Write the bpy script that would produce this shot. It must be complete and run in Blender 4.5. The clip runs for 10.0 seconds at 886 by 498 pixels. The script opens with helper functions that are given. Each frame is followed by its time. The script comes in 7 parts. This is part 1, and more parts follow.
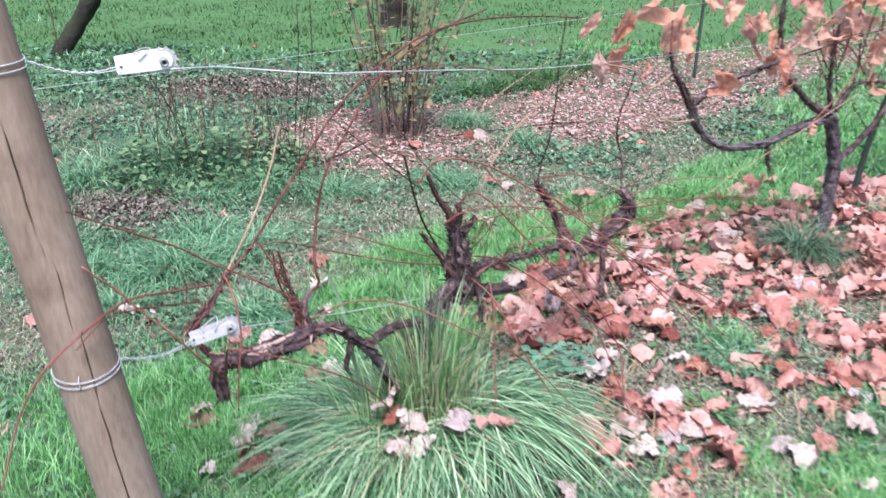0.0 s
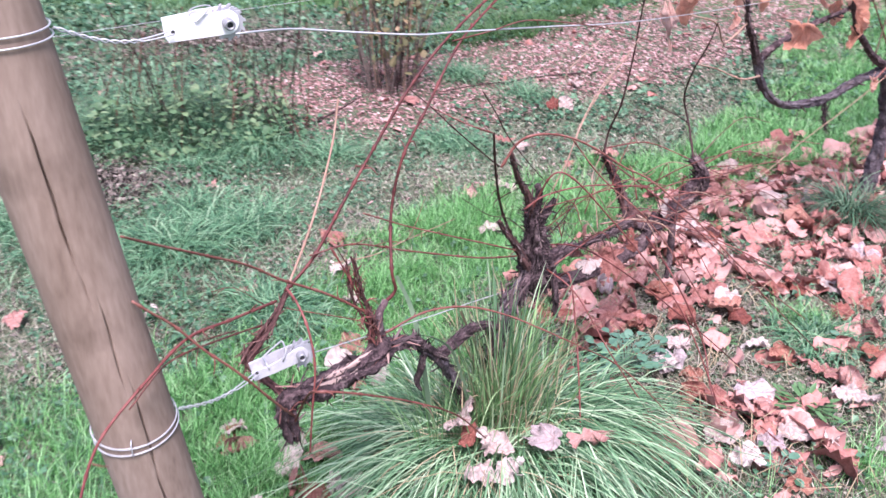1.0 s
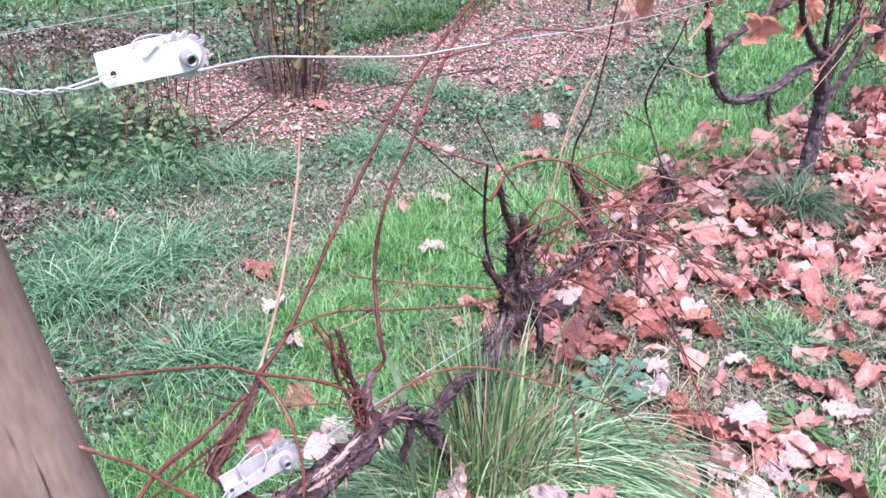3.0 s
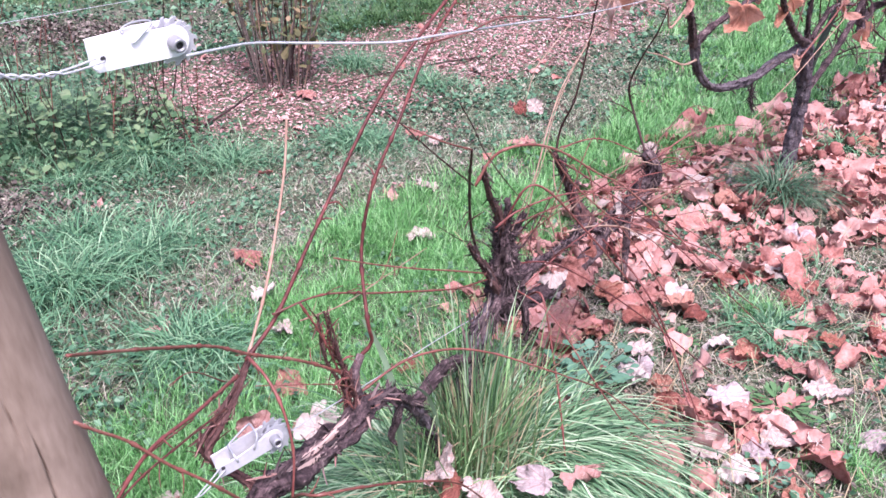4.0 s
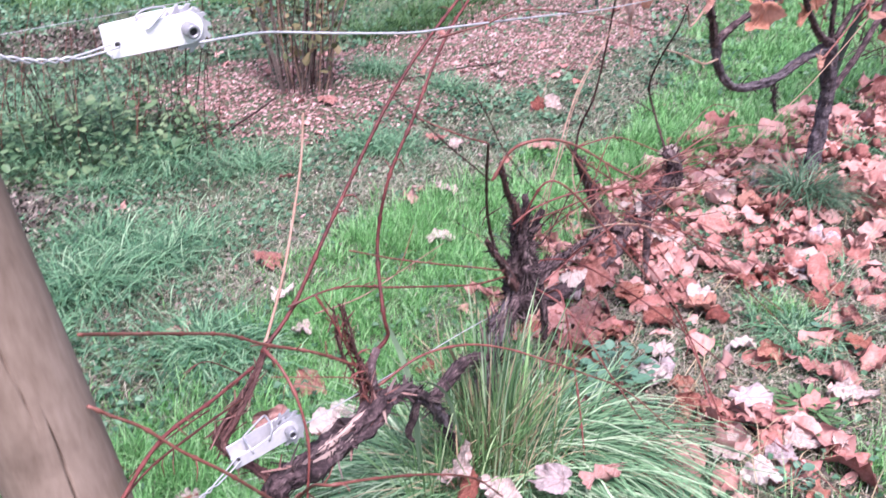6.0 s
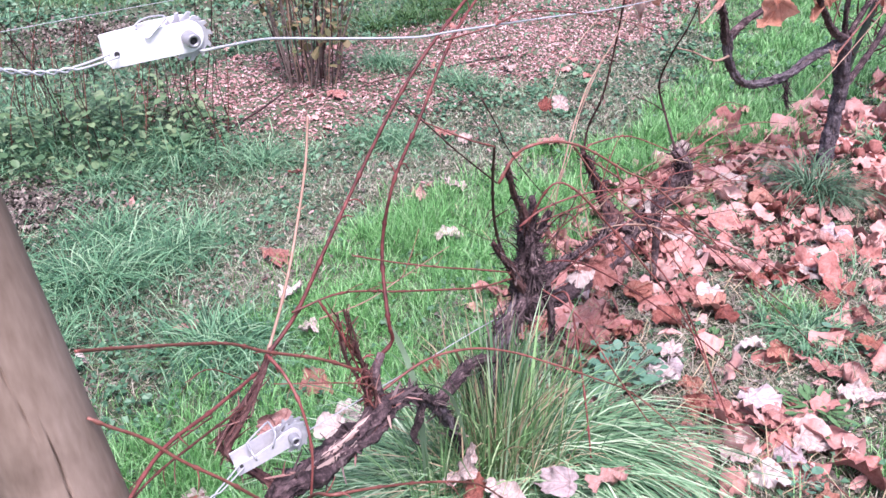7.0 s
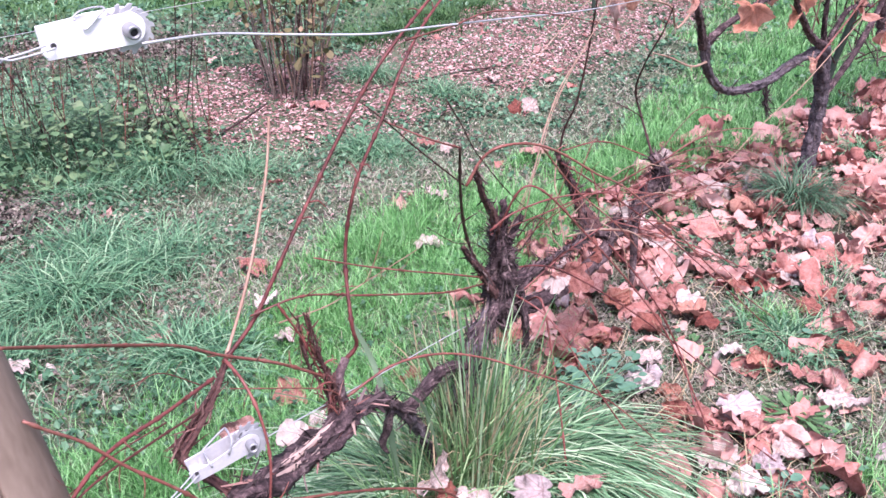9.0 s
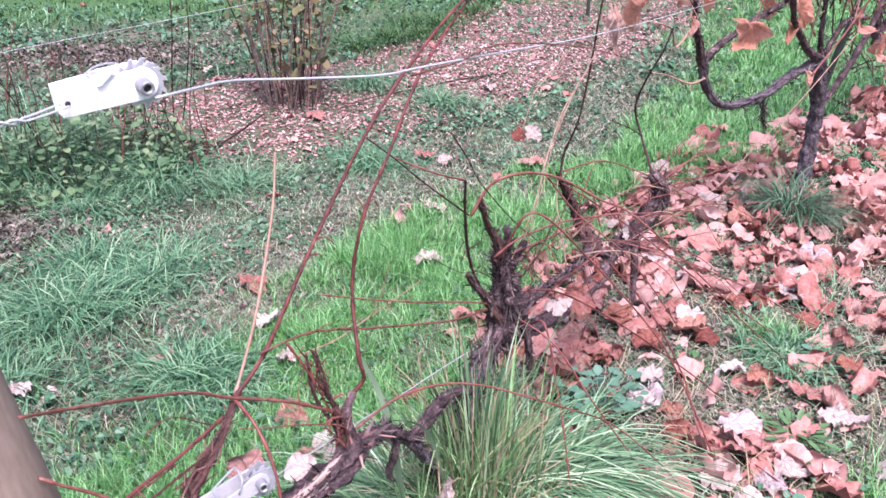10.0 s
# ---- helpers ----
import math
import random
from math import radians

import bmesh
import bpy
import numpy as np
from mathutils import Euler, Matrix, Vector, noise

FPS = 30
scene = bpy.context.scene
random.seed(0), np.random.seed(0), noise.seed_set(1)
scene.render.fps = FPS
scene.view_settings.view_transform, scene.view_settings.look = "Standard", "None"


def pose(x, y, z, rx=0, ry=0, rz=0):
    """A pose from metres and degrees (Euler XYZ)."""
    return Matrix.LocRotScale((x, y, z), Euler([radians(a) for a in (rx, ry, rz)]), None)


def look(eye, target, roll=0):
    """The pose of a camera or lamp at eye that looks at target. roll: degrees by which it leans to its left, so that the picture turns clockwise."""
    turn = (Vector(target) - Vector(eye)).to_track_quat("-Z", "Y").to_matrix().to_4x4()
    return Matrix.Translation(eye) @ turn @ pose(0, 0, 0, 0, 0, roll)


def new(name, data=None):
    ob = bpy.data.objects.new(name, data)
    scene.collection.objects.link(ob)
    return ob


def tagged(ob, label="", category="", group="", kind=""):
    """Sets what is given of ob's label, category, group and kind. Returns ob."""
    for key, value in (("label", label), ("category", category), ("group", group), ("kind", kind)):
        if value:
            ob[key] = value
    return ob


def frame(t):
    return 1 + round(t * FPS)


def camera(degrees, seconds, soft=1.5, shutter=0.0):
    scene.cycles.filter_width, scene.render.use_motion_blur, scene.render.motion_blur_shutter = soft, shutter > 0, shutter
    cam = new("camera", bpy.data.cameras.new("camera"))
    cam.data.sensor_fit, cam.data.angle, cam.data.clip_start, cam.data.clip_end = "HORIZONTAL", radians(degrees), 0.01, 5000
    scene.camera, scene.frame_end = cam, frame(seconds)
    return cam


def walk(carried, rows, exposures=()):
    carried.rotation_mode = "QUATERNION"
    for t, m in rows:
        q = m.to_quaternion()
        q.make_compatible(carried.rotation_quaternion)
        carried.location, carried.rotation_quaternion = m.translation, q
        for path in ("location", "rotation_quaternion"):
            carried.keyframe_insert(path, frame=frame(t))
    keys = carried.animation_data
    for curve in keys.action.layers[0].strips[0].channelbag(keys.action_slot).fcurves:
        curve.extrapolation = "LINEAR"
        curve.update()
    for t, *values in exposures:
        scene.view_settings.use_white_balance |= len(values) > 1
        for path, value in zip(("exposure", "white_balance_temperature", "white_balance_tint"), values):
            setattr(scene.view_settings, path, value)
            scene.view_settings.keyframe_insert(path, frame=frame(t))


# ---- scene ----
cam = camera(55.8, 10.0, 1.5, 0.5)
PATH = [
    (0, (0.126, -0.027, 1.218), (0.059, 1.801, 0.409), 0.4),
    (0.2, (0.089, 0.055, 1.211), (0.019, 1.878, 0.392), 0.2),
    (0.5, (0.021, 0.147, 1.193), (-0.01, 1.929, 0.285), 0.5),
    (0.7, (-0.047, 0.203, 1.181), (-0.073, 1.982, 0.266), 0.3),
    (1, (-0.138, 0.268, 1.177), (-0.074, 2.041, 0.253), 0.9),
    (1.2, (-0.175, 0.322, 1.17), (-0.05, 2.08, 0.224), 1.0),
    (1.5, (-0.199, 0.405, 1.152), (-0.044, 2.155, 0.196), 1.3),
    (1.7, (-0.2, 0.468, 1.154), (-0.044, 2.217, 0.196), 1.3),
    (2, (-0.211, 0.537, 1.138), (-0.055, 2.288, 0.183), 1.2),
    (2.2, (-0.224, 0.553, 1.132), (-0.007, 2.3, 0.182), 1.2),
    (2.5, (-0.254, 0.555, 1.156), (0.019, 2.303, 0.223), 0.8),
    (2.7, (-0.265, 0.543, 1.157), (0.039, 2.284, 0.221), 1.2),
    (3.8, (-0.271, 0.495, 1.147), (0.077, 2.217, 0.19), 1.3),
    (4, (-0.268, 0.495, 1.156), (0.083, 2.214, 0.196), 1.3),
    (4.5, (-0.259, 0.48, 1.174), (0.12, 2.204, 0.233), 0.8),
    (5, (-0.262, 0.48, 1.168), (0.133, 2.204, 0.235), 0.7),
    (5.5, (-0.257, 0.478, 1.166), (0.125, 2.224, 0.269), 0.5),
    (6, (-0.26, 0.487, 1.135), (0.039, 2.227, 0.194), 0.4),
    (6.2, (-0.26, 0.493, 1.135), (0.019, 2.221, 0.167), 0.5),
    (7.3, (-0.248, 0.502, 1.153), (0.026, 2.238, 0.198), 0.1),
    (7.5, (-0.254, 0.499, 1.155), (0.023, 2.237, 0.204), 0.1),
    (8, (-0.247, 0.5, 1.156), (0.029, 2.242, 0.214), 0.0),
    (8.5, (-0.24, 0.5, 1.159), (0.035, 2.244, 0.22), -0.0),
    (9, (-0.211, 0.505, 1.124), (0.08, 2.252, 0.194), 0.1),
    (9.5, (-0.204, 0.514, 1.142), (0.101, 2.253, 0.203), 0.1),
    (10, (-0.225, 0.526, 1.167), (0.081, 2.269, 0.234), 0.0),
]
walk(cam, [(t, look(eye, target, roll)) for t, eye, target, roll in PATH], [(0, 1.64, 6000, 15), (1.3, 1.69, 6080, 31), (10, 1.69, 6080, 31)])

# ---------------------------------------------------------------- light
world = bpy.data.worlds.new("sky")
scene.world = world
world.use_nodes = True
wn = world.node_tree.nodes
sky = wn.new("ShaderNodeTexSky")
sky.sky_type = "NISHITA"
sky.sun_disc = False
SUN_UP, SUN_TURN = radians(64), radians(176)
sky.sun_elevation, sky.sun_rotation = SUN_UP, SUN_TURN
sky.dust_density, sky.air_density, sky.ozone_density = 4.0, 1.0, 1.0
world.node_tree.links.new(sky.outputs["Color"], wn["Background"].inputs["Color"])
wn["Background"].inputs["Strength"].default_value = 0.095
sun = new("sun", bpy.data.lights.new("sun", "SUN"))
sun.data.energy, sun.data.angle, sun.data.color = 2.7, radians(24), (1.0, 0.975, 0.96)
sun.matrix_world = look((0.2, -1.6, 7.0), (0.0, 1.8, 0.0))


# ---------------------------------------------------------------- helpers
RU = np.array([0.757, 0.653])          # along the vine row
RN = np.array([-0.653, 0.757])         # across it, away from the viewer


def sn(x, y):
    """Along-row and across-row coordinates of a place on the ground."""
    return RU[0] * x + RU[1] * y, RN[0] * x + RN[1] * y


WAVES = [(0.9, 0.4, 1.1), (-0.5, 1.3, 0.3), (2.1, -1.2, 2.0), (1.7, 2.9, 4.1), (-3.8, 1.6, 0.7), (5.2, 4.4, 2.6), (-6.1, 7.3, 5.0), (9.7, -5.9, 1.9)]


def patch(x, y, scale=1.0, shift=0.0):
    """Smooth patchiness of the ground, about -1 to 1."""
    total = 0.0
    for i, (a, b, c) in enumerate(WAVES):
        total = total + np.sin((a * x + b * y) * scale + c + shift * (i + 1)) * (0.42 if i < 4 else 0.25)
    return total / 1.3


def ground_z(x, y):
    return 0.010 * patch(x, y, 2.2, 0.4) + 0.004 * patch(x, y, 7.0, 1.7)


def step(v, a, b):
    k = np.clip((v - a) / (b - a), 0.0, 1.0)
    return k * k * (3 - 2 * k)


def band(v, a, b, soft):
    return step(v, a - soft, a + soft) * (1 - step(v, b - soft, b + soft))


def mulch_at(x, y):
    s, n = sn(x, y)
    wob = 0.14 * patch(x, y, 2.0, 2.0)
    return band(n + wob, 2.80 - 0.18 * step(s, 3.2, 3.9), 3.78 - 0.16 * np.exp(-(((s - 3.75) / 0.5) ** 2)), 0.12) * step(s + wob, 1.75, 2.15)


def bare_at(x, y):
    """Thin, trodden ground: patches with little grass."""
    s, n = sn(x, y)
    far = 0.5 * band(n + 0.25 * patch(x, y, 1.5, 1.0), 4.25, 5.2, 0.2) + 0.9 * np.exp(-(((x + 1.28) / 0.42) ** 2 + ((y - 5.12) / 0.28) ** 2)) + 0.8 * np.exp(-(((x + 2.2) / 0.3) ** 2 + ((y - 4.4) / 0.16) ** 2)) + 0.6 * band(n + 0.2 * patch(x, y, 2.5, 3.0), 3.1, 4.0, 0.2) * (1 - step(s, 1.7, 2.3))
    left = np.exp(-(((x + 1.25) / 0.3) ** 2 + ((y - 3.0) / 0.22) ** 2)) + np.exp(-(((x + 1.2) / 0.35) ** 2 + ((y - 2.0) / 0.2) ** 2))
    mid = np.exp(-(((x + 0.55) / 0.25) ** 2 + ((y - 2.45) / 0.1) ** 2))
    mid = mid + np.exp(-(((x + 0.48) / 0.16) ** 2 + ((y - 2.37) / 0.07) ** 2)) + 0.8 * np.exp(-(((x + 0.33) / 0.10) ** 2 + ((y - 2.62) / 0.10) ** 2))
    left = left + 0.9 * np.exp(-(((x + 1.15) / 0.22) ** 2 + ((y - 1.95) / 0.14) ** 2)) + 0.8 * np.exp(-(((x + 1.40) / 0.25) ** 2 + ((y - 2.35) / 0.15) ** 2))
    mid = mid + 1.2 * np.exp(-(((x + 0.62) / 0.10) ** 2 + ((y - 2.30) / 0.05) ** 2)) + 1.2 * np.exp(-(((x + 0.76) / 0.07) ** 2 + ((y - 2.33) / 0.04) ** 2)) + 1.1 * np.exp(-(((x + 0.49) / 0.09) ** 2 + ((y - 2.55) / 0.08) ** 2))
    for ax, ay, sx, sy in ((-0.58, 2.62, 0.20, 0.035), (-0.42, 2.75, 0.16, 0.04), (-0.98, 2.28, 0.14, 0.04), (-0.70, 2.05, 0.16, 0.035), (-0.30, 2.45, 0.07, 0.05), (-1.05, 2.62, 0.10, 0.04)):
        left = left + 1.1 * np.exp(-(((x - ax) / sx) ** 2 + ((y - ay) / sy) ** 2))
    right = 0.9 * np.exp(-(((x - 0.58) / 0.32) ** 2 + ((y - 1.80) / 0.24) ** 2))
    moss = 0.8 * band(n + 0.15 * patch(x, y, 3.5, 5.0), 1.98, 2.75, 0.15) * step(patch(x, y, 5.0, 6.0), -0.5, 0.2) * step(s, 1.15, 1.45)
    return np.clip(far + left + 0.8 * mid + right + moss, 0, 1)


def bright_at(x, y):
    """Fresh, fine, bright green grass."""
    s, n = sn(x, y)
    strip = band(n + 0.12 * patch(x, y, 3.0, 0.2), 1.42, 2.06, 0.10) * step(s, 0.95, 1.15)
    lawn = step(y - 0.7 * step(x, -0.6, 0.4) + 0.2 * patch(x, y, 1.5, 0.5), 5.8, 6.3) * (0.55 + 0.45 * step(patch(x, y, 2.5, 3.0), -0.6, 0.3))
    near = band(n + 0.15 * patch(x, y, 3.0, 4.0), -0.7, 0.6, 0.2)
    post = 1.3 * np.exp(-(((x + 0.40) / 0.45) ** 2 + ((y - 1.62) / 0.32) ** 2))
    right = step(s - 2.2 * np.maximum(n - 1.83, 0.0) + 0.3 * patch(x, y, 3.0, 2.0), 3.3, 3.9) * band(n + 0.08 * patch(x, y, 4.0, 1.0), 1.66 - 0.34 * step(s, 3.4, 4.1), 3.4, 0.10)
    right = right * (0.35 + 0.65 * step(patch(x, y, 5.0, 2.6), -0.4, 0.3))
    spots = np.exp(-(((x - 0.79) / 0.10) ** 2 + ((y - 1.56) / 0.09) ** 2)) + np.exp(-(((x - 1.17) / 0.10) ** 2 + ((y - 1.87) / 0.07) ** 2)) + 0.8 * np.exp(-(((x - 0.87) / 0.07) ** 2 + ((y - 2.09) / 0.05) ** 2))
    return np.clip(strip + lawn + near + post + right + 1.3 * spots, 0, 1)


def mossy_at(x, y):
    """The worn, mossy strip between the bright grass and the mulch."""
    s, n = sn(x, y)
    return band(n + 0.10 * patch(x, y, 3.0, 1.4), 2.08, 2.84, 0.10) * step(s, 1.05, 1.35) * (1 - step(s - 2.2 * (n - 1.83), 3.3, 3.9))


def zone_at(x, y):
    """The trodden, leaf-strewn strip under the row."""
    s, n = sn(x, y)
    wob = 0.10 * patch(x, y, 4.0, 3.0)
    open_turf = np.exp(-(((x - 0.79) / 0.11) ** 2 + ((y - 1.55) / 0.09) ** 2)) + np.exp(-(((x - 1.17) / 0.10) ** 2 + ((y - 1.87) / 0.07) ** 2)) + 0.8 * np.exp(-(((x - 0.87) / 0.07) ** 2 + ((y - 2.09) / 0.05) ** 2))
    return (1 - np.clip(open_turf, 0, 1)) * band(n + wob, 0.55, 1.6 - 0.3 * step(s, 3.2, 4.0), 0.18) * step(s + wob, 1.25, 1.55) * (0.65 + 0.35 * step(patch(x, y, 7.0, 4.0), -0.4, 0.3))


def litter_at(x, y):
    """How thickly fallen vine leaves lie."""
    s, n = sn(x, y)
    wob = 0.10 * patch(x, y, 4.0, 3.0)
    side = band(n + wob, 0.62, 1.58 + 0.12 * step(s, 1.6, 1.9) - 0.40 * step(s, 3.1, 3.9), 0.14) * (1 - 0.8 * step(s, 4.5, 5.0))
    clump = 0.10 + 0.90 * step(patch(x, y, 6.0, 1.3), -0.05, 0.35)
    whole = step(n + wob, 1.15, 1.45) + step(s, 2.2, 3.0)
    return side * step(s + wob, 1.30, 1.60) * np.clip(clump * 0.75 + whole, 0, 1) * (0.75 + 0.25 * step(s, 2.0, 3.0))


def part(name, bm, material, parent=None, label="", smooth=True):
    """One mesh object under a thing or a part."""
    me = bpy.data.meshes.new(name)
    bm.normal_update()
    bm.to_mesh(me)
    bm.free()
    for p in me.polygons:
        p.use_smooth = smooth
    me.materials.append(material)
    ob = new(name, me)
    if parent:
        ob.parent = parent
    if label:
        tagged(ob, label)
    return ob


def raw(name, verts, faces, material, smooth=False):
    """A big mesh from numpy arrays; faces: list of int arrays (n, 3) or (n, 4)."""
    me = bpy.data.meshes.new(name)
    me.vertices.add(len(verts))
    me.vertices.foreach_set("co", np.asarray(verts, np.float32).ravel())
    loops = np.concatenate([f.ravel() for f in faces]).astype(np.int32)
    sizes = np.concatenate([np.full(len(f), f.shape[1]) for f in faces]).astype(np.int32)
    me.loops.add(len(loops))
    me.loops.foreach_set("vertex_index", loops)
    me.polygons.add(len(sizes))
    me.polygons.foreach_set("loop_start", np.concatenate([[0], np.cumsum(sizes)[:-1]]).astype(np.int32))
    me.polygons.foreach_set("use_smooth", np.full(len(sizes), smooth))
    me.update(calc_edges=True)
    me.validate()
    me.materials.append(material)
    return new(name, me)


def thing(name, place, label, category, group="", kind=""):
    ob = new(name)
    ob.location = place
    ob.empty_display_size = 0.05
    return tagged(ob, label, category, group, kind)


def spline(pts, radii, gap):
    """Catmull-Rom through pts; returns points and radii about gap apart."""
    P = [Vector(p) for p in pts]
    P = [P[0] * 2 - P[1]] + P + [P[-1] * 2 - P[-2]]
    R = [radii[0]] + list(radii) + [radii[-1]]
    out, rr = [], []
    for i in range(1, len(P) - 2):
        k = max(2, int((P[i + 1] - P[i]).length / gap))
        for j in range(k):
            t = j / k
            a, b, c, d = P[i - 1], P[i], P[i + 1], P[i + 2]
            out.append(0.5 * ((2 * b) + (c - a) * t + (2 * a - 5 * b + 4 * c - d) * t * t + (3 * b - a - 3 * c + d) * t ** 3))
            rr.append(R[i] + (R[i + 1] - R[i]) * t)
    out.append(P[-2])
    rr.append(R[-2])
    return out, rr


def frames(pts):
    """A moving frame along a line: tangent and two normals for each point."""
    out, up = [], None
    for i, p in enumerate(pts):
        t = (pts[min(i + 1, len(pts) - 1)] - pts[max(i - 1, 0)]).normalized()
        if up is None:
            up = t.orthogonal().normalized()
        up = (up - t * up.dot(t)).normalized()
        out.append((t, up, t.cross(up)))
    return out


def tube(bm, pts, radii, sides=8, gap=0.012, lump=0.0, seed=0.0, origin=(0, 0, 0), shape=None):
    """A round, tapering limb along pts; lump: bark relief as a share of the radius."""
    line, rad = spline(pts, radii, gap)
    o = Vector(origin)
    rings, run = [], 0.0
    for i, (p, r, (t, u, v)) in enumerate(zip(line, rad, frames(line))):
        if i:
            run += (p - line[i - 1]).length
        ring = []
        for k in range(sides):
            a = 2 * math.pi * k / sides
            d = u * math.cos(a) + v * math.sin(a)
            q = r
            if lump:
                f = 1 - 2.4 * abs(noise.noise(Vector((math.cos(a) * 3.4 + seed, math.sin(a) * 3.4, run * 11))))
                f += 0.9 - 3.0 * abs(noise.noise(Vector((math.cos(a) * 6.5, math.sin(a) * 6.5 + seed, run * 34))))
                g = noise.noise(Vector((math.cos(a) * 2.6 + seed, math.sin(a) * 2.6, run * 30)))
                h = noise.noise(Vector((math.cos(a) * 1.1, math.sin(a) * 1.1 + seed, run * 17)))
                q = r * (1 + lump * (0.75 * f + 0.8 * g + 1.1 * h))
            if shape:
                q = shape(q, a, run)
            ring.append(bm.verts.new(p + d * q - o))
        rings.append(ring)
    for a, b in zip(rings, rings[1:]):
        for k in range(sides):
            bm.faces.new((a[k], a[(k + 1) % sides], b[(k + 1) % sides], b[k]))
    bm.faces.new(rings[0][::-1])
    bm.faces.new(rings[-1])
    return line, rad


# ---------------------------------------------------------------- materials
def add_veins(t, place, colour, amount):
    """Five ribs that fan out from a leaf's stalk, and finer ones between."""
    n, l = t.nodes, t.links

    def calc(op, a, b=0.0, c=0.0):
        m = n.new("ShaderNodeMath")
        m.operation = op
        for k, v in enumerate((a, b, c)):
            if isinstance(v, (int, float)):
                m.inputs[k].default_value = v
            else:
                l.new(v, m.inputs[k])
        return m.outputs[0]

    xyz = n.new("ShaderNodeSeparateXYZ")
    l.new(place, xyz.inputs[0])
    x, y = xyz.outputs[0], calc("ADD", xyz.outputs[1], 0.35)
    total = 0.0
    for deg in (90, 42, 138, 4, 176):
        c, si = math.cos(radians(deg)), math.sin(radians(deg))
        along = calc("MULTIPLY_ADD", x, c, calc("MULTIPLY", y, si))
        off = calc("ABSOLUTE", calc("MULTIPLY_ADD", x, si, calc("MULTIPLY", y, -c)))
        rib = calc("MULTIPLY", calc("SUBTRACT", 1.0, calc("MINIMUM", calc("DIVIDE", off, 0.045), 1.0)), calc("GREATER_THAN", along, 0.0))
        fine = calc("MULTIPLY", calc("GREATER_THAN", calc("SINE", calc("MULTIPLY_ADD", along, 26.0, calc("MULTIPLY", off, -22.0))), 0.86), calc("MULTIPLY", calc("LESS_THAN", off, 0.3), calc("GREATER_THAN", along, 0.1)))
        total = calc("MAXIMUM", total, calc("MAXIMUM", rib, calc("MULTIPLY", fine, 0.35)))
    mix = n.new("ShaderNodeMix")
    mix.data_type, mix.blend_type = "RGBA", "MULTIPLY"
    l.new(calc("MULTIPLY", total, amount), mix.inputs["Factor"])
    l.new(colour, mix.inputs[6])
    mix.inputs[7].default_value = (0.55, 0.36, 0.34, 1)
    return mix.outputs[2]


def add_turf(t, place, grain, colour):
    """Close-mown green turf beyond the second row and round about."""
    n, l = t.nodes, t.links
    along = n.new("ShaderNodeVectorMath")
    along.operation = "DOT_PRODUCT"
    l.new(place, along.inputs[0])
    along.inputs[1].default_value = (0.0, 1.0, 0.0)
    wob = n.new("ShaderNodeTexNoise")
    wob.inputs["Scale"].default_value = 1.6
    l.new(place, wob.inputs["Vector"])
    shift = n.new("ShaderNodeMath")
    shift.operation = "MULTIPLY_ADD"
    l.new(wob.outputs["Fac"], shift.inputs[0])
    shift.inputs[1].default_value = 0.9
    l.new(along.outputs["Value"], shift.inputs[2])
    edge = n.new("ShaderNodeMapRange")
    edge.inputs["From Min"].default_value, edge.inputs["From Max"].default_value = 6.2, 6.7
    l.new(shift.outputs[0], edge.inputs["Value"])
    away = n.new("ShaderNodeVectorMath")
    away.operation = "DISTANCE"
    l.new(place, away.inputs[0])
    away.inputs[1].default_value = (0.8, 3.6, 0.0)
    ring = n.new("ShaderNodeMapRange")
    ring.inputs["From Min"].default_value, ring.inputs["From Max"].default_value = 3.9, 5.6
    ring.inputs["To Max"].default_value = 0.7
    ragged = n.new("ShaderNodeMath")
    ragged.operation = "MULTIPLY_ADD"
    l.new(wob.outputs["Fac"], ragged.inputs[0])
    ragged.inputs[1].default_value = 2.2
    l.new(away.outputs["Value"], ragged.inputs[2])
    l.new(ragged.outputs[0], ring.inputs["Value"])
    either = n.new("ShaderNodeMath")
    either.operation = "MAXIMUM"
    l.new(edge.outputs["Result"], either.inputs[0])
    l.new(ring.outputs["Result"], either.inputs[1])
    green = n.new("ShaderNodeValToRGB")
    green.color_ramp.elements[0].position, green.color_ramp.elements[1].position = 0.3, 0.7
    green.color_ramp.elements[0].color, green.color_ramp.elements[1].color = (0.034, 0.086, 0.027, 1), (0.056, 0.128, 0.043, 1)
    l.new(grain, green.inputs["Fac"])
    mix = n.new("ShaderNodeMix")
    mix.data_type = "RGBA"
    l.new(either.outputs[0], mix.inputs["Factor"])
    l.new(colour, mix.inputs[6])
    l.new(green.outputs["Color"], mix.inputs[7])
    return mix.outputs[2]


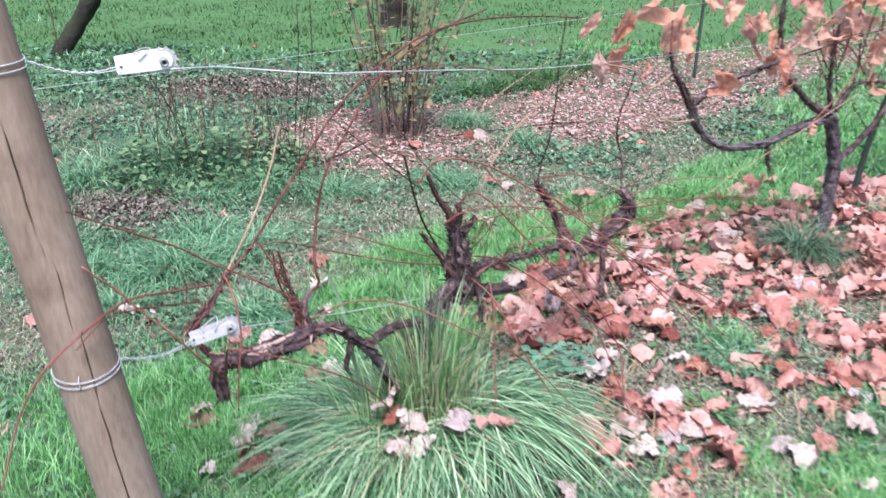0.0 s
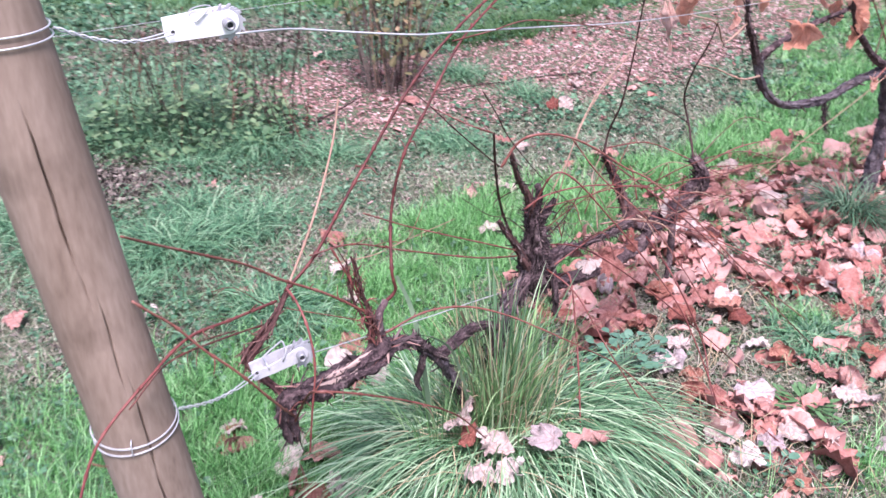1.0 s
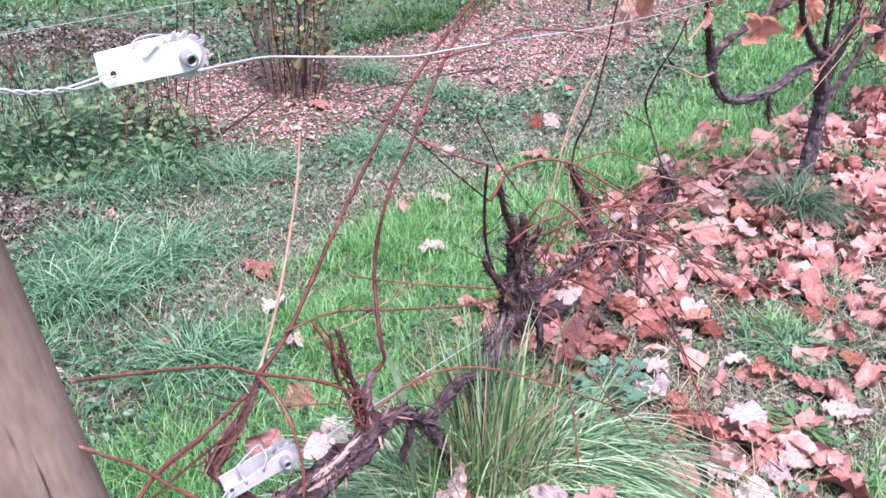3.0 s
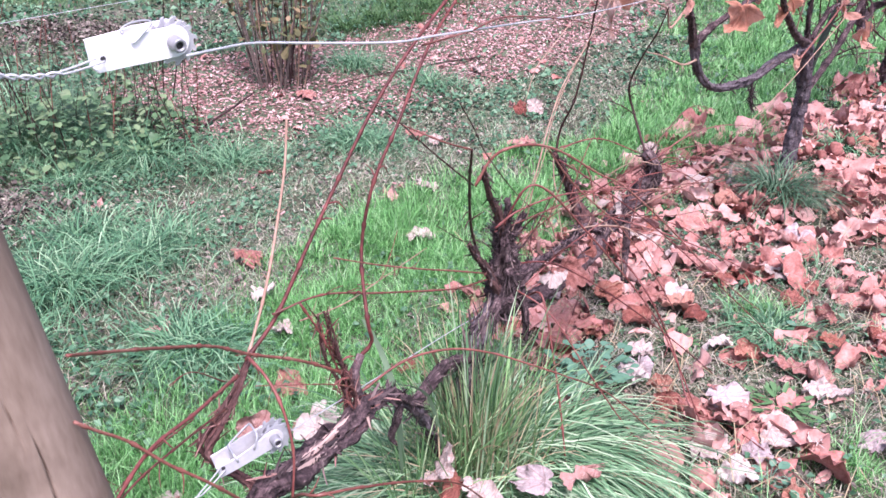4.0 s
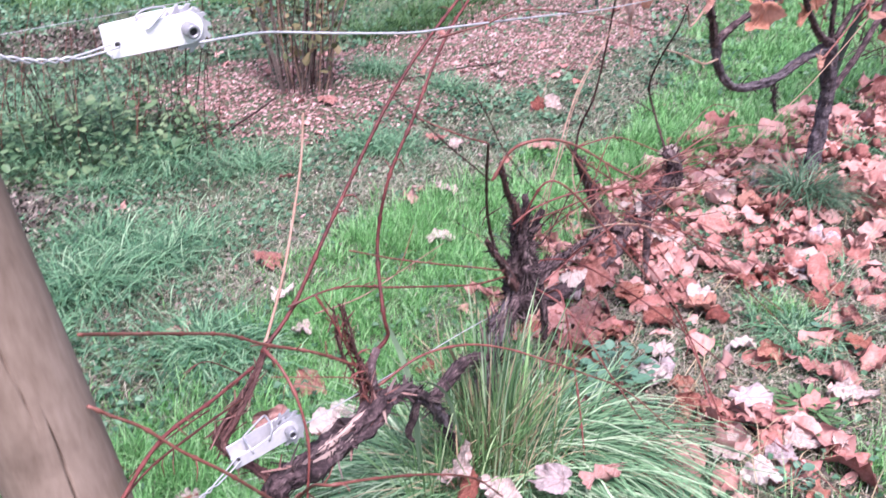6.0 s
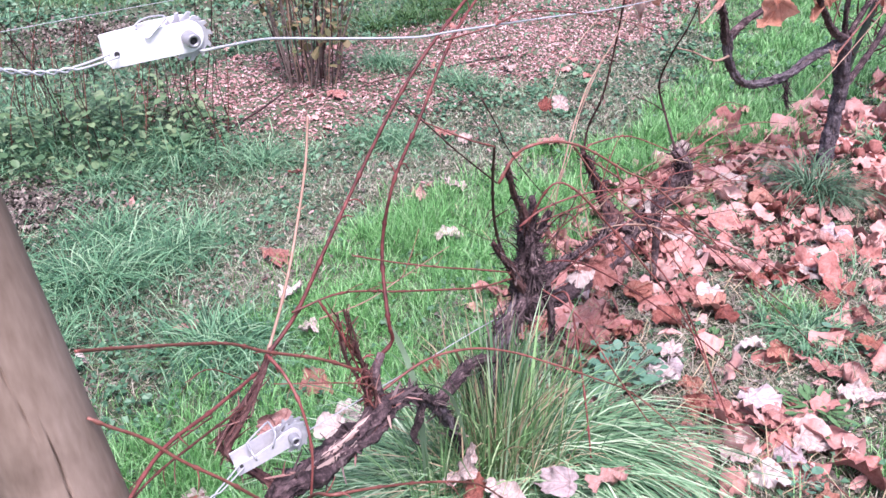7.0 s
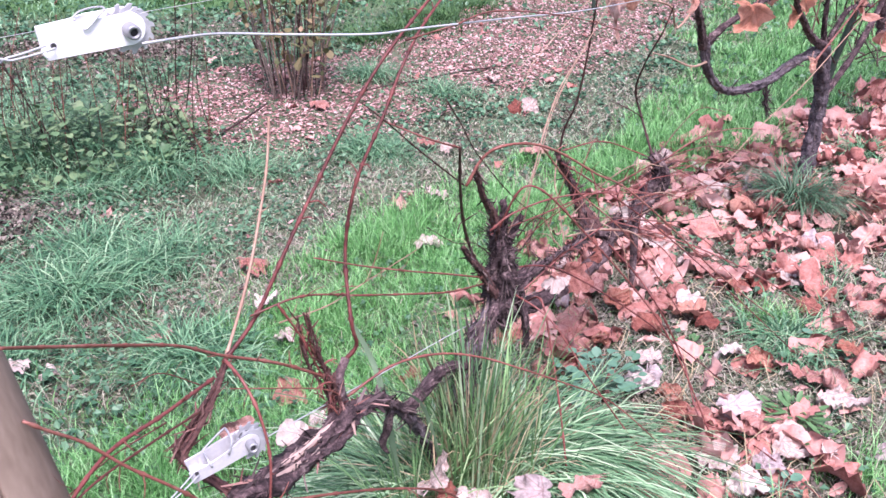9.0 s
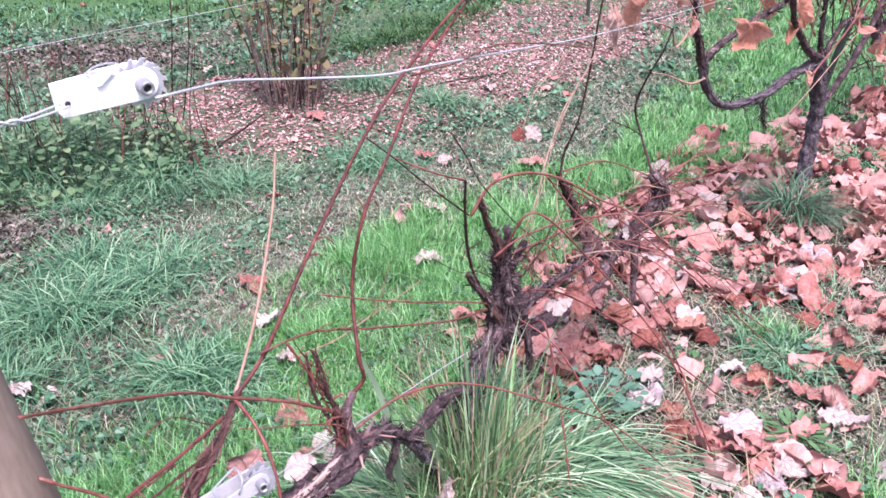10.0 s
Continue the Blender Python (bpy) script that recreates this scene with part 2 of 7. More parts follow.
def add_foot_and_stains(t, place, colour):
    """Greyer, slightly lighter tone towards the foot of a post, with blotchy edges, and a few dark stains."""
    n, l = t.nodes, t.links
    xyz, blot = n.new("ShaderNodeSeparateXYZ"), n.new("ShaderNodeTexNoise")
    blot.inputs["Scale"].default_value, blot.inputs["Detail"].default_value = 9.0, 4.0
    l.new(place, xyz.inputs[0])
    l.new(place, blot.inputs["Vector"])
    edge = n.new("ShaderNodeMath")
    edge.operation = "MULTIPLY_ADD"
    l.new(blot.outputs["Fac"], edge.inputs[0])
    edge.inputs[1].default_value = 0.35
    l.new(xyz.outputs[2], edge.inputs[2])
    foot = n.new("ShaderNodeMapRange")
    foot.inputs["From Min"].default_value, foot.inputs["From Max"].default_value = 0.78, 0.55
    l.new(edge.outputs[0], foot.inputs["Value"])
    stain = n.new("ShaderNodeMapRange")
    stain.inputs["From Min"].default_value, stain.inputs["From Max"].default_value = 0.60, 0.72
    stain.inputs["To Max"].default_value = 0.6
    l.new(blot.outputs["Fac"], stain.inputs["Value"])
    for fac, tone in ((foot, (1.08, 1.13, 1.17, 1)), (stain, (0.60, 0.58, 0.57, 1))):
        mix = n.new("ShaderNodeMix")
        mix.data_type, mix.blend_type = "RGBA", "MULTIPLY"
        l.new(fac.outputs["Result"], mix.inputs["Factor"])
        l.new(colour, mix.inputs[6])
        mix.inputs[7].default_value = tone
        colour = mix.outputs[2]
    return colour


def material(name, ramp, scale=8.0, rough=0.7, bump=0.3, fine=60.0, vary=0.0, island=False, metal=0.0, stretch=(1, 1, 1), through_light=0.0, spread=0.25, bump_dist=0.004, spec=0.3, veins=0.0, turf=False, weathered=False):
    """ramp: colours from dark to light. Two scales of noise choose among them; vary: how far the piece's own random shifts the choice."""
    m = bpy.data.materials.new(name)
    m.use_nodes = True
    t = m.node_tree
    n, l = t.nodes, t.links
    out, bsdf = n["Material Output"], n["Principled BSDF"]
    co = n.new("ShaderNodeTexCoord")
    mp = n.new("ShaderNodeMapping")
    mp.inputs["Scale"].default_value = stretch
    l.new(co.outputs["Object"], mp.inputs["Vector"])
    a, b = n.new("ShaderNodeTexNoise"), n.new("ShaderNodeTexNoise")
    a.inputs["Scale"].default_value, b.inputs["Scale"].default_value = scale, fine
    a.inputs["Detail"].default_value, b.inputs["Detail"].default_value = 5.0, 4.0
    for q in (a, b):
        l.new(mp.outputs["Vector"], q.inputs["Vector"])
    mix = n.new("ShaderNodeMath")
    mix.operation = "MULTIPLY_ADD"
    l.new(b.outputs["Fac"], mix.inputs[0])
    mix.inputs[1].default_value = 0.45
    half = n.new("ShaderNodeMath")
    half.operation = "MULTIPLY"
    half.inputs[1].default_value = 0.55
    l.new(a.outputs["Fac"], half.inputs[0])
    l.new(half.outputs[0], mix.inputs[2])
    value = mix.outputs[0]
    wide = n.new("ShaderNodeMapRange")
    wide.inputs["From Min"].default_value, wide.inputs["From Max"].default_value = 0.5 - spread, 0.5 + spread
    l.new(value, wide.inputs["Value"])
    value = wide.outputs["Result"]
    if vary:
        rnd = n.new("ShaderNodeNewGeometry").outputs["Random Per Island"] if island else n.new("ShaderNodeObjectInfo").outputs["Random"]
        blend = n.new("ShaderNodeMix")
        blend.data_type = "FLOAT"
        blend.inputs[0].default_value = vary
        l.new(value, blend.inputs[2])
        l.new(rnd, blend.inputs[3])
        value = blend.outputs[0]
    cr = n.new("ShaderNodeValToRGB")
    while len(cr.color_ramp.elements) < len(ramp):
        cr.color_ramp.elements.new(0.5)
    for i, (e, c) in enumerate(zip(cr.color_ramp.elements, ramp)):
        e.position = i / (len(ramp) - 1)
        e.color = (*c, 1)
    l.new(value, cr.inputs["Fac"])
    colour = cr.outputs["Color"]
    if turf:
        colour = add_turf(t, co.outputs["Object"], b.outputs["Fac"], colour)
    if weathered:
        colour = add_foot_and_stains(t, co.outputs["Object"], colour)
    if veins:
        colour = add_veins(t, co.outputs["Object"], colour, veins)
    l.new(colour, bsdf.inputs["Base Color"])
    bsdf.inputs["Roughness"].default_value = rough
    bsdf.inputs["Metallic"].default_value = metal
    bsdf.inputs["Specular IOR Level"].default_value = spec
    if bump:
        bp = n.new("ShaderNodeBump")
        bp.inputs["Strength"].default_value, bp.inputs["Distance"].default_value = bump, bump_dist
        l.new(mix.outputs[0], bp.inputs["Height"])
        l.new(bp.outputs["Normal"], bsdf.inputs["Normal"])
    if through_light:
        tr = n.new("ShaderNodeBsdfTranslucent")
        l.new(colour, tr.inputs["Color"])
        ms = n.new("ShaderNodeMixShader")
        ms.inputs["Fac"].default_value = through_light
        l.new(bsdf.outputs["BSDF"], ms.inputs[1])
        l.new(tr.outputs["BSDF"], ms.inputs[2])
        l.new(ms.outputs["Shader"], out.inputs["Surface"])
    return m


M_SOIL = material("soil", [(0.016, 0.013, 0.010), (0.040, 0.036, 0.026), (0.048, 0.060, 0.034), (0.066, 0.092, 0.051), (0.115, 0.118, 0.088), (0.21, 0.18, 0.158)], 4.0, 0.95, 1.0, 60.0, bump_dist=0.03, spread=0.2, turf=True)
M_GRASS = material("fine_grass", [(0.012, 0.052, 0.012), (0.062, 0.215, 0.052), (0.145, 0.375, 0.118), (0.34, 0.56, 0.28)], 2.0, 0.45, 0.0, 20, 0.8, True, through_light=0.22, spec=0.5)
M_MOSS = material("moss", [(0.07, 0.11, 0.065), (0.15, 0.23, 0.14), (0.26, 0.36, 0.235), (0.47, 0.54, 0.43)], 2.0, 0.7, 0.0, 20, 0.85, True, through_light=0.15)
M_LAWN = material("lawn_grass", [(0.031, 0.075, 0.024), (0.044, 0.107, 0.034), (0.061, 0.135, 0.045), (0.085, 0.168, 0.065)], 2.0, 0.6, 0.0, 20, 0.5, True, through_light=0.3)
M_MEADOW = material("meadow_grass", [(0.009, 0.032, 0.017), (0.033, 0.106, 0.052), (0.074, 0.194, 0.097), (0.143, 0.284, 0.149), (0.285, 0.405, 0.257)], 2.0, 0.55, 0.0, 20, 0.88, True, through_light=0.16, spec=0.35)
M_SEDGE = material("sedge_blade", [(0.034, 0.086, 0.042), (0.090, 0.200, 0.096), (0.185, 0.335, 0.175), (0.45, 0.55, 0.38)], 2.0, 0.45, 0.0, 20, 0.92, True, through_light=0.2, spec=0.5)
M_BLADE = material("upright_blade", [(0.040, 0.100, 0.038), (0.115, 0.245, 0.090), (0.21, 0.37, 0.155), (0.44, 0.55, 0.32)], 2.0, 0.45, 0.0, 20, 0.9, True, through_light=0.25, spec=0.4)
M_STRAW = material("dry_straw", [(0.20, 0.15, 0.09), (0.34, 0.27, 0.17), (0.48, 0.40, 0.27)], 4.0, 0.7, 0.0, 30, 0.7, True, through_light=0.15)
M_CLOVER = material("small_weed_leaf", [(0.013, 0.042, 0.023), (0.034, 0.095, 0.05), (0.07, 0.165, 0.092), (0.17, 0.28, 0.17)], 3.0, 0.5, 0.0, 20, 0.75, True, through_light=0.2)
M_CHIP = material("wood_chip", [(0.078, 0.038, 0.036), (0.235, 0.121, 0.113), (0.403, 0.252, 0.242), (0.540, 0.415, 0.400)], 6.0, 0.85, 0.3, 80, 0.85, True)
M_LEAF = material("fallen_leaf", [(0.17, 0.055, 0.046), (0.345, 0.15, 0.125), (0.47, 0.255, 0.225), (0.59, 0.41, 0.375)], 3.0, 0.6, 0.6, 26, 0.45, through_light=0.1, bump_dist=0.08, spread=0.15, veins=0.8)
M_LEAF_PALE = material("pale_leaf", [(0.28, 0.19, 0.165), (0.44, 0.35, 0.32), (0.55, 0.475, 0.44), (0.64, 0.585, 0.555)], 3.0, 0.7, 0.5, 24, 0.4, through_light=0.15, bump_dist=0.06, spread=0.18, veins=0.6)
M_LEAF_ORANGE = material("orange_leaf", [(0.48, 0.19, 0.125), (0.68, 0.345, 0.245), (0.78, 0.48, 0.375), (0.83, 0.61, 0.52)], 3.0, 0.6, 0.5, 30, 0.5, through_light=0.5, bump_dist=0.05, veins=0.5)
M_LEAF_TERRA = material("terracotta_leaf", [(0.22, 0.07, 0.05), (0.39, 0.16, 0.115), (0.50, 0.26, 0.20), (0.59, 0.38, 0.32)], 3.0, 0.6, 0.6, 26, 0.5, through_light=0.12, bump_dist=0.07, veins=0.8)
M_LEAF_PINK = material("pinkish_hanging_leaf", [(0.46, 0.20, 0.155), (0.65, 0.36, 0.29), (0.76, 0.50, 0.43), (0.82, 0.65, 0.59)], 3.0, 0.6, 0.5, 30, 0.5, through_light=0.5, bump_dist=0.05, veins=0.5)
M_LEAF_RUST = material("rust_leaf", [(0.10, 0.028, 0.022), (0.23, 0.072, 0.055), (0.35, 0.14, 0.11), (0.46, 0.26, 0.21)], 3.0, 0.6, 0.6, 24, 0.45, through_light=0.1, bump_dist=0.08, spread=0.16, veins=0.8)
M_LEAF_MAUVE = material("mauve_leaf", [(0.26, 0.195, 0.195), (0.40, 0.325, 0.33), (0.50, 0.43, 0.435), (0.57, 0.51, 0.515)], 3.0, 0.7, 0.5, 24, 0.4, through_light=0.15, bump_dist=0.06, spread=0.18, veins=0.6)
M_ROSETTE = material("rosette_leaf", [(0.025, 0.068, 0.026), (0.052, 0.125, 0.046), (0.088, 0.18, 0.075), (0.16, 0.27, 0.13)], 12.0, 0.5, 0.2, 60, 0.4, True, through_light=0.2)
M_THATCH = material("grey_thatch", [(0.07, 0.06, 0.04), (0.15, 0.14, 0.10), (0.25, 0.24, 0.18), (0.40, 0.38, 0.31)], 4.0, 0.8, 0.0, 30, 0.85, True)
M_LITTER = material("leaf_litter", [(0.10, 0.032, 0.027), (0.28, 0.11, 0.092), (0.40, 0.205, 0.18), (0.45, 0.28, 0.25), (0.49, 0.385, 0.36)], 24.0, 0.65, 0.5, 150, 0.55, True, through_light=0.12, bump_dist=0.003, spread=0.18)
M_BARK = material("vine_bark", [(0.010, 0.006, 0.007), (0.036, 0.022, 0.025), (0.092, 0.060, 0.064), (0.24, 0.18, 0.175)], 40.0, 0.9, 1.0, 190, 0.15, bump_dist=0.01, spread=0.15)
M_BARK_GREY = material("grey_vine_bark", [(0.015, 0.011, 0.015), (0.053, 0.041, 0.049), (0.119, 0.098, 0.109), (0.237, 0.201, 0.213)], 30.0, 0.9, 1.0, 160, 0.15, bump_dist=0.01, spread=0.16)
M_SHRED = material("bark_shred", [(0.008, 0.006, 0.007), (0.028, 0.019, 0.021), (0.070, 0.048, 0.050), (0.21, 0.155, 0.145)], 20, 0.85, 0.2, 120, 0.85, True)
M_CANE = material("cane", [(0.033, 0.011, 0.009), (0.088, 0.027, 0.021), (0.171, 0.060, 0.047), (0.275, 0.130, 0.105)], 16.0, 0.5, 0.25, 110, 0.35, spec=0.4, spread=0.2)
M_CANE_DEEP = material("deep_red_cane", [(0.020, 0.007, 0.007), (0.055, 0.014, 0.014), (0.116, 0.031, 0.028), (0.217, 0.074, 0.068)], 18.0, 0.6, 0.3, 120, 0.2, spec=0.3, spread=0.18)
M_BARK_RED = material("red_brown_bark", [(0.02, 0.010, 0.010), (0.055, 0.026, 0.025), (0.11, 0.055, 0.05), (0.20, 0.11, 0.10)], 40.0, 0.9, 1.0, 190, 0.2, bump_dist=0.008, spread=0.17)
M_SHRED_RED = material("red_bark_shred", [(0.03, 0.012, 0.011), (0.08, 0.033, 0.03), (0.16, 0.075, 0.066), (0.30, 0.18, 0.16)], 20, 0.85, 0.2, 120, 0.8, True)
M_PEEL = material("pale_peeling_bark", [(0.16, 0.10, 0.085), (0.27, 0.185, 0.16), (0.38, 0.28, 0.25), (0.46, 0.37, 0.34)], 30, 0.85, 0.3, 120, 0.6, True)
M_CANE_DARK = material("dark_cane", [(0.014, 0.007, 0.008), (0.038, 0.017, 0.016), (0.08, 0.037, 0.032)], 14.0, 0.5, 0.3, 90, 0.2)
M_CANE_RED = material("red_cane", [(0.07, 0.018, 0.017), (0.15, 0.045, 0.04), (0.24, 0.10, 0.085)], 16.0, 0.45, 0.25, 110, 0.2, spread=0.2)
M_CANE_PALE = material("pale_cane", [(0.15, 0.08, 0.06), (0.26, 0.165, 0.12), (0.38, 0.28, 0.22)], 10.0, 0.6, 0.2, 90, 0.2)
M_POST = material("weathered_wood", [(0.104, 0.071, 0.053), (0.162, 0.118, 0.090), (0.214, 0.161, 0.127), (0.270, 0.210, 0.170)], 5.0, 0.8, 0.3, 60, stretch=(2.5, 2.5, 0.6), bump_dist=0.002, spread=0.26, weathered=True)
M_ZINC = material("galvanised_steel", [(0.24, 0.25, 0.27), (0.34, 0.35, 0.37), (0.46, 0.47, 0.50)], 60.0, 0.5, 0.1, 200, metal=0.4, bump_dist=0.0005, spec=0.5)
M_ZINC_WHITE = material("bright_zinc_plate", [(0.68, 0.68, 0.71), (0.76, 0.76, 0.79), (0.82, 0.82, 0.85)], 70.0, 0.5, 0.1, 240, metal=0.1, bump_dist=0.0004, spec=0.5)
# shade on the wheels and the lower plates is put into this greyer zinc
M_ZINC_GREY = material("zinc_shade_grey", [(0.33, 0.33, 0.355), (0.41, 0.41, 0.435), (0.48, 0.48, 0.51)], 70.0, 0.5, 0.1, 240, metal=0.25, bump_dist=0.0004, spec=0.5)
M_WIRE = material("zinc_wire", [(0.32, 0.33, 0.34), (0.42, 0.43, 0.445), (0.52, 0.53, 0.55)], 60.0, 0.45, 0.1, 200, metal=0.35, bump_dist=0.0005, spec=0.5)
M_BORE_STEEL = material("dull_steel", [(0.10, 0.10, 0.11), (0.15, 0.15, 0.165), (0.21, 0.21, 0.23)], 60.0, 0.55, 0.1, 200, metal=0.4, bump_dist=0.0005)
M_HUB = material("zinc_hub", [(0.17, 0.175, 0.19), (0.24, 0.245, 0.26), (0.32, 0.325, 0.34)], 60.0, 0.5, 0.1, 200, metal=0.4, bump_dist=0.0005, spec=0.5)
# near-black colour for discs that stand in for the shade inside holes
M_HOLE_SHADE = material("hole_shade", [(0.02, 0.02, 0.022), (0.05, 0.05, 0.055)], 40, 0.6, 0.0)
M_TREE = material("mossy_bark", [(0.007, 0.006, 0.005), (0.018, 0.015, 0.013), (0.020, 0.025, 0.013), (0.042, 0.035, 0.030)], 7.0, 0.95, 0.9, 40, bump_dist=0.02)
M_SHRUB_LEAF = material("shrub_leaf", [(0.05, 0.07, 0.03), (0.10, 0.115, 0.05), (0.18, 0.155, 0.075), (0.30, 0.19, 0.12)], 6.0, 0.6, 0.0, 40, 0.8, True, through_light=0.25)
M_HERB = material("herb_leaf", [(0.028, 0.080, 0.050), (0.062, 0.150, 0.098), (0.115, 0.235, 0.16), (0.21, 0.34, 0.25)], 12.0, 0.5, 0.2, 60, 0.8, True, through_light=0.25)
M_BRAMBLE = material("bramble_leaf", [(0.026, 0.056, 0.026), (0.049, 0.105, 0.048), (0.081, 0.152, 0.070), (0.124, 0.193, 0.096), (0.176, 0.238, 0.126)], 12.0, 0.5, 0.2, 60, 0.85, True, through_light=0.2)
M_DEBRIS = material("brown_debris", [(0.03, 0.024, 0.021), (0.072, 0.059, 0.051), (0.14, 0.118, 0.102), (0.26, 0.228, 0.20)], 8.0, 0.9, 0.3, 60, 0.8, True)
M_TUFT = material("dark_tuft", [(0.015, 0.04, 0.02), (0.035, 0.085, 0.045), (0.07, 0.14, 0.08), (0.15, 0.22, 0.14)], 2.0, 0.5, 0.0, 20, 0.8, True, through_light=0.2)
M_MULCH = material("rotted_mulch", [(0.066, 0.032, 0.029), (0.171, 0.089, 0.082), (0.297, 0.177, 0.166), (0.462, 0.322, 0.307)], 6.0, 0.9, 0.3, 80, 0.85, True)
M_STEM = material("grey_brown_stem", [(0.05, 0.035, 0.030), (0.11, 0.082, 0.070), (0.19, 0.15, 0.13)], 12, 0.8, 0.3, 90, 0.4)
M_STAKE = material("green_stake", [(0.012, 0.022, 0.016), (0.03, 0.045, 0.035), (0.06, 0.075, 0.06)], 10, 0.7, 0.2)

# ---------------------------------------------------------------- ground
rng = np.random.default_rng(7)


def axis(lo, hi, fine, reach=600.0):
    out = [reach * 0.5 ** k for k in range(9)]
    a = [lo - v for v in out]
    b = [hi + v for v in out[::-1]]
    return np.array(a + list(np.arange(lo, hi + fine / 2, fine)) + b)


gx, gy = axis(-4.5, 5.5, 0.05), axis(0.0, 9.0, 0.05)
X, Y = np.meshgrid(gx, gy)
near = band(X, -4.5, 5.5, 0.4) * band(Y, 0.0, 9.0, 0.4)
Z = ground_z(X, Y) * near + 0.006 * mulch_at(X, Y) * near
idx = np.arange(X.size).reshape(X.shape)
quads = np.stack([idx[:-1, :-1], idx[:-1, 1:], idx[1:, 1:], idx[1:, :-1]], -1).reshape(-1, 4)
ground = raw("ground", np.stack([X, Y, Z], -1).reshape(-1, 3), [quads], M_SOIL, True)
tagged(ground, "dark mossy vineyard soil under patchy grass", "ground", kind="structure")


def scatter(count, box, density):
    """Random places in box = x0, x1, y0, y1, kept by density(x, y), thinner with distance."""
    x = rng.uniform(box[0], box[1], count)
    y = rng.uniform(box[2], box[3], count)
    keep = rng.uniform(0, 1, count) < density(x, y)
    return x[keep], y[keep]


def blades(name, x, y, height, width, lean, mat, turn=None, z0=None, segs=2, droop=0.0):
    """Grass: one narrow curved blade for each place."""
    n = len(x)
    turn = rng.uniform(0, 2 * np.pi, n) if turn is None else turn
    z = ground_z(x, y) - 0.004 if z0 is None else z0
    dx, dy = np.cos(turn), np.sin(turn)
    twist = turn + np.pi / 2 + rng.normal(0, 0.5, n)
    wx, wy = np.cos(twist) * width / 2, np.sin(twist) * width / 2
    rows = []
    for k in range(segs + 1):
        t = k / segs
        out = lean * height * t ** 1.7
        up = height * (t - droop * t ** 3) * np.sqrt(np.clip(1 - (0.75 * lean * t) ** 2, 0.15, 1))
        cx, cy, cz = x + dx * out, y + dy * out, z + up
        if k == segs:
            rows.append(np.stack([cx, cy, cz], -1)[:, None])
        else:
            w = 1 - 0.45 * t
            rows.append(np.stack([np.stack([cx - wx * w, cy - wy * w, cz], -1), np.stack([cx + wx * w, cy + wy * w, cz], -1)], 1))
    verts = np.concatenate(rows, 1)
    per = verts.shape[1]
    base = (np.arange(n) * per)[:, None]
    f4 = [base + np.array([[2 * k, 2 * k + 1, 2 * k + 3, 2 * k + 2]]) for k in range(segs - 1)]
    f3 = base + np.array([[2 * segs - 2, 2 * segs - 1, 2 * segs]])
    return raw(name, verts.reshape(-1, 3), [np.concatenate(f4), f3] if f4 else [f3], mat)


def specks(name, x, y, size, lift, mat, tilt=0.5, thick=0.0, ratio=1.0):
    """Small flat leaves, or chips when thick, at random tilts."""
    n = len(x)
    turn = rng.uniform(0, 2 * np.pi, n)
    z = ground_z(x, y) + lift
    u = np.stack([np.cos(turn), np.sin(turn), rng.normal(0, tilt, n)], -1)
    u /= np.linalg.norm(u, axis=1)[:, None]
    v = np.stack([-np.sin(turn), np.cos(turn), rng.normal(0, tilt, n)], -1)
    v /= np.linalg.norm(v, axis=1)[:, None]
    c = np.stack([x, y, z], -1)
    a, b = u * size[:, None] / 2, v * (size * ratio)[:, None] / 2
    if thick:
        w = np.cross(u, v) * (thick * rng.uniform(0.5, 1.3, n))[:, None]
        k = rng.uniform(0.5, 1.0, n)[:, None]
        vs = np.stack([c - a - b, c + a - b * k, c + a + b, c - a * k + b, c - a - b + w, c + a - b * k + w, c + a + b + w, c - a * k + b + w], 1)
        f = np.array([[4, 5, 6, 7], [0, 1, 5, 4], [1, 2, 6, 5], [2, 3, 7, 6], [3, 0, 4, 7]])
    else:
        lift_mid = np.stack([np.zeros(n), np.zeros(n), size * 0.18], -1)
        vs = np.stack([c - a, c - b - a * 0.2 + lift_mid, c + a, c + b - a * 0.2 + lift_mid], 1)
        f = np.array([[0, 1, 2], [0, 2, 3]])
    base = (np.arange(n) * vs.shape[1])[:, None, None]
    return raw(name, vs.reshape(-1, 3), [(base + f[None]).reshape(-1, f.shape[1])], mat)


def fade(x, y):
    """Fewer pieces further off."""
    d = np.hypot(x, y - 0.3)
    return np.clip((2.0 / d) ** 1.3, 0.06, 1)


def grass_density(x, y):
    return np.clip((1 - 0.93 * mulch_at(x, y)) * (1 - 0.9 * bare_at(x, y)) * (1 - 0.94 * zone_at(x, y)), 0, 1)


def clumps(x, y):
    """Grass thickens and thins over a hand's width."""
    return np.clip(0.80 + 0.6 * patch(x, y, 15, 3.0), 0.35, 1)


# fine bright grass
x, y = scatter(400000, (-4, 5.5, -0.6, 5.4), lambda x, y: step(y + 0.3 * patch(x, y, 3.0, 1.0), -0.4, 0.8) * bright_at(x, y) * grass_density(x, y) * fade(x, y) * clumps(x, y))
x2, y2 = scatter(500000, (-1.3, 2.2, 1.0, 3.4), lambda x, y: (1 - step(x + 0.2 * patch(x, y, 3.0, 1.0), 1.5, 2.1)) * step(y, 1.0, 1.4) * bright_at(x, y) * grass_density(x, y) * fade(x, y) * clumps(x, y))
x, y = np.concatenate([x, x2]), np.concatenate([y, y2])
d = np.hypot(x, y)
tall = 0.72 + 0.30 * np.clip(patch(x, y, 5, 1.0), -0.6, 1) + 0.30 * np.clip(patch(x, y, 15, 3.0), -1, 1)
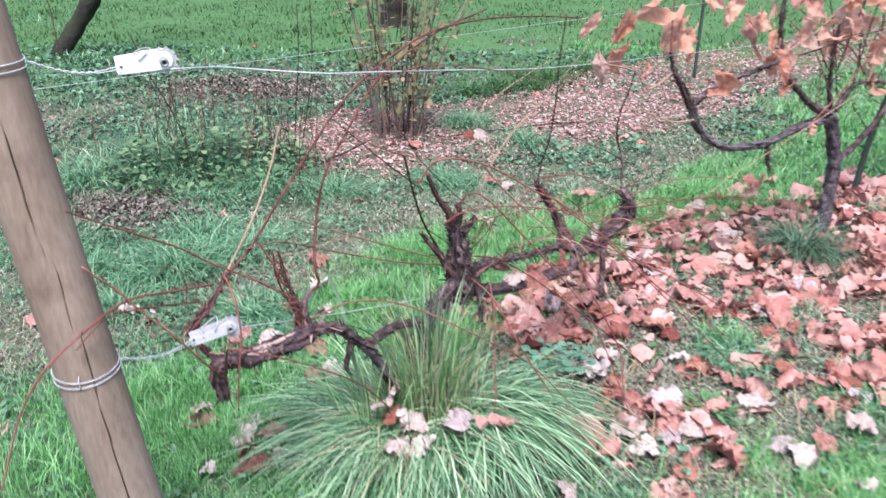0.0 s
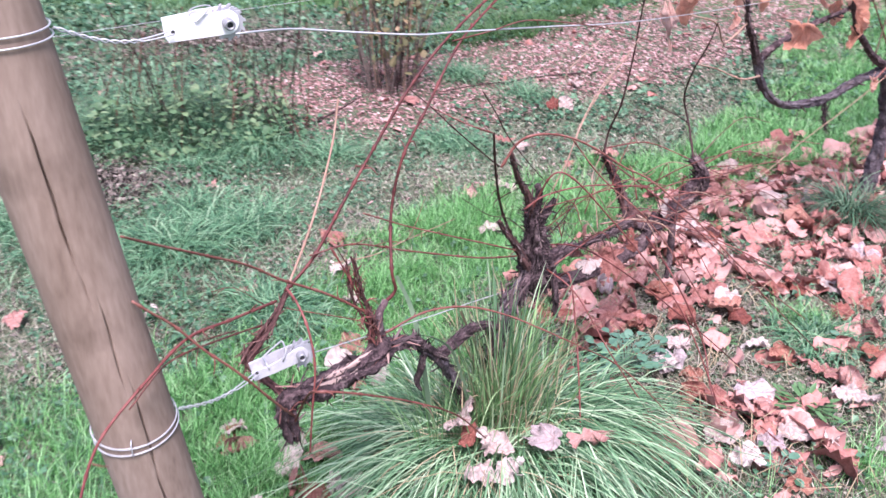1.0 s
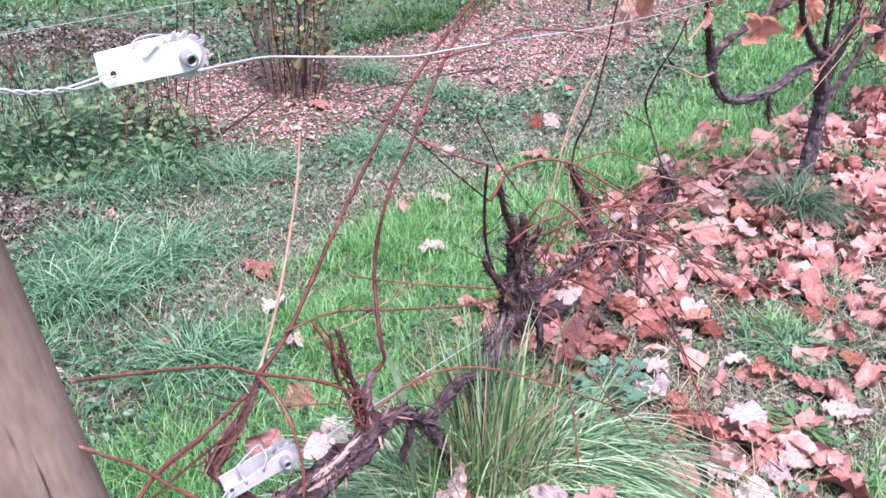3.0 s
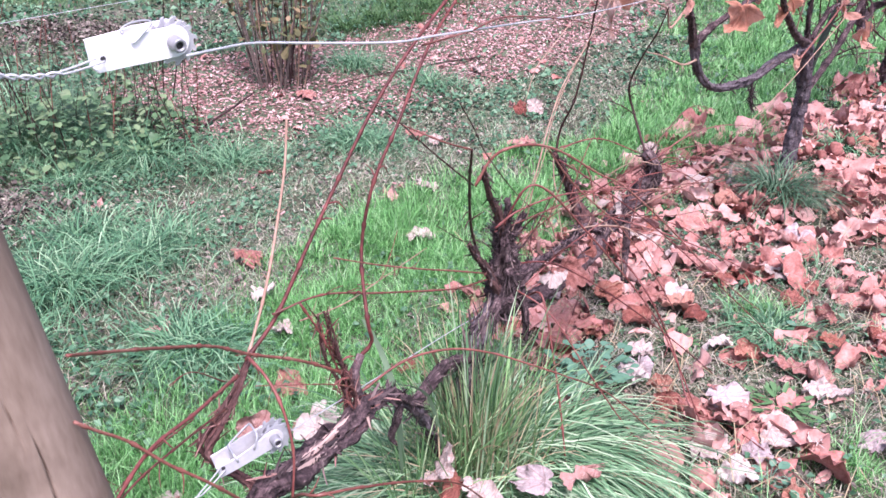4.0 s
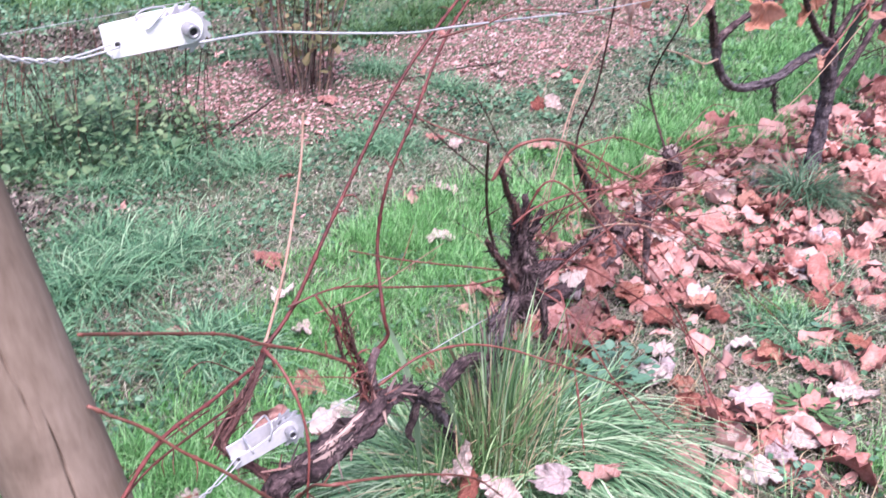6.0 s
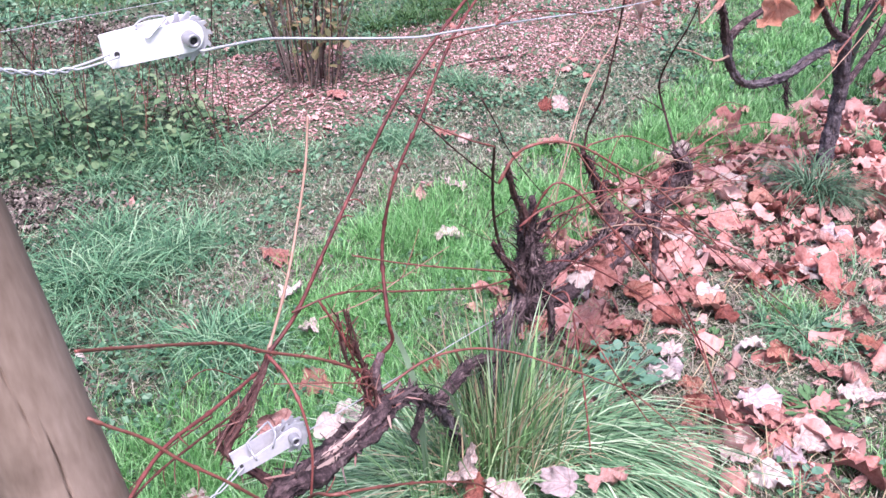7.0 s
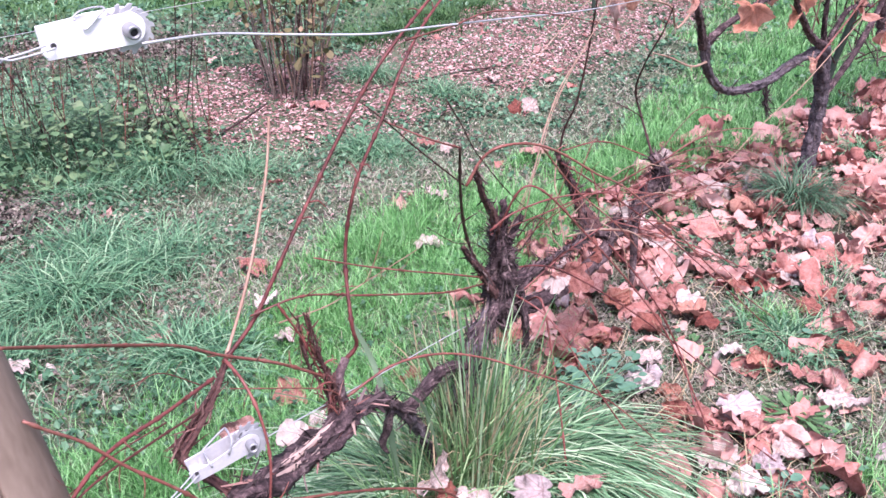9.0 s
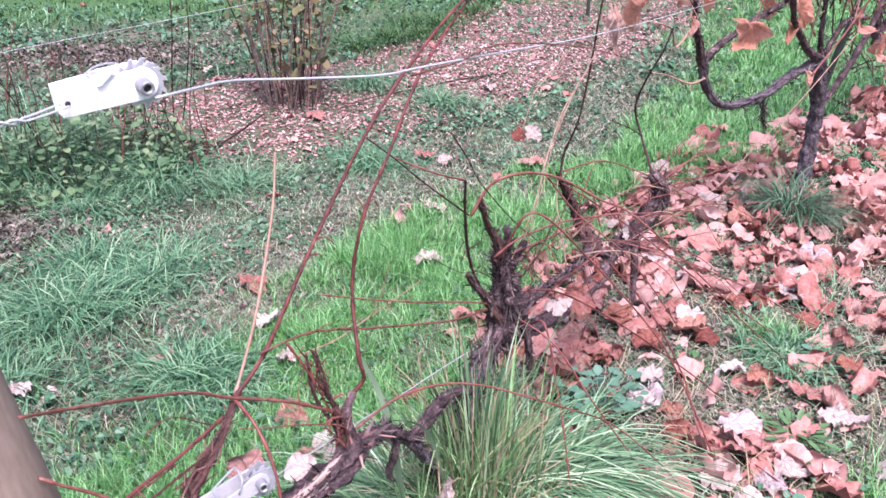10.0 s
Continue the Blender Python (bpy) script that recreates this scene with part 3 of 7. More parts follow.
ob = blades("fine_grass", x, y, rng.uniform(0.02, 0.098, len(x)) * tall, rng.uniform(0.0012, 0.0028, len(x)) * np.maximum(1, d / 2.2), rng.uniform(0.2, 1.1, len(x)), M_GRASS, segs=2)
tagged(ob, "fresh bright green fine grass growing in soft clumps", "grass", kind="stuff")
x, y = scatter(230000, (0.9, 4.4, 2.8, 6.8), lambda x, y: bright_at(x, y) * (sn(x, y)[1] > 1.2) * (1 - 0.95 * mulch_at(x, y)) * np.clip(4.2 / np.hypot(x, y), 0.3, 1) * clumps(x, y))
ob = blades("fine_grass", x, y, rng.uniform(0.03, 0.095, len(x)) * (0.8 + 0.3 * patch(x, y, 5, 1.0)), rng.uniform(0.0026, 0.0054, len(x)), rng.uniform(0.2, 1.1, len(x)), M_GRASS, segs=2)
tagged(ob, "vivid green grass in patches behind the second vine", "grass", kind="stuff")
x, y = scatter(150000, (-6.5, 6.5, 5.0, 12.0), lambda x, y: bright_at(x, y) * grass_density(x, y) * np.clip(4.0 / y, 0.2, 1))
ob = blades("lawn_grass", x, y, rng.uniform(0.02, 0.07, len(x)) * (0.8 + 0.4 * patch(x, y, 3.0, 1.0)), rng.uniform(0.005, 0.013, len(x)), rng.uniform(0.4, 1.2, len(x)), M_LAWN)
tagged(ob, "even green lawn grass behind the rows", "grass", kind="stuff")
# duller meadow grass, kept short on the worn strip
x, y = scatter(900000, (-3.2, 4.2, 0.9, 6.5), lambda x, y: (1 - 0.8 * bright_at(x, y)) * grass_density(x, y) * fade(x, y) * (1 - 0.55 * band(sn(x, y)[1], 3.0, 5.4, 0.2)) * np.clip(0.55 + 0.6 * patch(x, y, 4, 2.2), 0.15, 1) * np.clip(0.65 + 0.9 * patch(x, y, 13, 1.1), 0.12, 1))
d = np.hypot(x, y)
low = (1 - 0.62 * mossy_at(x, y)) * (0.85 + 0.35 * patch(x, y, 6, 0.9) + 0.45 * patch(x, y, 13, 1.1))
ob = blades("meadow_grass", x, y, rng.uniform(0.015, 0.065, len(x)) * np.clip(low, 0.3, 1.5), rng.uniform(0.0013, 0.0034, len(x)) * np.maximum(1, d / 2.3), rng.uniform(0.4, 1.2, len(x)), M_MEADOW)
tagged(ob, "short dull bluish-green meadow grass and moss", "grass", kind="stuff")
# the same grass round about, behind the viewer too
x, y = scatter(170000, (-7, 8, -4.0, 9.0), lambda x, y: np.where((x > -3.4) & (x < 4.4) & (y > 0.9), 0.0, 1.0) * (1 - bright_at(x, y) * step(y, 5.5, 6.0)) * np.clip(0.6 + 0.6 * patch(x, y, 4, 2.2), 0.2, 1))
ob = blades("meadow_grass", x, y, rng.uniform(0.03, 0.09, len(x)), rng.uniform(0.008, 0.016, len(x)), rng.uniform(0.4, 1.1, len(x)), M_MEADOW, segs=1)
tagged(ob, "rough green meadow grass round the vine rows", "grass", kind="stuff")
# mossy turf on the thin ground
x, y = scatter(900000, (-2.6, 3.2, 1.5, 5.5), lambda x, y: fade(x, y) * (1 - 0.95 * mulch_at(x, y)) * (1 - 0.9 * step(sn(x, y)[1], 2.85, 3.15)) * np.clip(bare_at(x, y) * (0.45 + 0.7 * patch(x, y, 9, 0.7)) + 0.75 * mossy_at(x, y) * np.clip(0.4 + 0.9 * patch(x, y, 11, 2.7), 0, 1), 0, 1))
ob = blades("moss", x, y, rng.uniform(0.005, 0.022, len(x)), rng.uniform(0.0015, 0.0034, len(x)) * np.maximum(1, np.hypot(x, y) / 2.4), rng.uniform(0.3, 1.2, len(x)), M_MOSS)
tagged(ob, "low grey-green moss and short turf on thin soil", "moss", kind="stuff")
x, y = scatter(130000, (-2.0, 3.2, 1.8, 5.0), lambda x, y: fade(x, y) * np.clip(mossy_at(x, y) * np.clip(0.55 + 0.8 * patch(x, y, 8, 3.3), 0.1, 1) + 0.5 * bare_at(x, y) * (1 - step(sn(x, y)[1], 2.85, 3.2)), 0, 1))
ob = specks("turf_crumbs", x, y, rng.uniform(0.004, 0.013, len(x)) * np.maximum(1, np.hypot(x, y) / 2.6), rng.uniform(0.001, 0.014, len(x)), M_THATCH, 0.5, ratio=0.5)
tagged(ob, "pale grey crumbs of dead grass in worn mossy turf", "debris", kind="stuff")
# dry blades lying about
x, y = scatter(170000, (-3, 4.5, 0.9, 6.0), lambda x, y: fade(x, y) * (0.15 + 0.8 * bare_at(x, y) * (1 - 0.75 * step(sn(x, y)[1], 2.7, 3.1)) + 0.95 * zone_at(x, y) + 0.35 * band(sn(x, y)[1], 0.3, 1.2, 0.3) * step(sn(x, y)[0], 1.1, 1.6)) * (1 - 0.8 * mulch_at(x, y)))
ob = blades("dry_grass", x, y, rng.uniform(0.03, 0.10, len(x)), rng.uniform(0.0012, 0.0026, len(x)), rng.uniform(1.15, 1.33, len(x)), M_THATCH, droop=0.75)
tagged(ob, "grey-beige dry grass blades matted on the ground", "dry grass", kind="stuff")
x, y = scatter(4500, (0.1, 2.2, 1.2, 2.9), lambda x, y: fade(x, y) * (0.06 + 0.6 * zone_at(x, y) * step(patch(x, y, 5, 2.0), -0.2, 0.5)))
ob = blades("straw", x, y, rng.uniform(0.04, 0.14, len(x)), rng.uniform(0.0014, 0.0030, len(x)), rng.uniform(1.15, 1.33, len(x)), M_STRAW, droop=0.7, z0=ground_z(x, y) + rng.uniform(0.002, 0.02, len(x)))
tagged(ob, "loose pale straw stalks lying in the leaf litter", "straw", kind="stuff")


x, y = scatter(200000, (-3.0, 3.6, 1.1, 6.5), lambda x, y: fade(x, y) * np.clip(0.25 * band(sn(x, y)[1], 0.3, 1.6, 0.3) * step(sn(x, y)[0], 1.1, 1.6) + zone_at(x, y) + 0.7 * bare_at(x, y), 0, 1))
ob = specks("leaf_crumbs", x, y, rng.uniform(0.004, 0.020, len(x)), rng.uniform(0.002, 0.018, len(x)), M_DEBRIS, 0.5, ratio=0.6)
tagged(ob, "brown crumbs of broken leaves and soil among grass", "debris", kind="stuff")
x, y = scatter(260000, (-3.5, 5, 1.0, 6.5), lambda x, y: fade(x, y) * (1 - 0.75 * bright_at(x, y)) * (1 - 0.93 * mulch_at(x, y)) * (1 - 0.8 * bare_at(x, y)) * (1 - 0.85 * zone_at(x, y)) * np.clip(0.6 - 0.7 * patch(x, y, 4, 2.2), 0.1, 1))
ob = specks("ground_weeds", x, y, rng.uniform(0.009, 0.024, len(x)) * np.maximum(1, np.hypot(x, y) / 2.8), rng.uniform(0.004, 0.035, len(x)), M_CLOVER, 0.45, ratio=0.8)
tagged(ob, "low carpet of small round bluish-green weed leaves", "weeds", kind="stuff")
x, y = scatter(200000, (-2, 6, 2.4, 9.0), lambda x, y: (mulch_at(x, y) * np.clip(0.75 + 0.7 * patch(x, y, 3.2, 4.4), 0.25, 1) * (0.7 + 0.3 * step(sn(x, y)[0], 2.3, 3.0)) + 0.05 * bare_at(x, y)) * np.clip((4.0 / y) ** 1.2, 0.2, 1))
ob = specks("wood_chips", x, y, rng.uniform(0.005, 0.019, len(x)), rng.uniform(0.002, 0.016, len(x)), M_CHIP, 0.4, 0.004, 0.45)
tagged(ob, "reddish-brown wood chip mulch in a strip between rows", "mulch", kind="stuff")

# ---------------------------------------------------------------- end post
POST_R, POST_AT, POST_LEAN = 0.049, Vector((-0.491, 1.109, 0.5)), Vector((-0.131, 0.009, 1.0))


def post_axis(z):
    return POST_AT + POST_LEAN * (z - 0.5)


post = thing("wooden_post", post_axis(0.0), "weathered round grey-brown wooden end post with a drying crack", "post")
bm = bmesh.new()


CRACKS = ((0.895, 1.06, -0.02, 0.06, 0.016), (0.842, 0.885, 0.0, 0.06, 0.010), (0.730, 0.842, 0.10, 0.22, 0.010), (0.590, 0.725, 0.14, 0.28, 0.014), (0.02, 0.600, -0.02, 0.14, 0.016))


def split(r, a, run):
    """Staggered drying cracks run down the post; knots and lathe marks besides."""
    q = r * (1 + 0.012 * noise.noise(Vector((math.cos(a) * 1.5, math.sin(a) * 1.5, run * 2))) + 0.004 * noise.noise(Vector((math.cos(a) * 9, math.sin(a) * 9, run * 3))))
    for lo, hi, a0, a1, deep in CRACKS:
        if lo < run < hi:
            w = a0 + (a1 - a0) * (run - lo) / (hi - lo) + 0.05 * noise.noise(Vector((run * 23, lo, 3)))
            d = abs((a - CRACK0 - w + math.pi) % (2 * math.pi) - math.pi)
            q -= deep * max(0.0, 1 - d / 0.024) * min(1.0, min(run - lo, hi - run) * 30)
    return q


# the angle at which the post's frame faces the viewer
up0 = POST_LEAN.normalized().orthogonal().normalized()
side0 = POST_LEAN.normalized().cross(up0)
to_eye = (Vector((-0.138, 0.268, 0.6)) - post_axis(0.6)).normalized()
CRACK0 = math.atan2(to_eye.dot(side0), to_eye.dot(up0)) % (2 * math.pi)
tube(bm, [post_axis(z) for z in (-0.15, 0.2, 0.5, 0.8, 1.1, 1.4)], [POST_R * k for k in (1.03, 1.02, 1.0, 1.0, 0.99, 0.97)], 520, 0.018, origin=post_axis(0.0), shape=split)
part("shaft", bm, M_POST, post)


def wire_ring(name, z, parent, tilt):
    """Two turns of galvanised wire round the post."""
    for k in range(2):
        bm = bmesh.new()
        c = post_axis(z - 0.011 * k)
        pts = [c + Vector((math.cos(a) * (POST_R + 0.0025), math.sin(a) * (POST_R + 0.0025), tilt * math.sin(a + 0.6 * k) * POST_R)) for a in np.linspace(0.4, 0.4 + 2 * math.pi, 26)]
        tube(bm, pts, [0.0010] * len(pts), 6, 0.008, origin=parent.location)
        part(name, bm, M_WIRE, parent)


def staple(parent, z, turn):
    bm = bmesh.new()
    c = post_axis(z) + Vector((math.cos(turn), math.sin(turn), 0)) * (POST_R + 0.001)
    o = Vector((math.cos(turn), math.sin(turn), 0))
    tube(bm, [c + Vector((0, 0, 0.013)) - o * 0.004, c + Vector((0, 0, 0.011)) + o * 0.004, c + o * 0.005, c + Vector((0, 0, -0.007)) + o * 0.004, c + Vector((0, 0, -0.009)) - o * 0.004], [0.0009] * 5, 6, 0.003, origin=parent.location)
    part("staple", bm, M_WIRE, parent)


staple(post, 0.492, math.radians(-78))
staple(post, 0.980, math.radians(-75))


def twisted(bm, a, b, origin, turns, r=0.0017):
    """Two strands wound round one another from a to b."""
    a, b = Vector(a), Vector(b)
    t = (b - a).normalized()
    u = t.orthogonal().normalized()
    v = t.cross(u)
    for k in range(2):
        pts = []
        for i in range(turns * 8 + 1):
            f = i / (turns * 8)
            ang = min(f, 0.7) * turns * 2 * math.pi + math.pi * k
            open_up = r * (1 + 0.8 * max(0, f - 0.7) / 0.3)
            sag = Vector((0, 0, -0.013 * math.sin(f * math.pi)))
            pts.append(a.lerp(b, f) + (u * math.cos(ang) + v * math.sin(ang)) * open_up + sag)
        tube(bm, pts, [0.0010] * len(pts), 6, 0.01, origin=origin)


def wire(label, ring_z, tilt, hole, run, gauge):
    w = thing("trellis_wire", run[0], label, "wire", "trellis wires of the row")
    wire_ring("post_loop", ring_z, w, tilt)
    at = post_axis(ring_z - 0.006) + Vector((0.046, 0.026, 0))
    bm = bmesh.new()
    twisted(bm, at, hole, w.location, 6)
    part("twisted_tail", bm, M_WIRE, w)
    bm = bmesh.new()
    tube(bm, run, [gauge * (1.0 if p[0] < 0.2 else 0.65 if p[0] < 0.4 else 0.4) for p in run], 6, 0.02, origin=w.location)
    part("strand", bm, M_WIRE, w)
    return w


T1_HOLE, T1_HUB = Vector((-0.414, 1.233, 0.952)), Vector((-0.358, 1.262, 0.957))
T2_HOLE, T2_HUB = Vector((-0.367, 1.260, 0.459)), Vector((-0.307, 1.285, 0.473))
wire("loose galvanised upper wire wound round the post", 0.984, 0.03, T1_HOLE, [(-0.350, 1.262, 0.944), (-0.318, 1.312, 0.937), (-0.289, 1.368, 0.926), (-0.225, 1.405, 0.914), (-0.134, 1.448, 0.901), (-0.075, 1.510, 0.891), (0.075, 1.668, 0.864), (0.283, 1.889, 0.826), (0.60, 2.18, 0.80), (1.2, 2.70, 0.77), (2.2, 3.56, 0.74), (3.6, 4.77, 0.72)], 0.0013)
wire("tight galvanised lower wire passing through the vine", 0.500, 0.12, T2_HOLE, [(-0.300, 1.292, 0.468), (-0.133, 1.519, 0.384), (0.019, 1.702, 0.327), (0.215, 1.905, 0.268), (0.325, 1.995, 0.255), (0.44, 2.11, 0.262)], 0.0009)


def prism(bm, outline, y0, y1):
    """A flat plate: an outline in x, z, between y0 and y1."""
    a = [bm.verts.new((x, y0, z)) for x, z in outline]
    b = [bm.verts.new((x, y1, z)) for x, z in outline]
    bm.faces.new(a)
    bm.faces.new(b[::-1])
    for k in range(len(a)):
        j = (k + 1) % len(a)
        bm.faces.new((a[j], a[k], b[k], b[j]))


def disc(bm, x, z, r, y0, y1, sides=20):
    prism(bm, [(x + r * math.cos(2 * math.pi * k / sides), z + r * math.sin(2 * math.pi * k / sides)) for k in range(sides)], y0, y1)


def tensioner(hole, hub, roll, label, cut=False):
    """A ratchet wire strainer: two side plates, a toothed wheel on a hollow hub, and a wire pawl."""
    x = (hub - hole).normalized()
    z = (Vector((0, 0, 1)) - x * x.z).normalized()
    y = z.cross(x)
    m = Matrix((x, y, z)).transposed().to_4x4()
    m.translation = hole
    t = thing("wire_tensioner", (0, 0, 0), label, "wire tensioner", "wire tensioners at the post")
    t.matrix_basis = m @ pose(0, 0, 0, roll, 0, 0)
    L = (hub - hole).length
    edge = [(-0.0062, -0.0118), (0.02, -0.0121)] + [(L + 0.0145 * math.cos(a), 0.0145 * math.sin(a)) for a in np.linspace(-1.45, 1.25, 12)] + [(0.035, 0.0142), (0.022, 0.0125), (-0.0062, 0.0118)]
    if cut:
        edge = [(px, pz * 0.8) for px, pz in edge]
    low = [(-0.0075, -0.0110), (0.02, -0.0112)] + [(L + 0.0115 * math.cos(a), 0.0115 * math.sin(a)) for a in np.linspace(-1.3, 1.5, 12)] + [(L - 0.008, 0.0108), (0.038, 0.0050), (0.020, 0.0020), (-0.0075, 0.0045)]
    for k, (y0, y1) in enumerate(((0.0, 0.0022), (0.0205, 0.0227))):
        bm = bmesh.new()
        prism(bm, low if cut and k == 0 else edge, y0, y1)
        bmesh.ops.bevel(bm, geom=bm.edges[:], offset=0.0006, segments=1, affect="EDGES")
        # the lower tensioner faces away from the light; its shade is in the colour
        plate = part("side_plate", bm, M_ZINC_GREY if cut else M_ZINC_WHITE, t, smooth=False)
    bm = bmesh.new()
    drop = 0.0032 if cut else 0.0
    prism(bm, [(-0.0062, -0.0118 + drop), (0.012 if cut else 0.036, -0.0121 + drop), (0.012 if cut else 0.036, -0.0100 + drop), (-0.0062, -0.0097 + drop)], 0.0022, 0.0205)
    part("web", bm, M_ZINC_WHITE, t, smooth=False)
    # no hole is cut: a dark disc on the plate gives its shade
    bm = bmesh.new()
    disc(bm, 0.0, 0.0, 0.0024, -0.0006, 0.0002, 14)
    part("wire_hole", bm, M_HOLE_SHADE, t, smooth=False)
    for y0 in (0.0040, 0.0165):
        bm = bmesh.new()
        teeth = []
        for k in range(11):
            a = 2 * math.pi * k / 11
            teeth += [(L + 0.003 + q * math.cos(a + w), q * math.sin(a + w) - 0.003) for q, w in ((0.0166, 0.0), (0.0206, -0.04), (0.0202, 0.12), (0.0169, 0.28))]
        prism(bm, teeth, y0, y0 + 0.0022)
        # teeth greyer than the upper plates, their shade put into the colour
        part("ratchet_wheel", bm, M_ZINC if cut else M_ZINC_GREY, t, smooth=False)
    bm = bmesh.new()
    disc(bm, L, 0.0, 0.0095, 0.0064, 0.0163, 22)
    part("drum", bm, M_BORE_STEEL, t)
    bm = bmesh.new()
    ring = 22
    prof = [(0.0036, -0.008), (0.0036, -0.0135), (0.0060, -0.0135), (0.0064, -0.012), (0.0066, 0.0), (0.0066, 0.024)]
    rows = [[bm.verts.new((L + r * math.cos(2 * math.pi * k / ring), yy, r * math.sin(2 * math.pi * k / ring))) for k in range(ring)] for r, yy in prof]
    for a, b in zip(rows, rows[1:]):
        for k in range(ring):
            bm.faces.new((a[k], a[(k + 1) % ring], b[(k + 1) % ring], b[k]))
    hub_ob = part("hub", bm, M_HUB, t)
    # dark disc just inside the hub's mouth, coloured as the bore's shade
    bm = bmesh.new()
    disc(bm, L, 0.0, 0.0037, -0.0105, -0.0095, 16)
    part("bore", bm, M_HOLE_SHADE, hub_ob)
    bm = bmesh.new()
    if not cut:
        tube(bm, [(0.026, -0.0012, 0.0085), (0.029, -0.0016, 0.0082), (0.036, -0.0014, 0.0130), (0.043, -0.0008, 0.0180), (0.047, 0.001, 0.0200), (0.047, 0.006, 0.0212), (0.040, 0.014, 0.0200), (0.031, 0.0185, 0.0175), (0.025, 0.018, 0.0140), (0.024, 0.012, 0.0130)], [0.0009] * 10, 6, 0.004)
    if cut:
        tube(bm, [(0.018, -0.0010, -0.002), (0.017, 0.0, 0.004), (0.017, 0.004, 0.0075), (0.017, 0.019, 0.0095), (0.020, 0.0225, 0.011), (0.046, 0.0225, 0.021), (0.050, 0.019, 0.0215), (0.050, 0.004, 0.0190), (0.0490, -0.0010, 0.015), (0.040, -0.0012, 0.002)], [0.0013] * 10, 6, 0.004)
    part("pawl", bm, M_ZINC, t)
    return t


tensioner(T1_HOLE, T1_HUB, 4, "bright galvanised ratchet wire tensioner on the upper wire")
tensioner(T2_HOLE, T2_HUB, -10, "bright galvanised ratchet wire tensioner on the lower wire", True)


# ---------------------------------------------------------------- vines
BULK = 0.74


def limb(parent, name, pts, radii, mat=None, lump=0.28, sides=14, label="", seed=0.0):
    bm = bmesh.new()
    tube(bm, pts, [q * BULK for q in radii], sides + 14, 0.0045, lump, seed, parent.location)
    return part(name, bm, mat or M_BARK, parent, label)


def shreds(parent, owner, pts, radii, count, seed, length=(0.012, 0.035), mat=None, lift=0.75, wide=1.0):
    """Loose strips of old bark that stand off a limb."""
    r = random.Random(seed)
    line, rad = spline(pts, [q * BULK for q in radii], 0.01)
    fr = frames(line)
    bm = bmesh.new()
    o = parent.location
    for _ in range(count * 3):
        i = r.randrange(1, len(line) - 1)
        t, u, v = fr[i]
        a = r.uniform(0, 2 * math.pi)
        d = u * math.cos(a) + v * math.sin(a)
        s = t.cross(d)
        w = r.uniform(0.0012, 0.0034) * wide
        ln = r.uniform(*length)
        rise = r.uniform(0.0, lift) ** 1.5
        way = (t * r.choice((-1, 1)) + s * r.gauss(0, 0.5)).normalized()
        p = line[i] + d * rad[i] * 0.95 - o
        rows = []
        for k in range(4):
            f = k / 3
            c = p + way * ln * f + d * (rise * ln * f * f)
            rows.append((bm.verts.new(c - s * w * (1 - 0.7 * f)), bm.verts.new(c + s * w * (1 - 0.7 * f) + d * 0.0008)))
        for (a0, a1), (b0, b1) in zip(rows, rows[1:]):
            bm.faces.new((a0, a1, b1, b0))
    return tagged(part("loose_bark", bm, mat or M_SHRED, owner), kind="stuff")


def stubs(parent, owner, pts, radii, count, seed, length=(0.008, 0.035), wide=1.0):
    """Short dead twigs and pruning stubs that bristle from an old head."""
    r = random.Random(seed)
    line, rad = spline(pts, [q * BULK for q in radii], 0.01)
    fr = frames(line)
    bm = bmesh.new()
    for _ in range(count):
        i = r.randrange(1, len(line) - 1)
        t, u, v = fr[i]
        a = r.uniform(0, 2 * math.pi)
        d = (u * math.cos(a) + v * math.sin(a) + t * r.uniform(-0.3, 0.9) + Vector((0, 0, 0.35))).normalized()
        ln, w = r.uniform(*length), r.uniform(0.0012, 0.0035) * wide
        p = line[i] + d * rad[i] * 0.6
        tube(bm, [p, p + d * ln * 0.6, p + d * ln + Vector((r.uniform(-0.4, 0.4), r.uniform(-0.4, 0.4), r.uniform(-0.2, 0.4))) * ln * 0.5], [w, w * 0.85, w * 0.6], 5, 0.01, 0.15, seed, parent.location)
    return tagged(part("dead_twig", bm, M_BARK, owner), kind="stuff")


def cane(parent, pts, r0=0.0028, r1=0.0017, mat=None, name="cane", label="", knots=0.062, twigs=0, seed=0):
    """A one-year shoot with swollen knots, and short side stubs."""
    bm = bmesh.new()
    radii = [0.66 * (r0 + (r1 - r0) * k / (len(pts) - 1)) for k in range(len(pts))]
    r = random.Random(seed)

    def knotty(q, a, run):
        f = ((run + 0.02) % knots) - knots / 2
        return q * (1 + 0.65 * math.exp(-(f / 0.0028) ** 2))

    line, rad = tube(bm, pts, radii, 7, 0.006, 0.05, seed * 1.7, parent.location, knotty)
    fr = frames(line)
    for _ in range(twigs):
        i = r.randrange(2, len(line) - 2)
        t, u, v = fr[i]
        a = r.uniform(0, 6.28)
        d = (u * math.cos(a) + v * math.sin(a) + t * 0.5).normalized()
        ln = r.uniform(0.008, 0.03)
        tube(bm, [line[i], line[i] + d * ln * 0.5 + t * 0.003, line[i] + d * ln + Vector((0, 0, r.uniform(-0.01, 0.006)))], [rad[i] * 0.6, rad[i] * 0.45, rad[i] * 0.25], 5, 0.008, origin=parent.location)
    return part(name, bm, mat or M_CANE, parent, label)


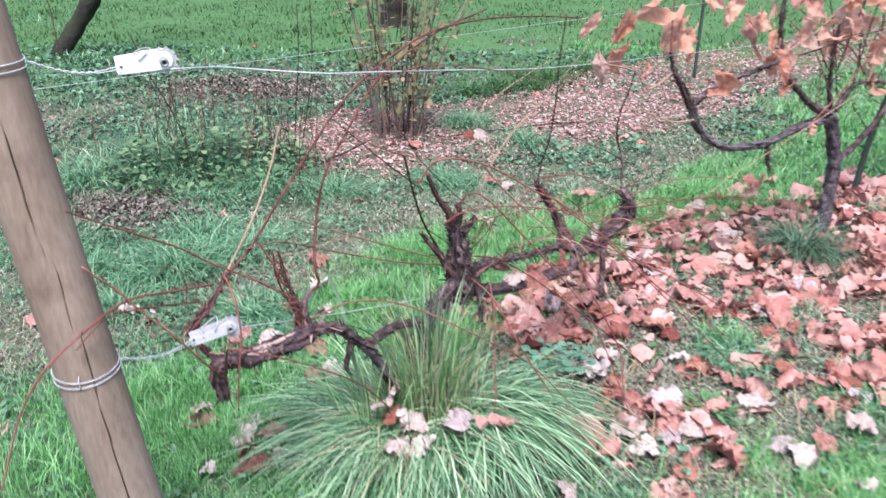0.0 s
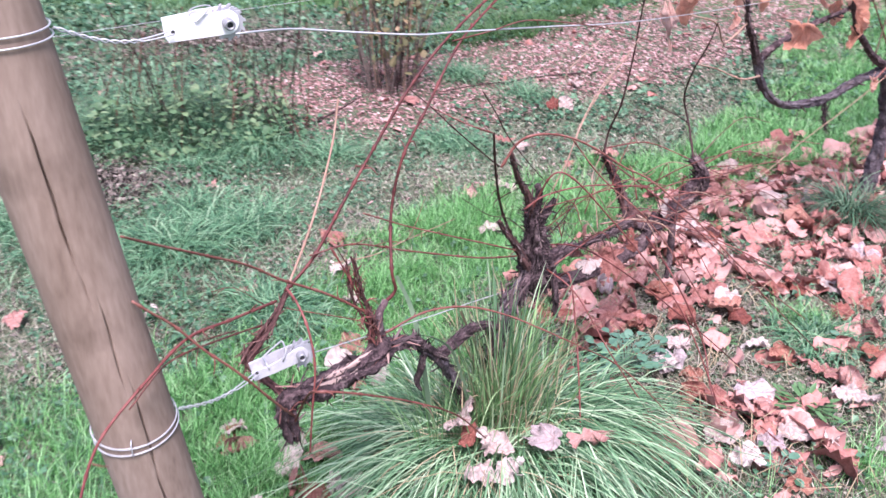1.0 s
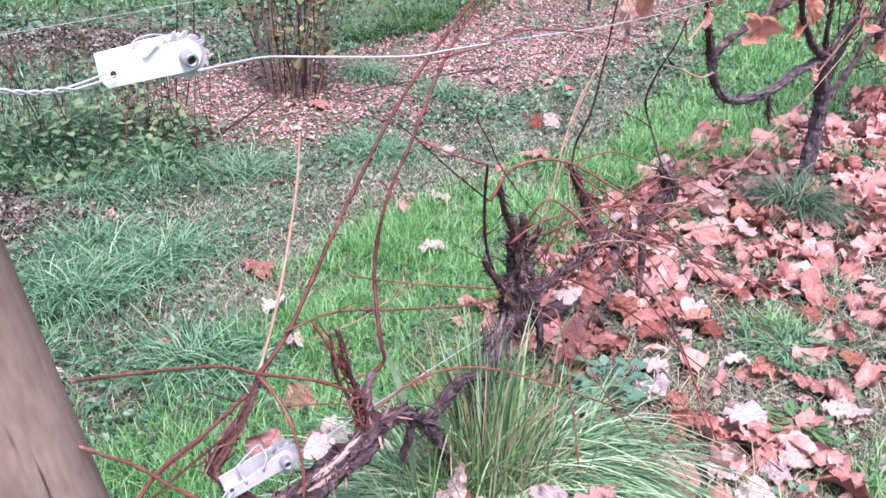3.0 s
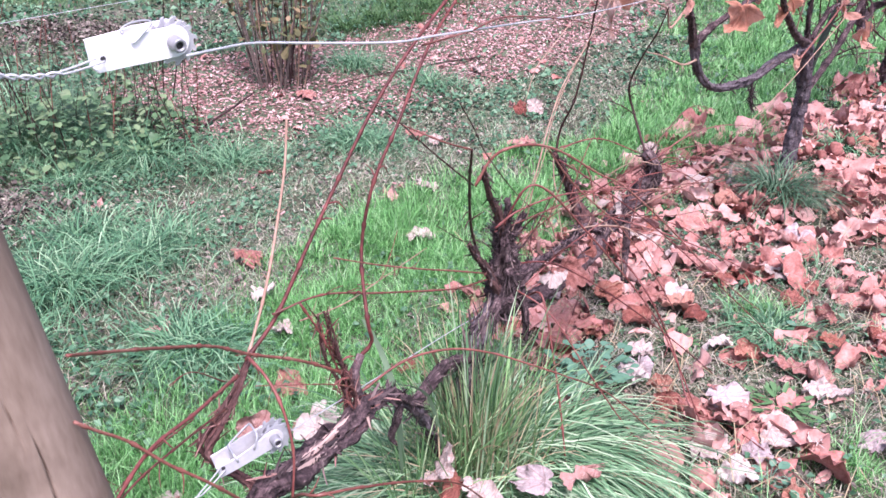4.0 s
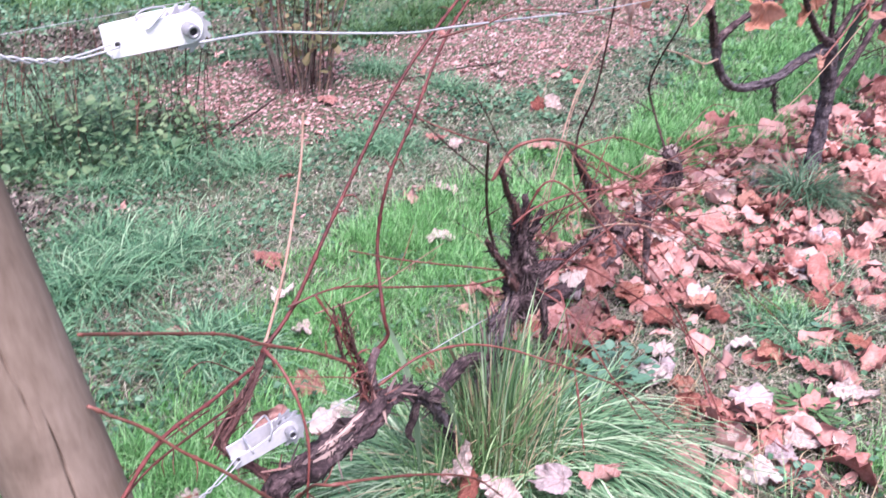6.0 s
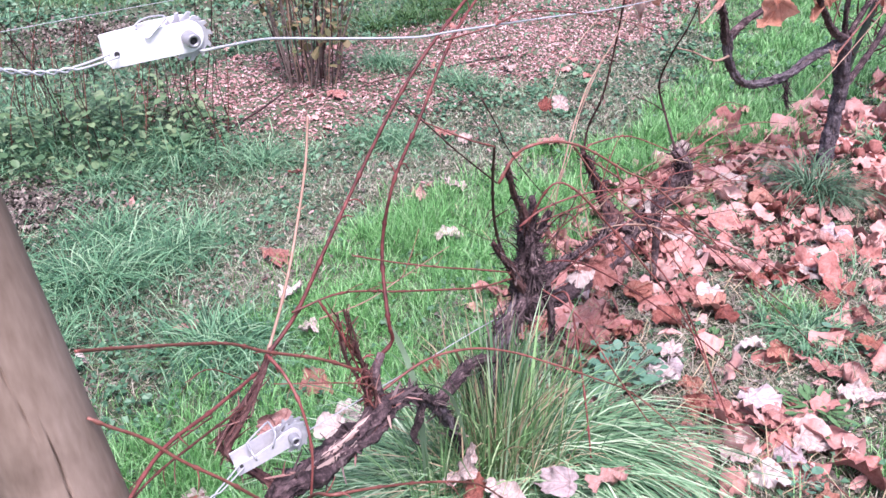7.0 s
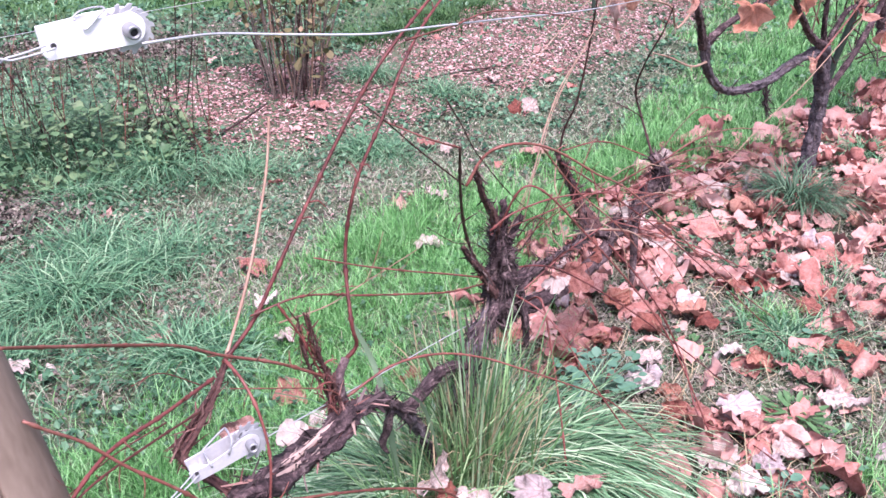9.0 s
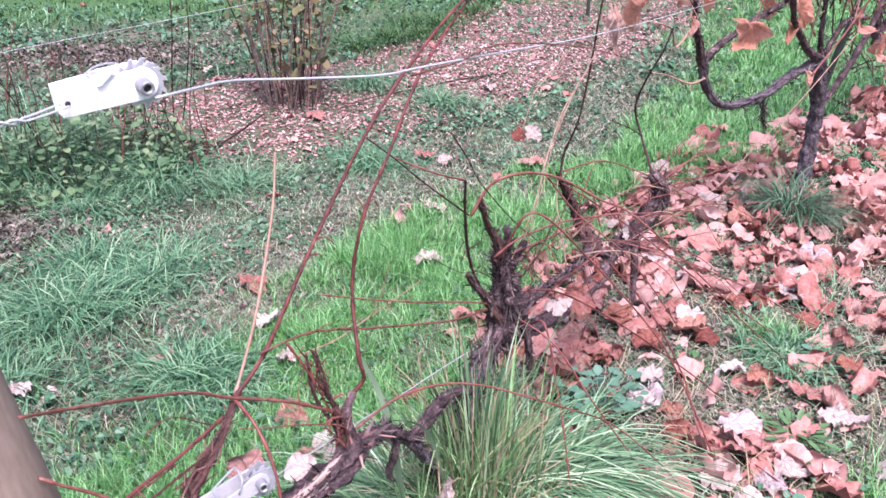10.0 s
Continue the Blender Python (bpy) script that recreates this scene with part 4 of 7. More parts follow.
def leaf_outline(a, r):
    """Toothed vine leaf with five pointed lobes; the stalk joins at a = -90 degrees."""
    base, deg = 0.70, math.degrees(a)
    for i, (at, size, wide) in enumerate(((90, 0.27, 40), (36, 0.20, 35), (144, 0.20, 35), (-20, 0.13, 34), (200, 0.13, 34))):
        d = abs((deg - at - 9 * math.sin(r * 3 + i * 2) + 180) % 360 - 180)
        base += size * (1 + 0.4 * math.sin(r * 5 + i * 1.7)) * max(0.0, 1 - d / wide) ** 1.2
    d = (deg + 90 + 180) % 360 - 180
    base -= 0.28 * math.exp(-(d / 13) ** 2)
    return base * (1 + 0.09 * abs((deg / 13 + r) % 1 - 0.5) + 0.05 * math.sin(a * 3 + r * 4))


def bend(x, z, k):
    """Rolls a strip about a line: place along, height, and curvature."""
    if abs(k) < 1e-3:
        return x, z
    return (1 / k - z) * math.sin(k * x), 1 / k - (1 / k - z) * math.cos(k * x)


def leaf_shape(seed, curl, steps=56, rings=5, way=None, rolled=0.0):
    """Vertices and faces of one curled, crumpled leaf of radius about 1."""
    r = random.Random(seed)
    ph, fold = r.uniform(0, 6), r.uniform(0.05, 0.5) * curl
    way = r.uniform(0, math.pi) if way is None else way
    k1 = r.choice((-1, 1, 1)) * r.uniform(0.5, 1.5) * curl
    if rolled:
        k1 = math.copysign(rolled, k1)
    k2 = r.uniform(-0.9, 0.9) * curl
    edge = r.choice((-1, 1)) * r.uniform(0.2, 0.9) * curl
    co, si = math.cos(way), math.sin(way)
    creases = [(r.uniform(0, 6.283), r.uniform(-0.4, 0.4), r.choice((-1, 1)) * r.uniform(0.15, 0.5) * min(curl, 1.2)) for _ in range(3)]
    vs, fs = [], []
    for k in range(rings + 1):
        f = (k / rings) ** 0.8
        for j in range(steps if k else 1):
            a = 2 * math.pi * j / steps
            q = leaf_outline(a, ph) * f
            x, y = q * math.cos(a), q * math.sin(a)
            z = fold * abs(x) * 0.5 + 0.06 * abs(math.sin(a * 2.5 + 0.8)) * f
            z += curl * 0.30 * noise.noise(Vector((x * 1.7 + seed * 3.1, y * 1.7, seed)))
            z += 0.36 * f * noise.noise(Vector((x * 3.6 + seed, y * 3.6, 4.0))) + 0.09 * f * noise.noise(Vector((x * 7.0 - seed, y * 7.0, 9.0)))
            z += 0.42 * curl * f * (0.35 - abs(noise.noise(Vector((x * 1.9 + seed * 2.3, y * 1.9 - seed, 8.0)))))
            z += edge * max(0.0, f - 0.55) ** 2 * 3.0 * (0.5 + noise.noise(Vector((math.cos(a) * 1.4 + seed, math.sin(a) * 1.4, 1.0))))
            z += sum(g * abs(x * math.cos(w) + y * math.sin(w) - o) for w, o, g in creases) * f
            c, d = x * co + y * si, -x * si + y * co
            c, z = bend(c, z, k1 * (1 + 0.35 * d))
            d, z = bend(d, z, k2)
            vs.append((c * co - d * si, c * si + d * co, z))
    for j in range(steps):
        fs.append((0, 1 + j, 1 + (j + 1) % steps))
    for k in range(1, rings):
        a, b = 1 + (k - 1) * steps, 1 + k * steps
        for j in range(steps):
            fs.append((a + j, b + j, b + (j + 1) % steps, a + (j + 1) % steps))
    return vs, fs


def leaf_mesh(name, seed, curl, mat, stalk=0.0, way=None, rolled=0.0):
    vs, fs = leaf_shape(seed, curl, way=way, rolled=rolled)
    bm = bmesh.new()
    bv = [bm.verts.new(v) for v in vs]
    for f in fs:
        bm.faces.new([bv[i] for i in f])
    if stalk:
        tube(bm, [(0, -0.1, 0.0), (0.03, -0.5, 0.05), (0.1, -0.5 - stalk, 0.2)], [0.035, 0.03, 0.03], 5, 0.3)
    me = bpy.data.meshes.new(name)
    bm.to_mesh(me)
    bm.free()
    for p in me.polygons:
        p.use_smooth = True
    me.materials.append(mat)
    return me


LEAVES = {kind: [leaf_mesh("leaf", 11 * i + k * 5, c * (0.6 if kind in ("pale", "mauve") else 1.0), m, 0.5 if i % 3 == 0 else 0.0) for i, c in enumerate((0.6, 0.9, 1.15, 1.4, 0.75, 1.6, 1.0, 1.25))] for k, (kind, m) in enumerate((("tan", M_LEAF), ("pale", M_LEAF_PALE), ("orange", M_LEAF_TERRA), ("rust", M_LEAF_RUST), ("mauve", M_LEAF_MAUVE)))}

HANGING = {kind: [leaf_mesh("leaf", 900 + 7 * i + k * 3, c, m, 0.6, 0.2 * i - 0.3, 1.1 + 0.25 * i) for i, c in enumerate((1.0, 1.3, 1.5, 1.15))] for k, (kind, m) in enumerate((("tan", M_LEAF_PINK), ("orange", M_LEAF_ORANGE)))}

# the first vine: low, cut back, arms along the wire
vine = thing("grape_vine", (0.0, 1.56, 0.0), "old gnarled dark grapevine, pruned, with bare reddish canes", "grapevine", "vines of the row")
P = [(0.020, 1.640, -0.05), (0.012, 1.640, 0.07), (0.016, 1.664, 0.17), (0.026, 1.675, 0.25), (0.046, 1.695, 0.305), (0.085, 1.742, 0.340), (0.104, 1.765, 0.350)]
R = [0.022, 0.017, 0.015, 0.016, 0.017, 0.017, 0.018]
trunk = limb(vine, "trunk", P, R, M_BARK_GREY, 0.45, seed=1)
shreds(vine, trunk, P, R, 190, 61, (0.02, 0.07), lift=0.4, wide=1.3)
shreds(vine, trunk, P[:5], R[:5], 40, 66, (0.04, 0.09), M_STEM, 0.35, 1.2)
stubs(vine, trunk, P[3:], R[3:], 24, 74, (0.010, 0.035), 0.6)
P = [(0.025, 1.672, 0.270), (-0.018, 1.635, 0.296), (-0.064, 1.575, 0.305), (-0.098, 1.540, 0.296), (-0.140, 1.484, 0.362), (-0.182, 1.425, 0.392), (-0.226, 1.374, 0.390), (-0.285, 1.307, 0.398), (-0.322, 1.268, 0.412), (-0.330, 1.262, 0.385), (-0.324, 1.262, 0.335)]
R = [0.008, 0.008, 0.009, 0.008, 0.009, 0.013, 0.019, 0.016, 0.013, 0.014, 0.010]
arm = limb(vine, "arm", P, R, lump=0.55, seed=2)
shreds(vine, arm, P, R, 170, 3, (0.012, 0.040), lift=0.5, wide=0.7)
shreds(vine, arm, P[5:8], R[5:8], 3, 63, (0.02, 0.045), M_PEEL, 0.06, 1.8)
for k, (dx, dz) in enumerate(((0.000, 0.012), (-0.006, 0.009))):
    # bark peeled back from the arm's upper side, pale within
    limb(vine, "peeled_bark", [(-0.198 + dx, 1.402, 0.395 + dz), (-0.232 + dx, 1.364, 0.393 + dz), (-0.262 + dx, 1.330, 0.394 + dz), (-0.284 + dx, 1.305, 0.402 + dz - 0.004 * k)], [0.002, 0.0042, 0.0048, 0.0015], M_PEEL, 0.5, 6, "pale pinkish peeled bark", 140 + k)
shreds(vine, arm, P[4:], R[4:], 30, 64, (0.012, 0.034), lift=1.1, wide=1.7)
shreds(vine, arm, P[4:], R[4:], 26, 65, (0.015, 0.045), M_SHRED_RED, 0.3, 1.0)
stubs(vine, arm, P[4:], R[4:], 26, 73, (0.008, 0.03), 0.6)
P = [(-0.128, 1.505, 0.335), (-0.098, 1.545, 0.285), (-0.068, 1.580, 0.215), (-0.030, 1.605, 0.11), (0.0, 1.615, -0.03)]
R = [0.009, 0.010, 0.010, 0.010, 0.013]
foot = limb(vine, "arm", P, R, M_BARK_GREY, 0.5, seed=19)
shreds(vine, foot, P, R, 60, 67, (0.015, 0.05), lift=0.4, wide=1.1)
shreds(vine, foot, P, R, 5, 68, (0.02, 0.045), M_PEEL, 0.08, 1.3)
# a dead curl of bark that hangs from the arm
limb(vine, "spur", [(-0.122, 1.502, 0.335), (-0.130, 1.505, 0.290), (-0.138, 1.512, 0.255), (-0.128, 1.516, 0.232)], [0.004, 0.006, 0.005, 0.002], M_BARK, 0.5, 10, seed=112)
# the shaggy head with its short horns
P = [(0.104, 1.762, 0.300), (0.100, 1.746, 0.365), (0.098, 1.738, 0.440), (0.084, 1.727, 0.520)]
R = [0.022, 0.025, 0.022, 0.009]
head = limb(vine, "head", P, R, lump=0.6, seed=6)
shreds(vine, head, P, R, 520, 7, (0.012, 0.036), lift=0.75, wide=0.6)
stubs(vine, head, P, R, 150, 70, (0.010, 0.034), 0.6)


def horn(k, pts, radii, n, mat=None):
    """A short gnarled horn on the head."""
    ob = limb(vine, "spur", pts, radii, mat, lump=0.5, seed=80 + k)
    shreds(vine, ob, pts, radii, n, 90 + k, (0.010, 0.028), lift=0.5)
    stubs(vine, ob, pts, radii, 8, 100 + k, (0.006, 0.020), 0.6)


horn(0, [(0.086, 1.727, 0.490), (0.070, 1.708, 0.545), (0.048, 1.680, 0.590), (0.030, 1.655, 0.648)], [0.010, 0.0062, 0.0050, 0.0034], 26, M_BARK_RED)
horn(1, [(0.100, 1.740, 0.470), (0.120, 1.750, 0.492), (0.135, 1.757, 0.512)], [0.010, 0.007, 0.005], 16)
horn(2, [(0.092, 1.735, 0.490), (0.098, 1.735, 0.530), (0.094, 1.735, 0.552)], [0.011, 0.008, 0.005], 8)
horn(3, [(0.085, 1.730, 0.375), (0.052, 1.705, 0.440), (0.028, 1.682, 0.480), (0.016, 1.670, 0.505)], [0.009, 0.0065, 0.0052, 0.0034], 24, M_BARK_RED)
horn(4, [(0.110, 1.760, 0.350), (0.150, 1.785, 0.375), (0.190, 1.820, 0.372)], [0.018, 0.016, 0.009], 90)
horn(5, [(0.100, 1.740, 0.350), (0.075, 1.715, 0.335), (0.072, 1.705, 0.300)], [0.014, 0.010, 0.006], 40)
horn(6, [(0.140, 1.770, 0.350), (0.150, 1.760, 0.300), (0.155, 1.755, 0.240)], [0.009, 0.007, 0.004], 14)
# two arms away from it, the lower one smooth and grey
P = [(0.105, 1.762, 0.325), (0.204, 1.831, 0.293), (0.315, 1.953, 0.270), (0.400, 2.045, 0.262), (0.425, 2.072, 0.300), (0.440, 2.085, 0.330)]
R = [0.018, 0.017, 0.018, 0.018, 0.010, 0.008]
arm = limb(vine, "arm", P, R, M_BARK, 0.3, seed=8)
shreds(vine, arm, P, R, 26, 9, (0.02, 0.05), lift=0.2)
P = [(0.19, 1.83, 0.365), (0.30, 1.95, 0.340), (0.37, 2.055, 0.312), (0.431, 2.079, 0.290), (0.464, 2.107, 0.301), (0.522, 2.131, 0.342), (0.555, 2.134, 0.402), (0.531, 2.139, 0.450)]
R = [0.007, 0.007, 0.010, 0.014, 0.015, 0.020, 0.019, 0.009]
arm = limb(vine, "arm", P, R, lump=0.5, seed=18)
shreds(vine, arm, P, R, 280, 19, lift=0.75, wide=0.7)
stubs(vine, arm, P[3:], R[3:], 130, 71, (0.010, 0.036), 0.6)
P = [(0.372, 2.055, 0.315), (0.392, 2.105, 0.300), (0.369, 2.132, 0.345), (0.337, 2.117, 0.410), (0.295, 2.081, 0.482)]
R = [0.018, 0.018, 0.011, 0.009, 0.005]
spur = limb(vine, "spur", P, R, M_BARK_RED, 0.45, seed=10)
shreds(vine, spur, P, R, 70, 11, lift=0.4)
stubs(vine, spur, P, R, 80, 72, (0.010, 0.030), 0.6)
P = [(0.495, 2.115, 0.33), (0.490, 2.095, 0.27), (0.492, 2.085, 0.20), (0.490, 2.08, 0.15)]
R = [0.012, 0.010, 0.009, 0.006]
limb(vine, "spur", P, R, seed=110)
# the reddish spurs at the near end
rb = random.Random(44)
for base, count, r0, scatter_r in (([(-0.322, 1.275, 0.400), (-0.365, 1.310, 0.408), (-0.394, 1.318, 0.438), (-0.380, 1.328, 0.463), (-0.361, 1.343, 0.486), (-0.346, 1.356, 0.508), (-0.333, 1.366, 0.534)], 5, 0.0040, 0.0070), ([(-0.206, 1.405, 0.395), (-0.213, 1.404, 0.455), (-0.226, 1.393, 0.515), (-0.236, 1.386, 0.580)], 4, 0.0026, 0.0090)):
    for k in range(count):
        d = [Vector((rb.gauss(0, 1), rb.gauss(0, 1), rb.gauss(0, 0.5))) * scatter_r for _ in range(2)]
        n = len(base)
        P = [Vector(p) + d[0].lerp(d[1], i / (n - 1)) * (1 - 0.75 * (i / (n - 1)) ** 2) for i, p in enumerate(base)]
        if k > 1:
            P = P[:max(3, n - rb.randrange(0, 3))]
        R = [r0 * rb.uniform(0.8, 1.25) * (1 - 0.5 * i / (n - 1)) for i in range(len(P))]
        spur = limb(vine, "spur", P, R, M_BARK_RED, 0.35, 8, seed=120 + k)
        shreds(vine, spur, P, R, 14, 130 + k, (0.010, 0.030), M_SHRED_RED, 0.4, 0.7)
for k in range(16):
    a = Vector((-0.205, 1.405, 0.41)).lerp(Vector((-0.232, 1.390, 0.54)), rb.random()) + Vector((rb.gauss(0, 0.008), rb.gauss(0, 0.008), 0))
    w = Vector((rb.uniform(-0.6, 0.6), rb.uniform(-0.5, 0.3), rb.uniform(-0.2, 1.0))) * rb.uniform(0.02, 0.06)
    cane(vine, [a, a + w * 0.5 + Vector((0, 0, 0.004)), a + w], rb.uniform(0.0012, 0.0024), 0.0010, rb.choice((M_CANE_RED, M_CANE, M_CANE_DEEP)), "twig", twigs=2, seed=560 + k)
P = [(-0.190, 1.420, 0.395), (-0.200, 1.416, 0.450), (-0.188, 1.436, 0.475)]
R = [0.010, 0.008, 0.006]
limb(vine, "spur", P, R, seed=16)

cane(vine, [(-0.336, 1.365, 0.534), (-0.295, 1.400, 0.573), (-0.250, 1.446, 0.644), (-0.209, 1.487, 0.707), (-0.152, 1.537, 0.792), (-0.089, 1.590, 0.862), (0.018, 1.742, 0.920), (0.136, 1.931, 0.925), (0.278, 2.133, 0.905), (0.412, 2.301, 0.878)], 0.0041, 0.0024, M_CANE_DEEP, twigs=14, seed=1)
cane(vine, [(-0.190, 1.436, 0.470), (-0.172, 1.442, 0.490), (-0.177, 1.438, 0.529), (-0.178, 1.487, 0.608), (-0.159, 1.504, 0.696), (-0.119, 1.539, 0.770), (-0.078, 1.587, 0.841), (-0.035, 1.654, 0.880), (0.05, 1.80, 0.922), (0.15, 1.96, 0.945)], 0.0043, 0.0024, M_CANE_DEEP, twigs=14, seed=2)
cane(vine, [(-0.334, 1.366, 0.535), (-0.308, 1.429, 0.590), (-0.289, 1.498, 0.642), (-0.272, 1.552, 0.707), (-0.264, 1.586, 0.765)], 0.0030, 0.0024, M_CANE_PALE, twigs=3, seed=3, label="dead bleached cane")
cane(vine, [(-0.214, 1.404, 0.470), (-0.270, 1.342, 0.542), (-0.324, 1.283, 0.600), (-0.357, 1.228, 0.653), (-0.393, 1.144, 0.714), (-0.419, 1.069, 0.766), (-0.431, 1.019, 0.800)], 0.0030, 0.0020, twigs=4, seed=4)
cane(vine, [(-0.190, 1.430, 0.415), (-0.121, 1.471, 0.431), (-0.050, 1.499, 0.423), (0.017, 1.524, 0.392), (0.073, 1.526, 0.366), (0.161, 1.556, 0.304), (0.259, 1.588, 0.229), (0.361, 1.596, 0.119), (0.430, 1.62, 0.02)], 0.0030, 0.0014, twigs=8, seed=5)
cane(vine, [(-0.332, 1.355, 0.545), (-0.311, 1.320, 0.538), (-0.294, 1.296, 0.505), (-0.286, 1.277, 0.455), (-0.292, 1.262, 0.39), (-0.30, 1.26, 0.31)], 0.0032, 0.0020, M_CANE_RED, twigs=3, seed=6)
cane(vine, [(-0.463, 1.099, 0.677), (-0.450, 1.108, 0.658), (-0.429, 1.126, 0.626), (-0.401, 1.137, 0.584), (-0.366, 1.154, 0.536), (-0.33, 1.20, 0.45), (-0.318, 1.255, 0.385)], 0.0022, 0.0028, M_CANE, twigs=3, seed=7)
cane(vine, [(-0.345, 1.335, 0.534), (-0.383, 1.219, 0.576), (-0.418, 1.135, 0.602), (-0.446, 1.058, 0.596), (-0.478, 0.990, 0.573), (-0.476, 0.920, 0.566), (-0.460, 0.850, 0.560), (-0.45, 0.78, 0.52)], 0.0034, 0.0018, M_CANE_RED, twigs=6, seed=8)
cane(vine, [(-0.358, 1.293, 0.520), (-0.394, 1.196, 0.560), (-0.432, 1.095, 0.594), (-0.470, 1.05, 0.560)], 0.0022, 0.0016, twigs=5, seed=9)
cane(vine, [(0.010, 1.625, 0.630), (0.036, 1.633, 0.670), (0.065, 1.632, 0.687), (0.119, 1.665, 0.675), (0.186, 1.723, 0.633), (0.266, 1.765, 0.574), (0.346, 1.821, 0.517), (0.480, 1.884, 0.392), (0.623, 1.928, 0.249), (0.866, 2.072, 0.031)], 0.0036, 0.0020, twigs=8, seed=10)
cane(vine, [(0.076, 1.743, 0.400), (0.045, 1.720, 0.456), (0.017, 1.669, 0.539), (-0.001, 1.614, 0.635), (-0.011, 1.566, 0.714)], 0.0045, 0.0030, M_CANE_DARK, twigs=3, seed=11)
cane(vine, [(-0.011, 1.566, 0.714), (-0.055, 1.542, 0.737), (-0.112, 1.545, 0.763)], 0.0022, 0.0016, twigs=2, seed=12)
cane(vine, [(0.006, 1.620, 0.634), (-0.065, 1.572, 0.710), (-0.114, 1.543, 0.765), (-0.15, 1.53, 0.80)], 0.0020, 0.0012, M_CANE_DARK, twigs=2, seed=13)
cane(vine, [(0.297, 2.083, 0.475), (0.306, 2.090, 0.534), (0.321, 2.063, 0.610), (0.330, 2.045, 0.719), (0.330, 2.019, 0.822), (0.34, 2.01, 0.93)], 0.0040, 0.0022, M_CANE_DARK, twigs=6, seed=14)
cane(vine, [(0.531, 2.139, 0.445), (0.547, 2.259, 0.493), (0.529, 2.270, 0.558), (0.521, 2.210, 0.642), (0.531, 2.165, 0.714), (0.539, 2.146, 0.771)], 0.0046, 0.0020, M_CANE_DARK, twigs=5, seed=15)
cane(vine, [(0.545, 2.250, 0.497), (0.498, 2.217, 0.530), (0.422, 2.151, 0.576)], 0.0024, 0.0015, M_CANE_DARK, twigs=6, seed=16)
cane(vine, [(0.300, 2.07, 0.50), (0.408, 2.139, 0.488), (0.503, 2.168, 0.447), (0.640, 2.207, 0.373), (0.720, 2.209, 0.329)], 0.0026, 0.0014, twigs=3, seed=17)
cane(vine, [(0.066, 1.70, 0.515), (0.113, 1.712, 0.541), (0.231, 1.801, 0.522), (0.455, 2.008, 0.420), (0.620, 2.124, 0.346)], 0.0028, 0.0014, M_CANE_RED, twigs=3, seed=18)
cane(vine, [(0.46, 2.09, 0.31), (0.632, 2.200, 0.310), (0.788, 2.308, 0.296), (0.899, 2.390, 0.301)], 0.0026, 0.0014, M_CANE, twigs=3, seed=19)
cane(vine, [(0.55, 2.14, 0.39), (0.638, 2.205, 0.381), (0.821, 2.363, 0.349), (1.019, 2.533, 0.286), (1.218, 2.705, 0.216)], 0.0028, 0.0014, M_CANE, twigs=4, seed=20)
cane(vine, [(-0.219, 1.426, 0.635), (-0.156, 1.494, 0.581), (-0.083, 1.556, 0.532), (-0.020, 1.637, 0.477), (0.062, 1.715, 0.419)], 0.0014, 0.0024, M_CANE, twigs=3, seed=21)
cane(vine, [(-0.300, 1.392, 0.58), (-0.236, 1.424, 0.583), (-0.157, 1.493, 0.536), (-0.063, 1.574, 0.482), (-0.009, 1.620, 0.454), (0.06, 1.71, 0.41)], 0.0020, 0.0024, M_CANE, twigs=4, seed=22)
cane(vine, [(-0.267, 1.398, 0.563), (-0.207, 1.450, 0.550), (-0.157, 1.493, 0.554), (-0.069, 1.596, 0.545)], 0.0014, 0.0009, M_CANE_PALE, twigs=5, seed=23)
cane(vine, [(0.160, 1.80, 0.31), (0.173, 1.738, 0.347), (0.184, 1.681, 0.255), (0.188, 1.619, 0.163), (0.193, 1.557, 0.035)], 0.0030, 0.0024, M_CANE_RED, twigs=2, seed=24)
cane(vine, [(0.080, 1.715, 0.505), (0.130, 1.701, 0.590), (0.244, 1.733, 0.477), (0.392, 1.755, 0.296), (0.453, 1.729, 0.190), (0.527, 1.673, 0.015)], 0.0028, 0.0020, M_CANE_RED, twigs=3, seed=25)
cane(vine, [(-0.082, 1.580, 0.860), (-0.021, 1.571, 0.879), (0.046, 1.629, 0.883), (0.160, 1.727, 0.854), (0.241, 1.796, 0.826), (0.326, 1.870, 0.790)], 0.0020, 0.0012, M_CANE, twigs=4, seed=26)
cane(vine, [(-0.318, 1.258, 0.372), (-0.285, 1.185, 0.475), (-0.262, 1.145, 0.512), (-0.217, 1.177, 0.484), (-0.145, 1.239, 0.422), (-0.076, 1.298, 0.35), (-0.024, 1.344, 0.265)], 0.0030, 0.0018, M_CANE, twigs=7, seed=550)
cane(vine, [(0.42, 2.10, 0.86), (0.277, 1.960, 0.712), (0.183, 1.813, 0.649), (0.130, 1.735, 0.50)], 0.0010, 0.0014, M_CANE_PALE, twigs=2, seed=27)

cane(vine, [(0.312, 2.003, 0.736), (0.231, 1.894, 0.692), (0.184, 1.813, 0.649), (0.147, 1.755, 0.582), (0.100, 1.715, 0.500)], 0.0016, 0.00096, M_CANE_PALE, twigs=4, seed=500)
cane(vine, [(0.279, 1.962, 0.722), (0.196, 1.824, 0.665), (0.152, 1.733, 0.621), (0.109, 1.683, 0.550)], 0.0012, 0.00072, M_CANE_PALE, twigs=4, seed=501)
cane(vine, [(0.290, 2.075, 0.480), (0.230, 1.88, 0.500), (0.257, 1.876, 0.450), (0.332, 1.968, 0.341)], 0.0018, 0.00108, M_CANE_PALE, twigs=4, seed=502)
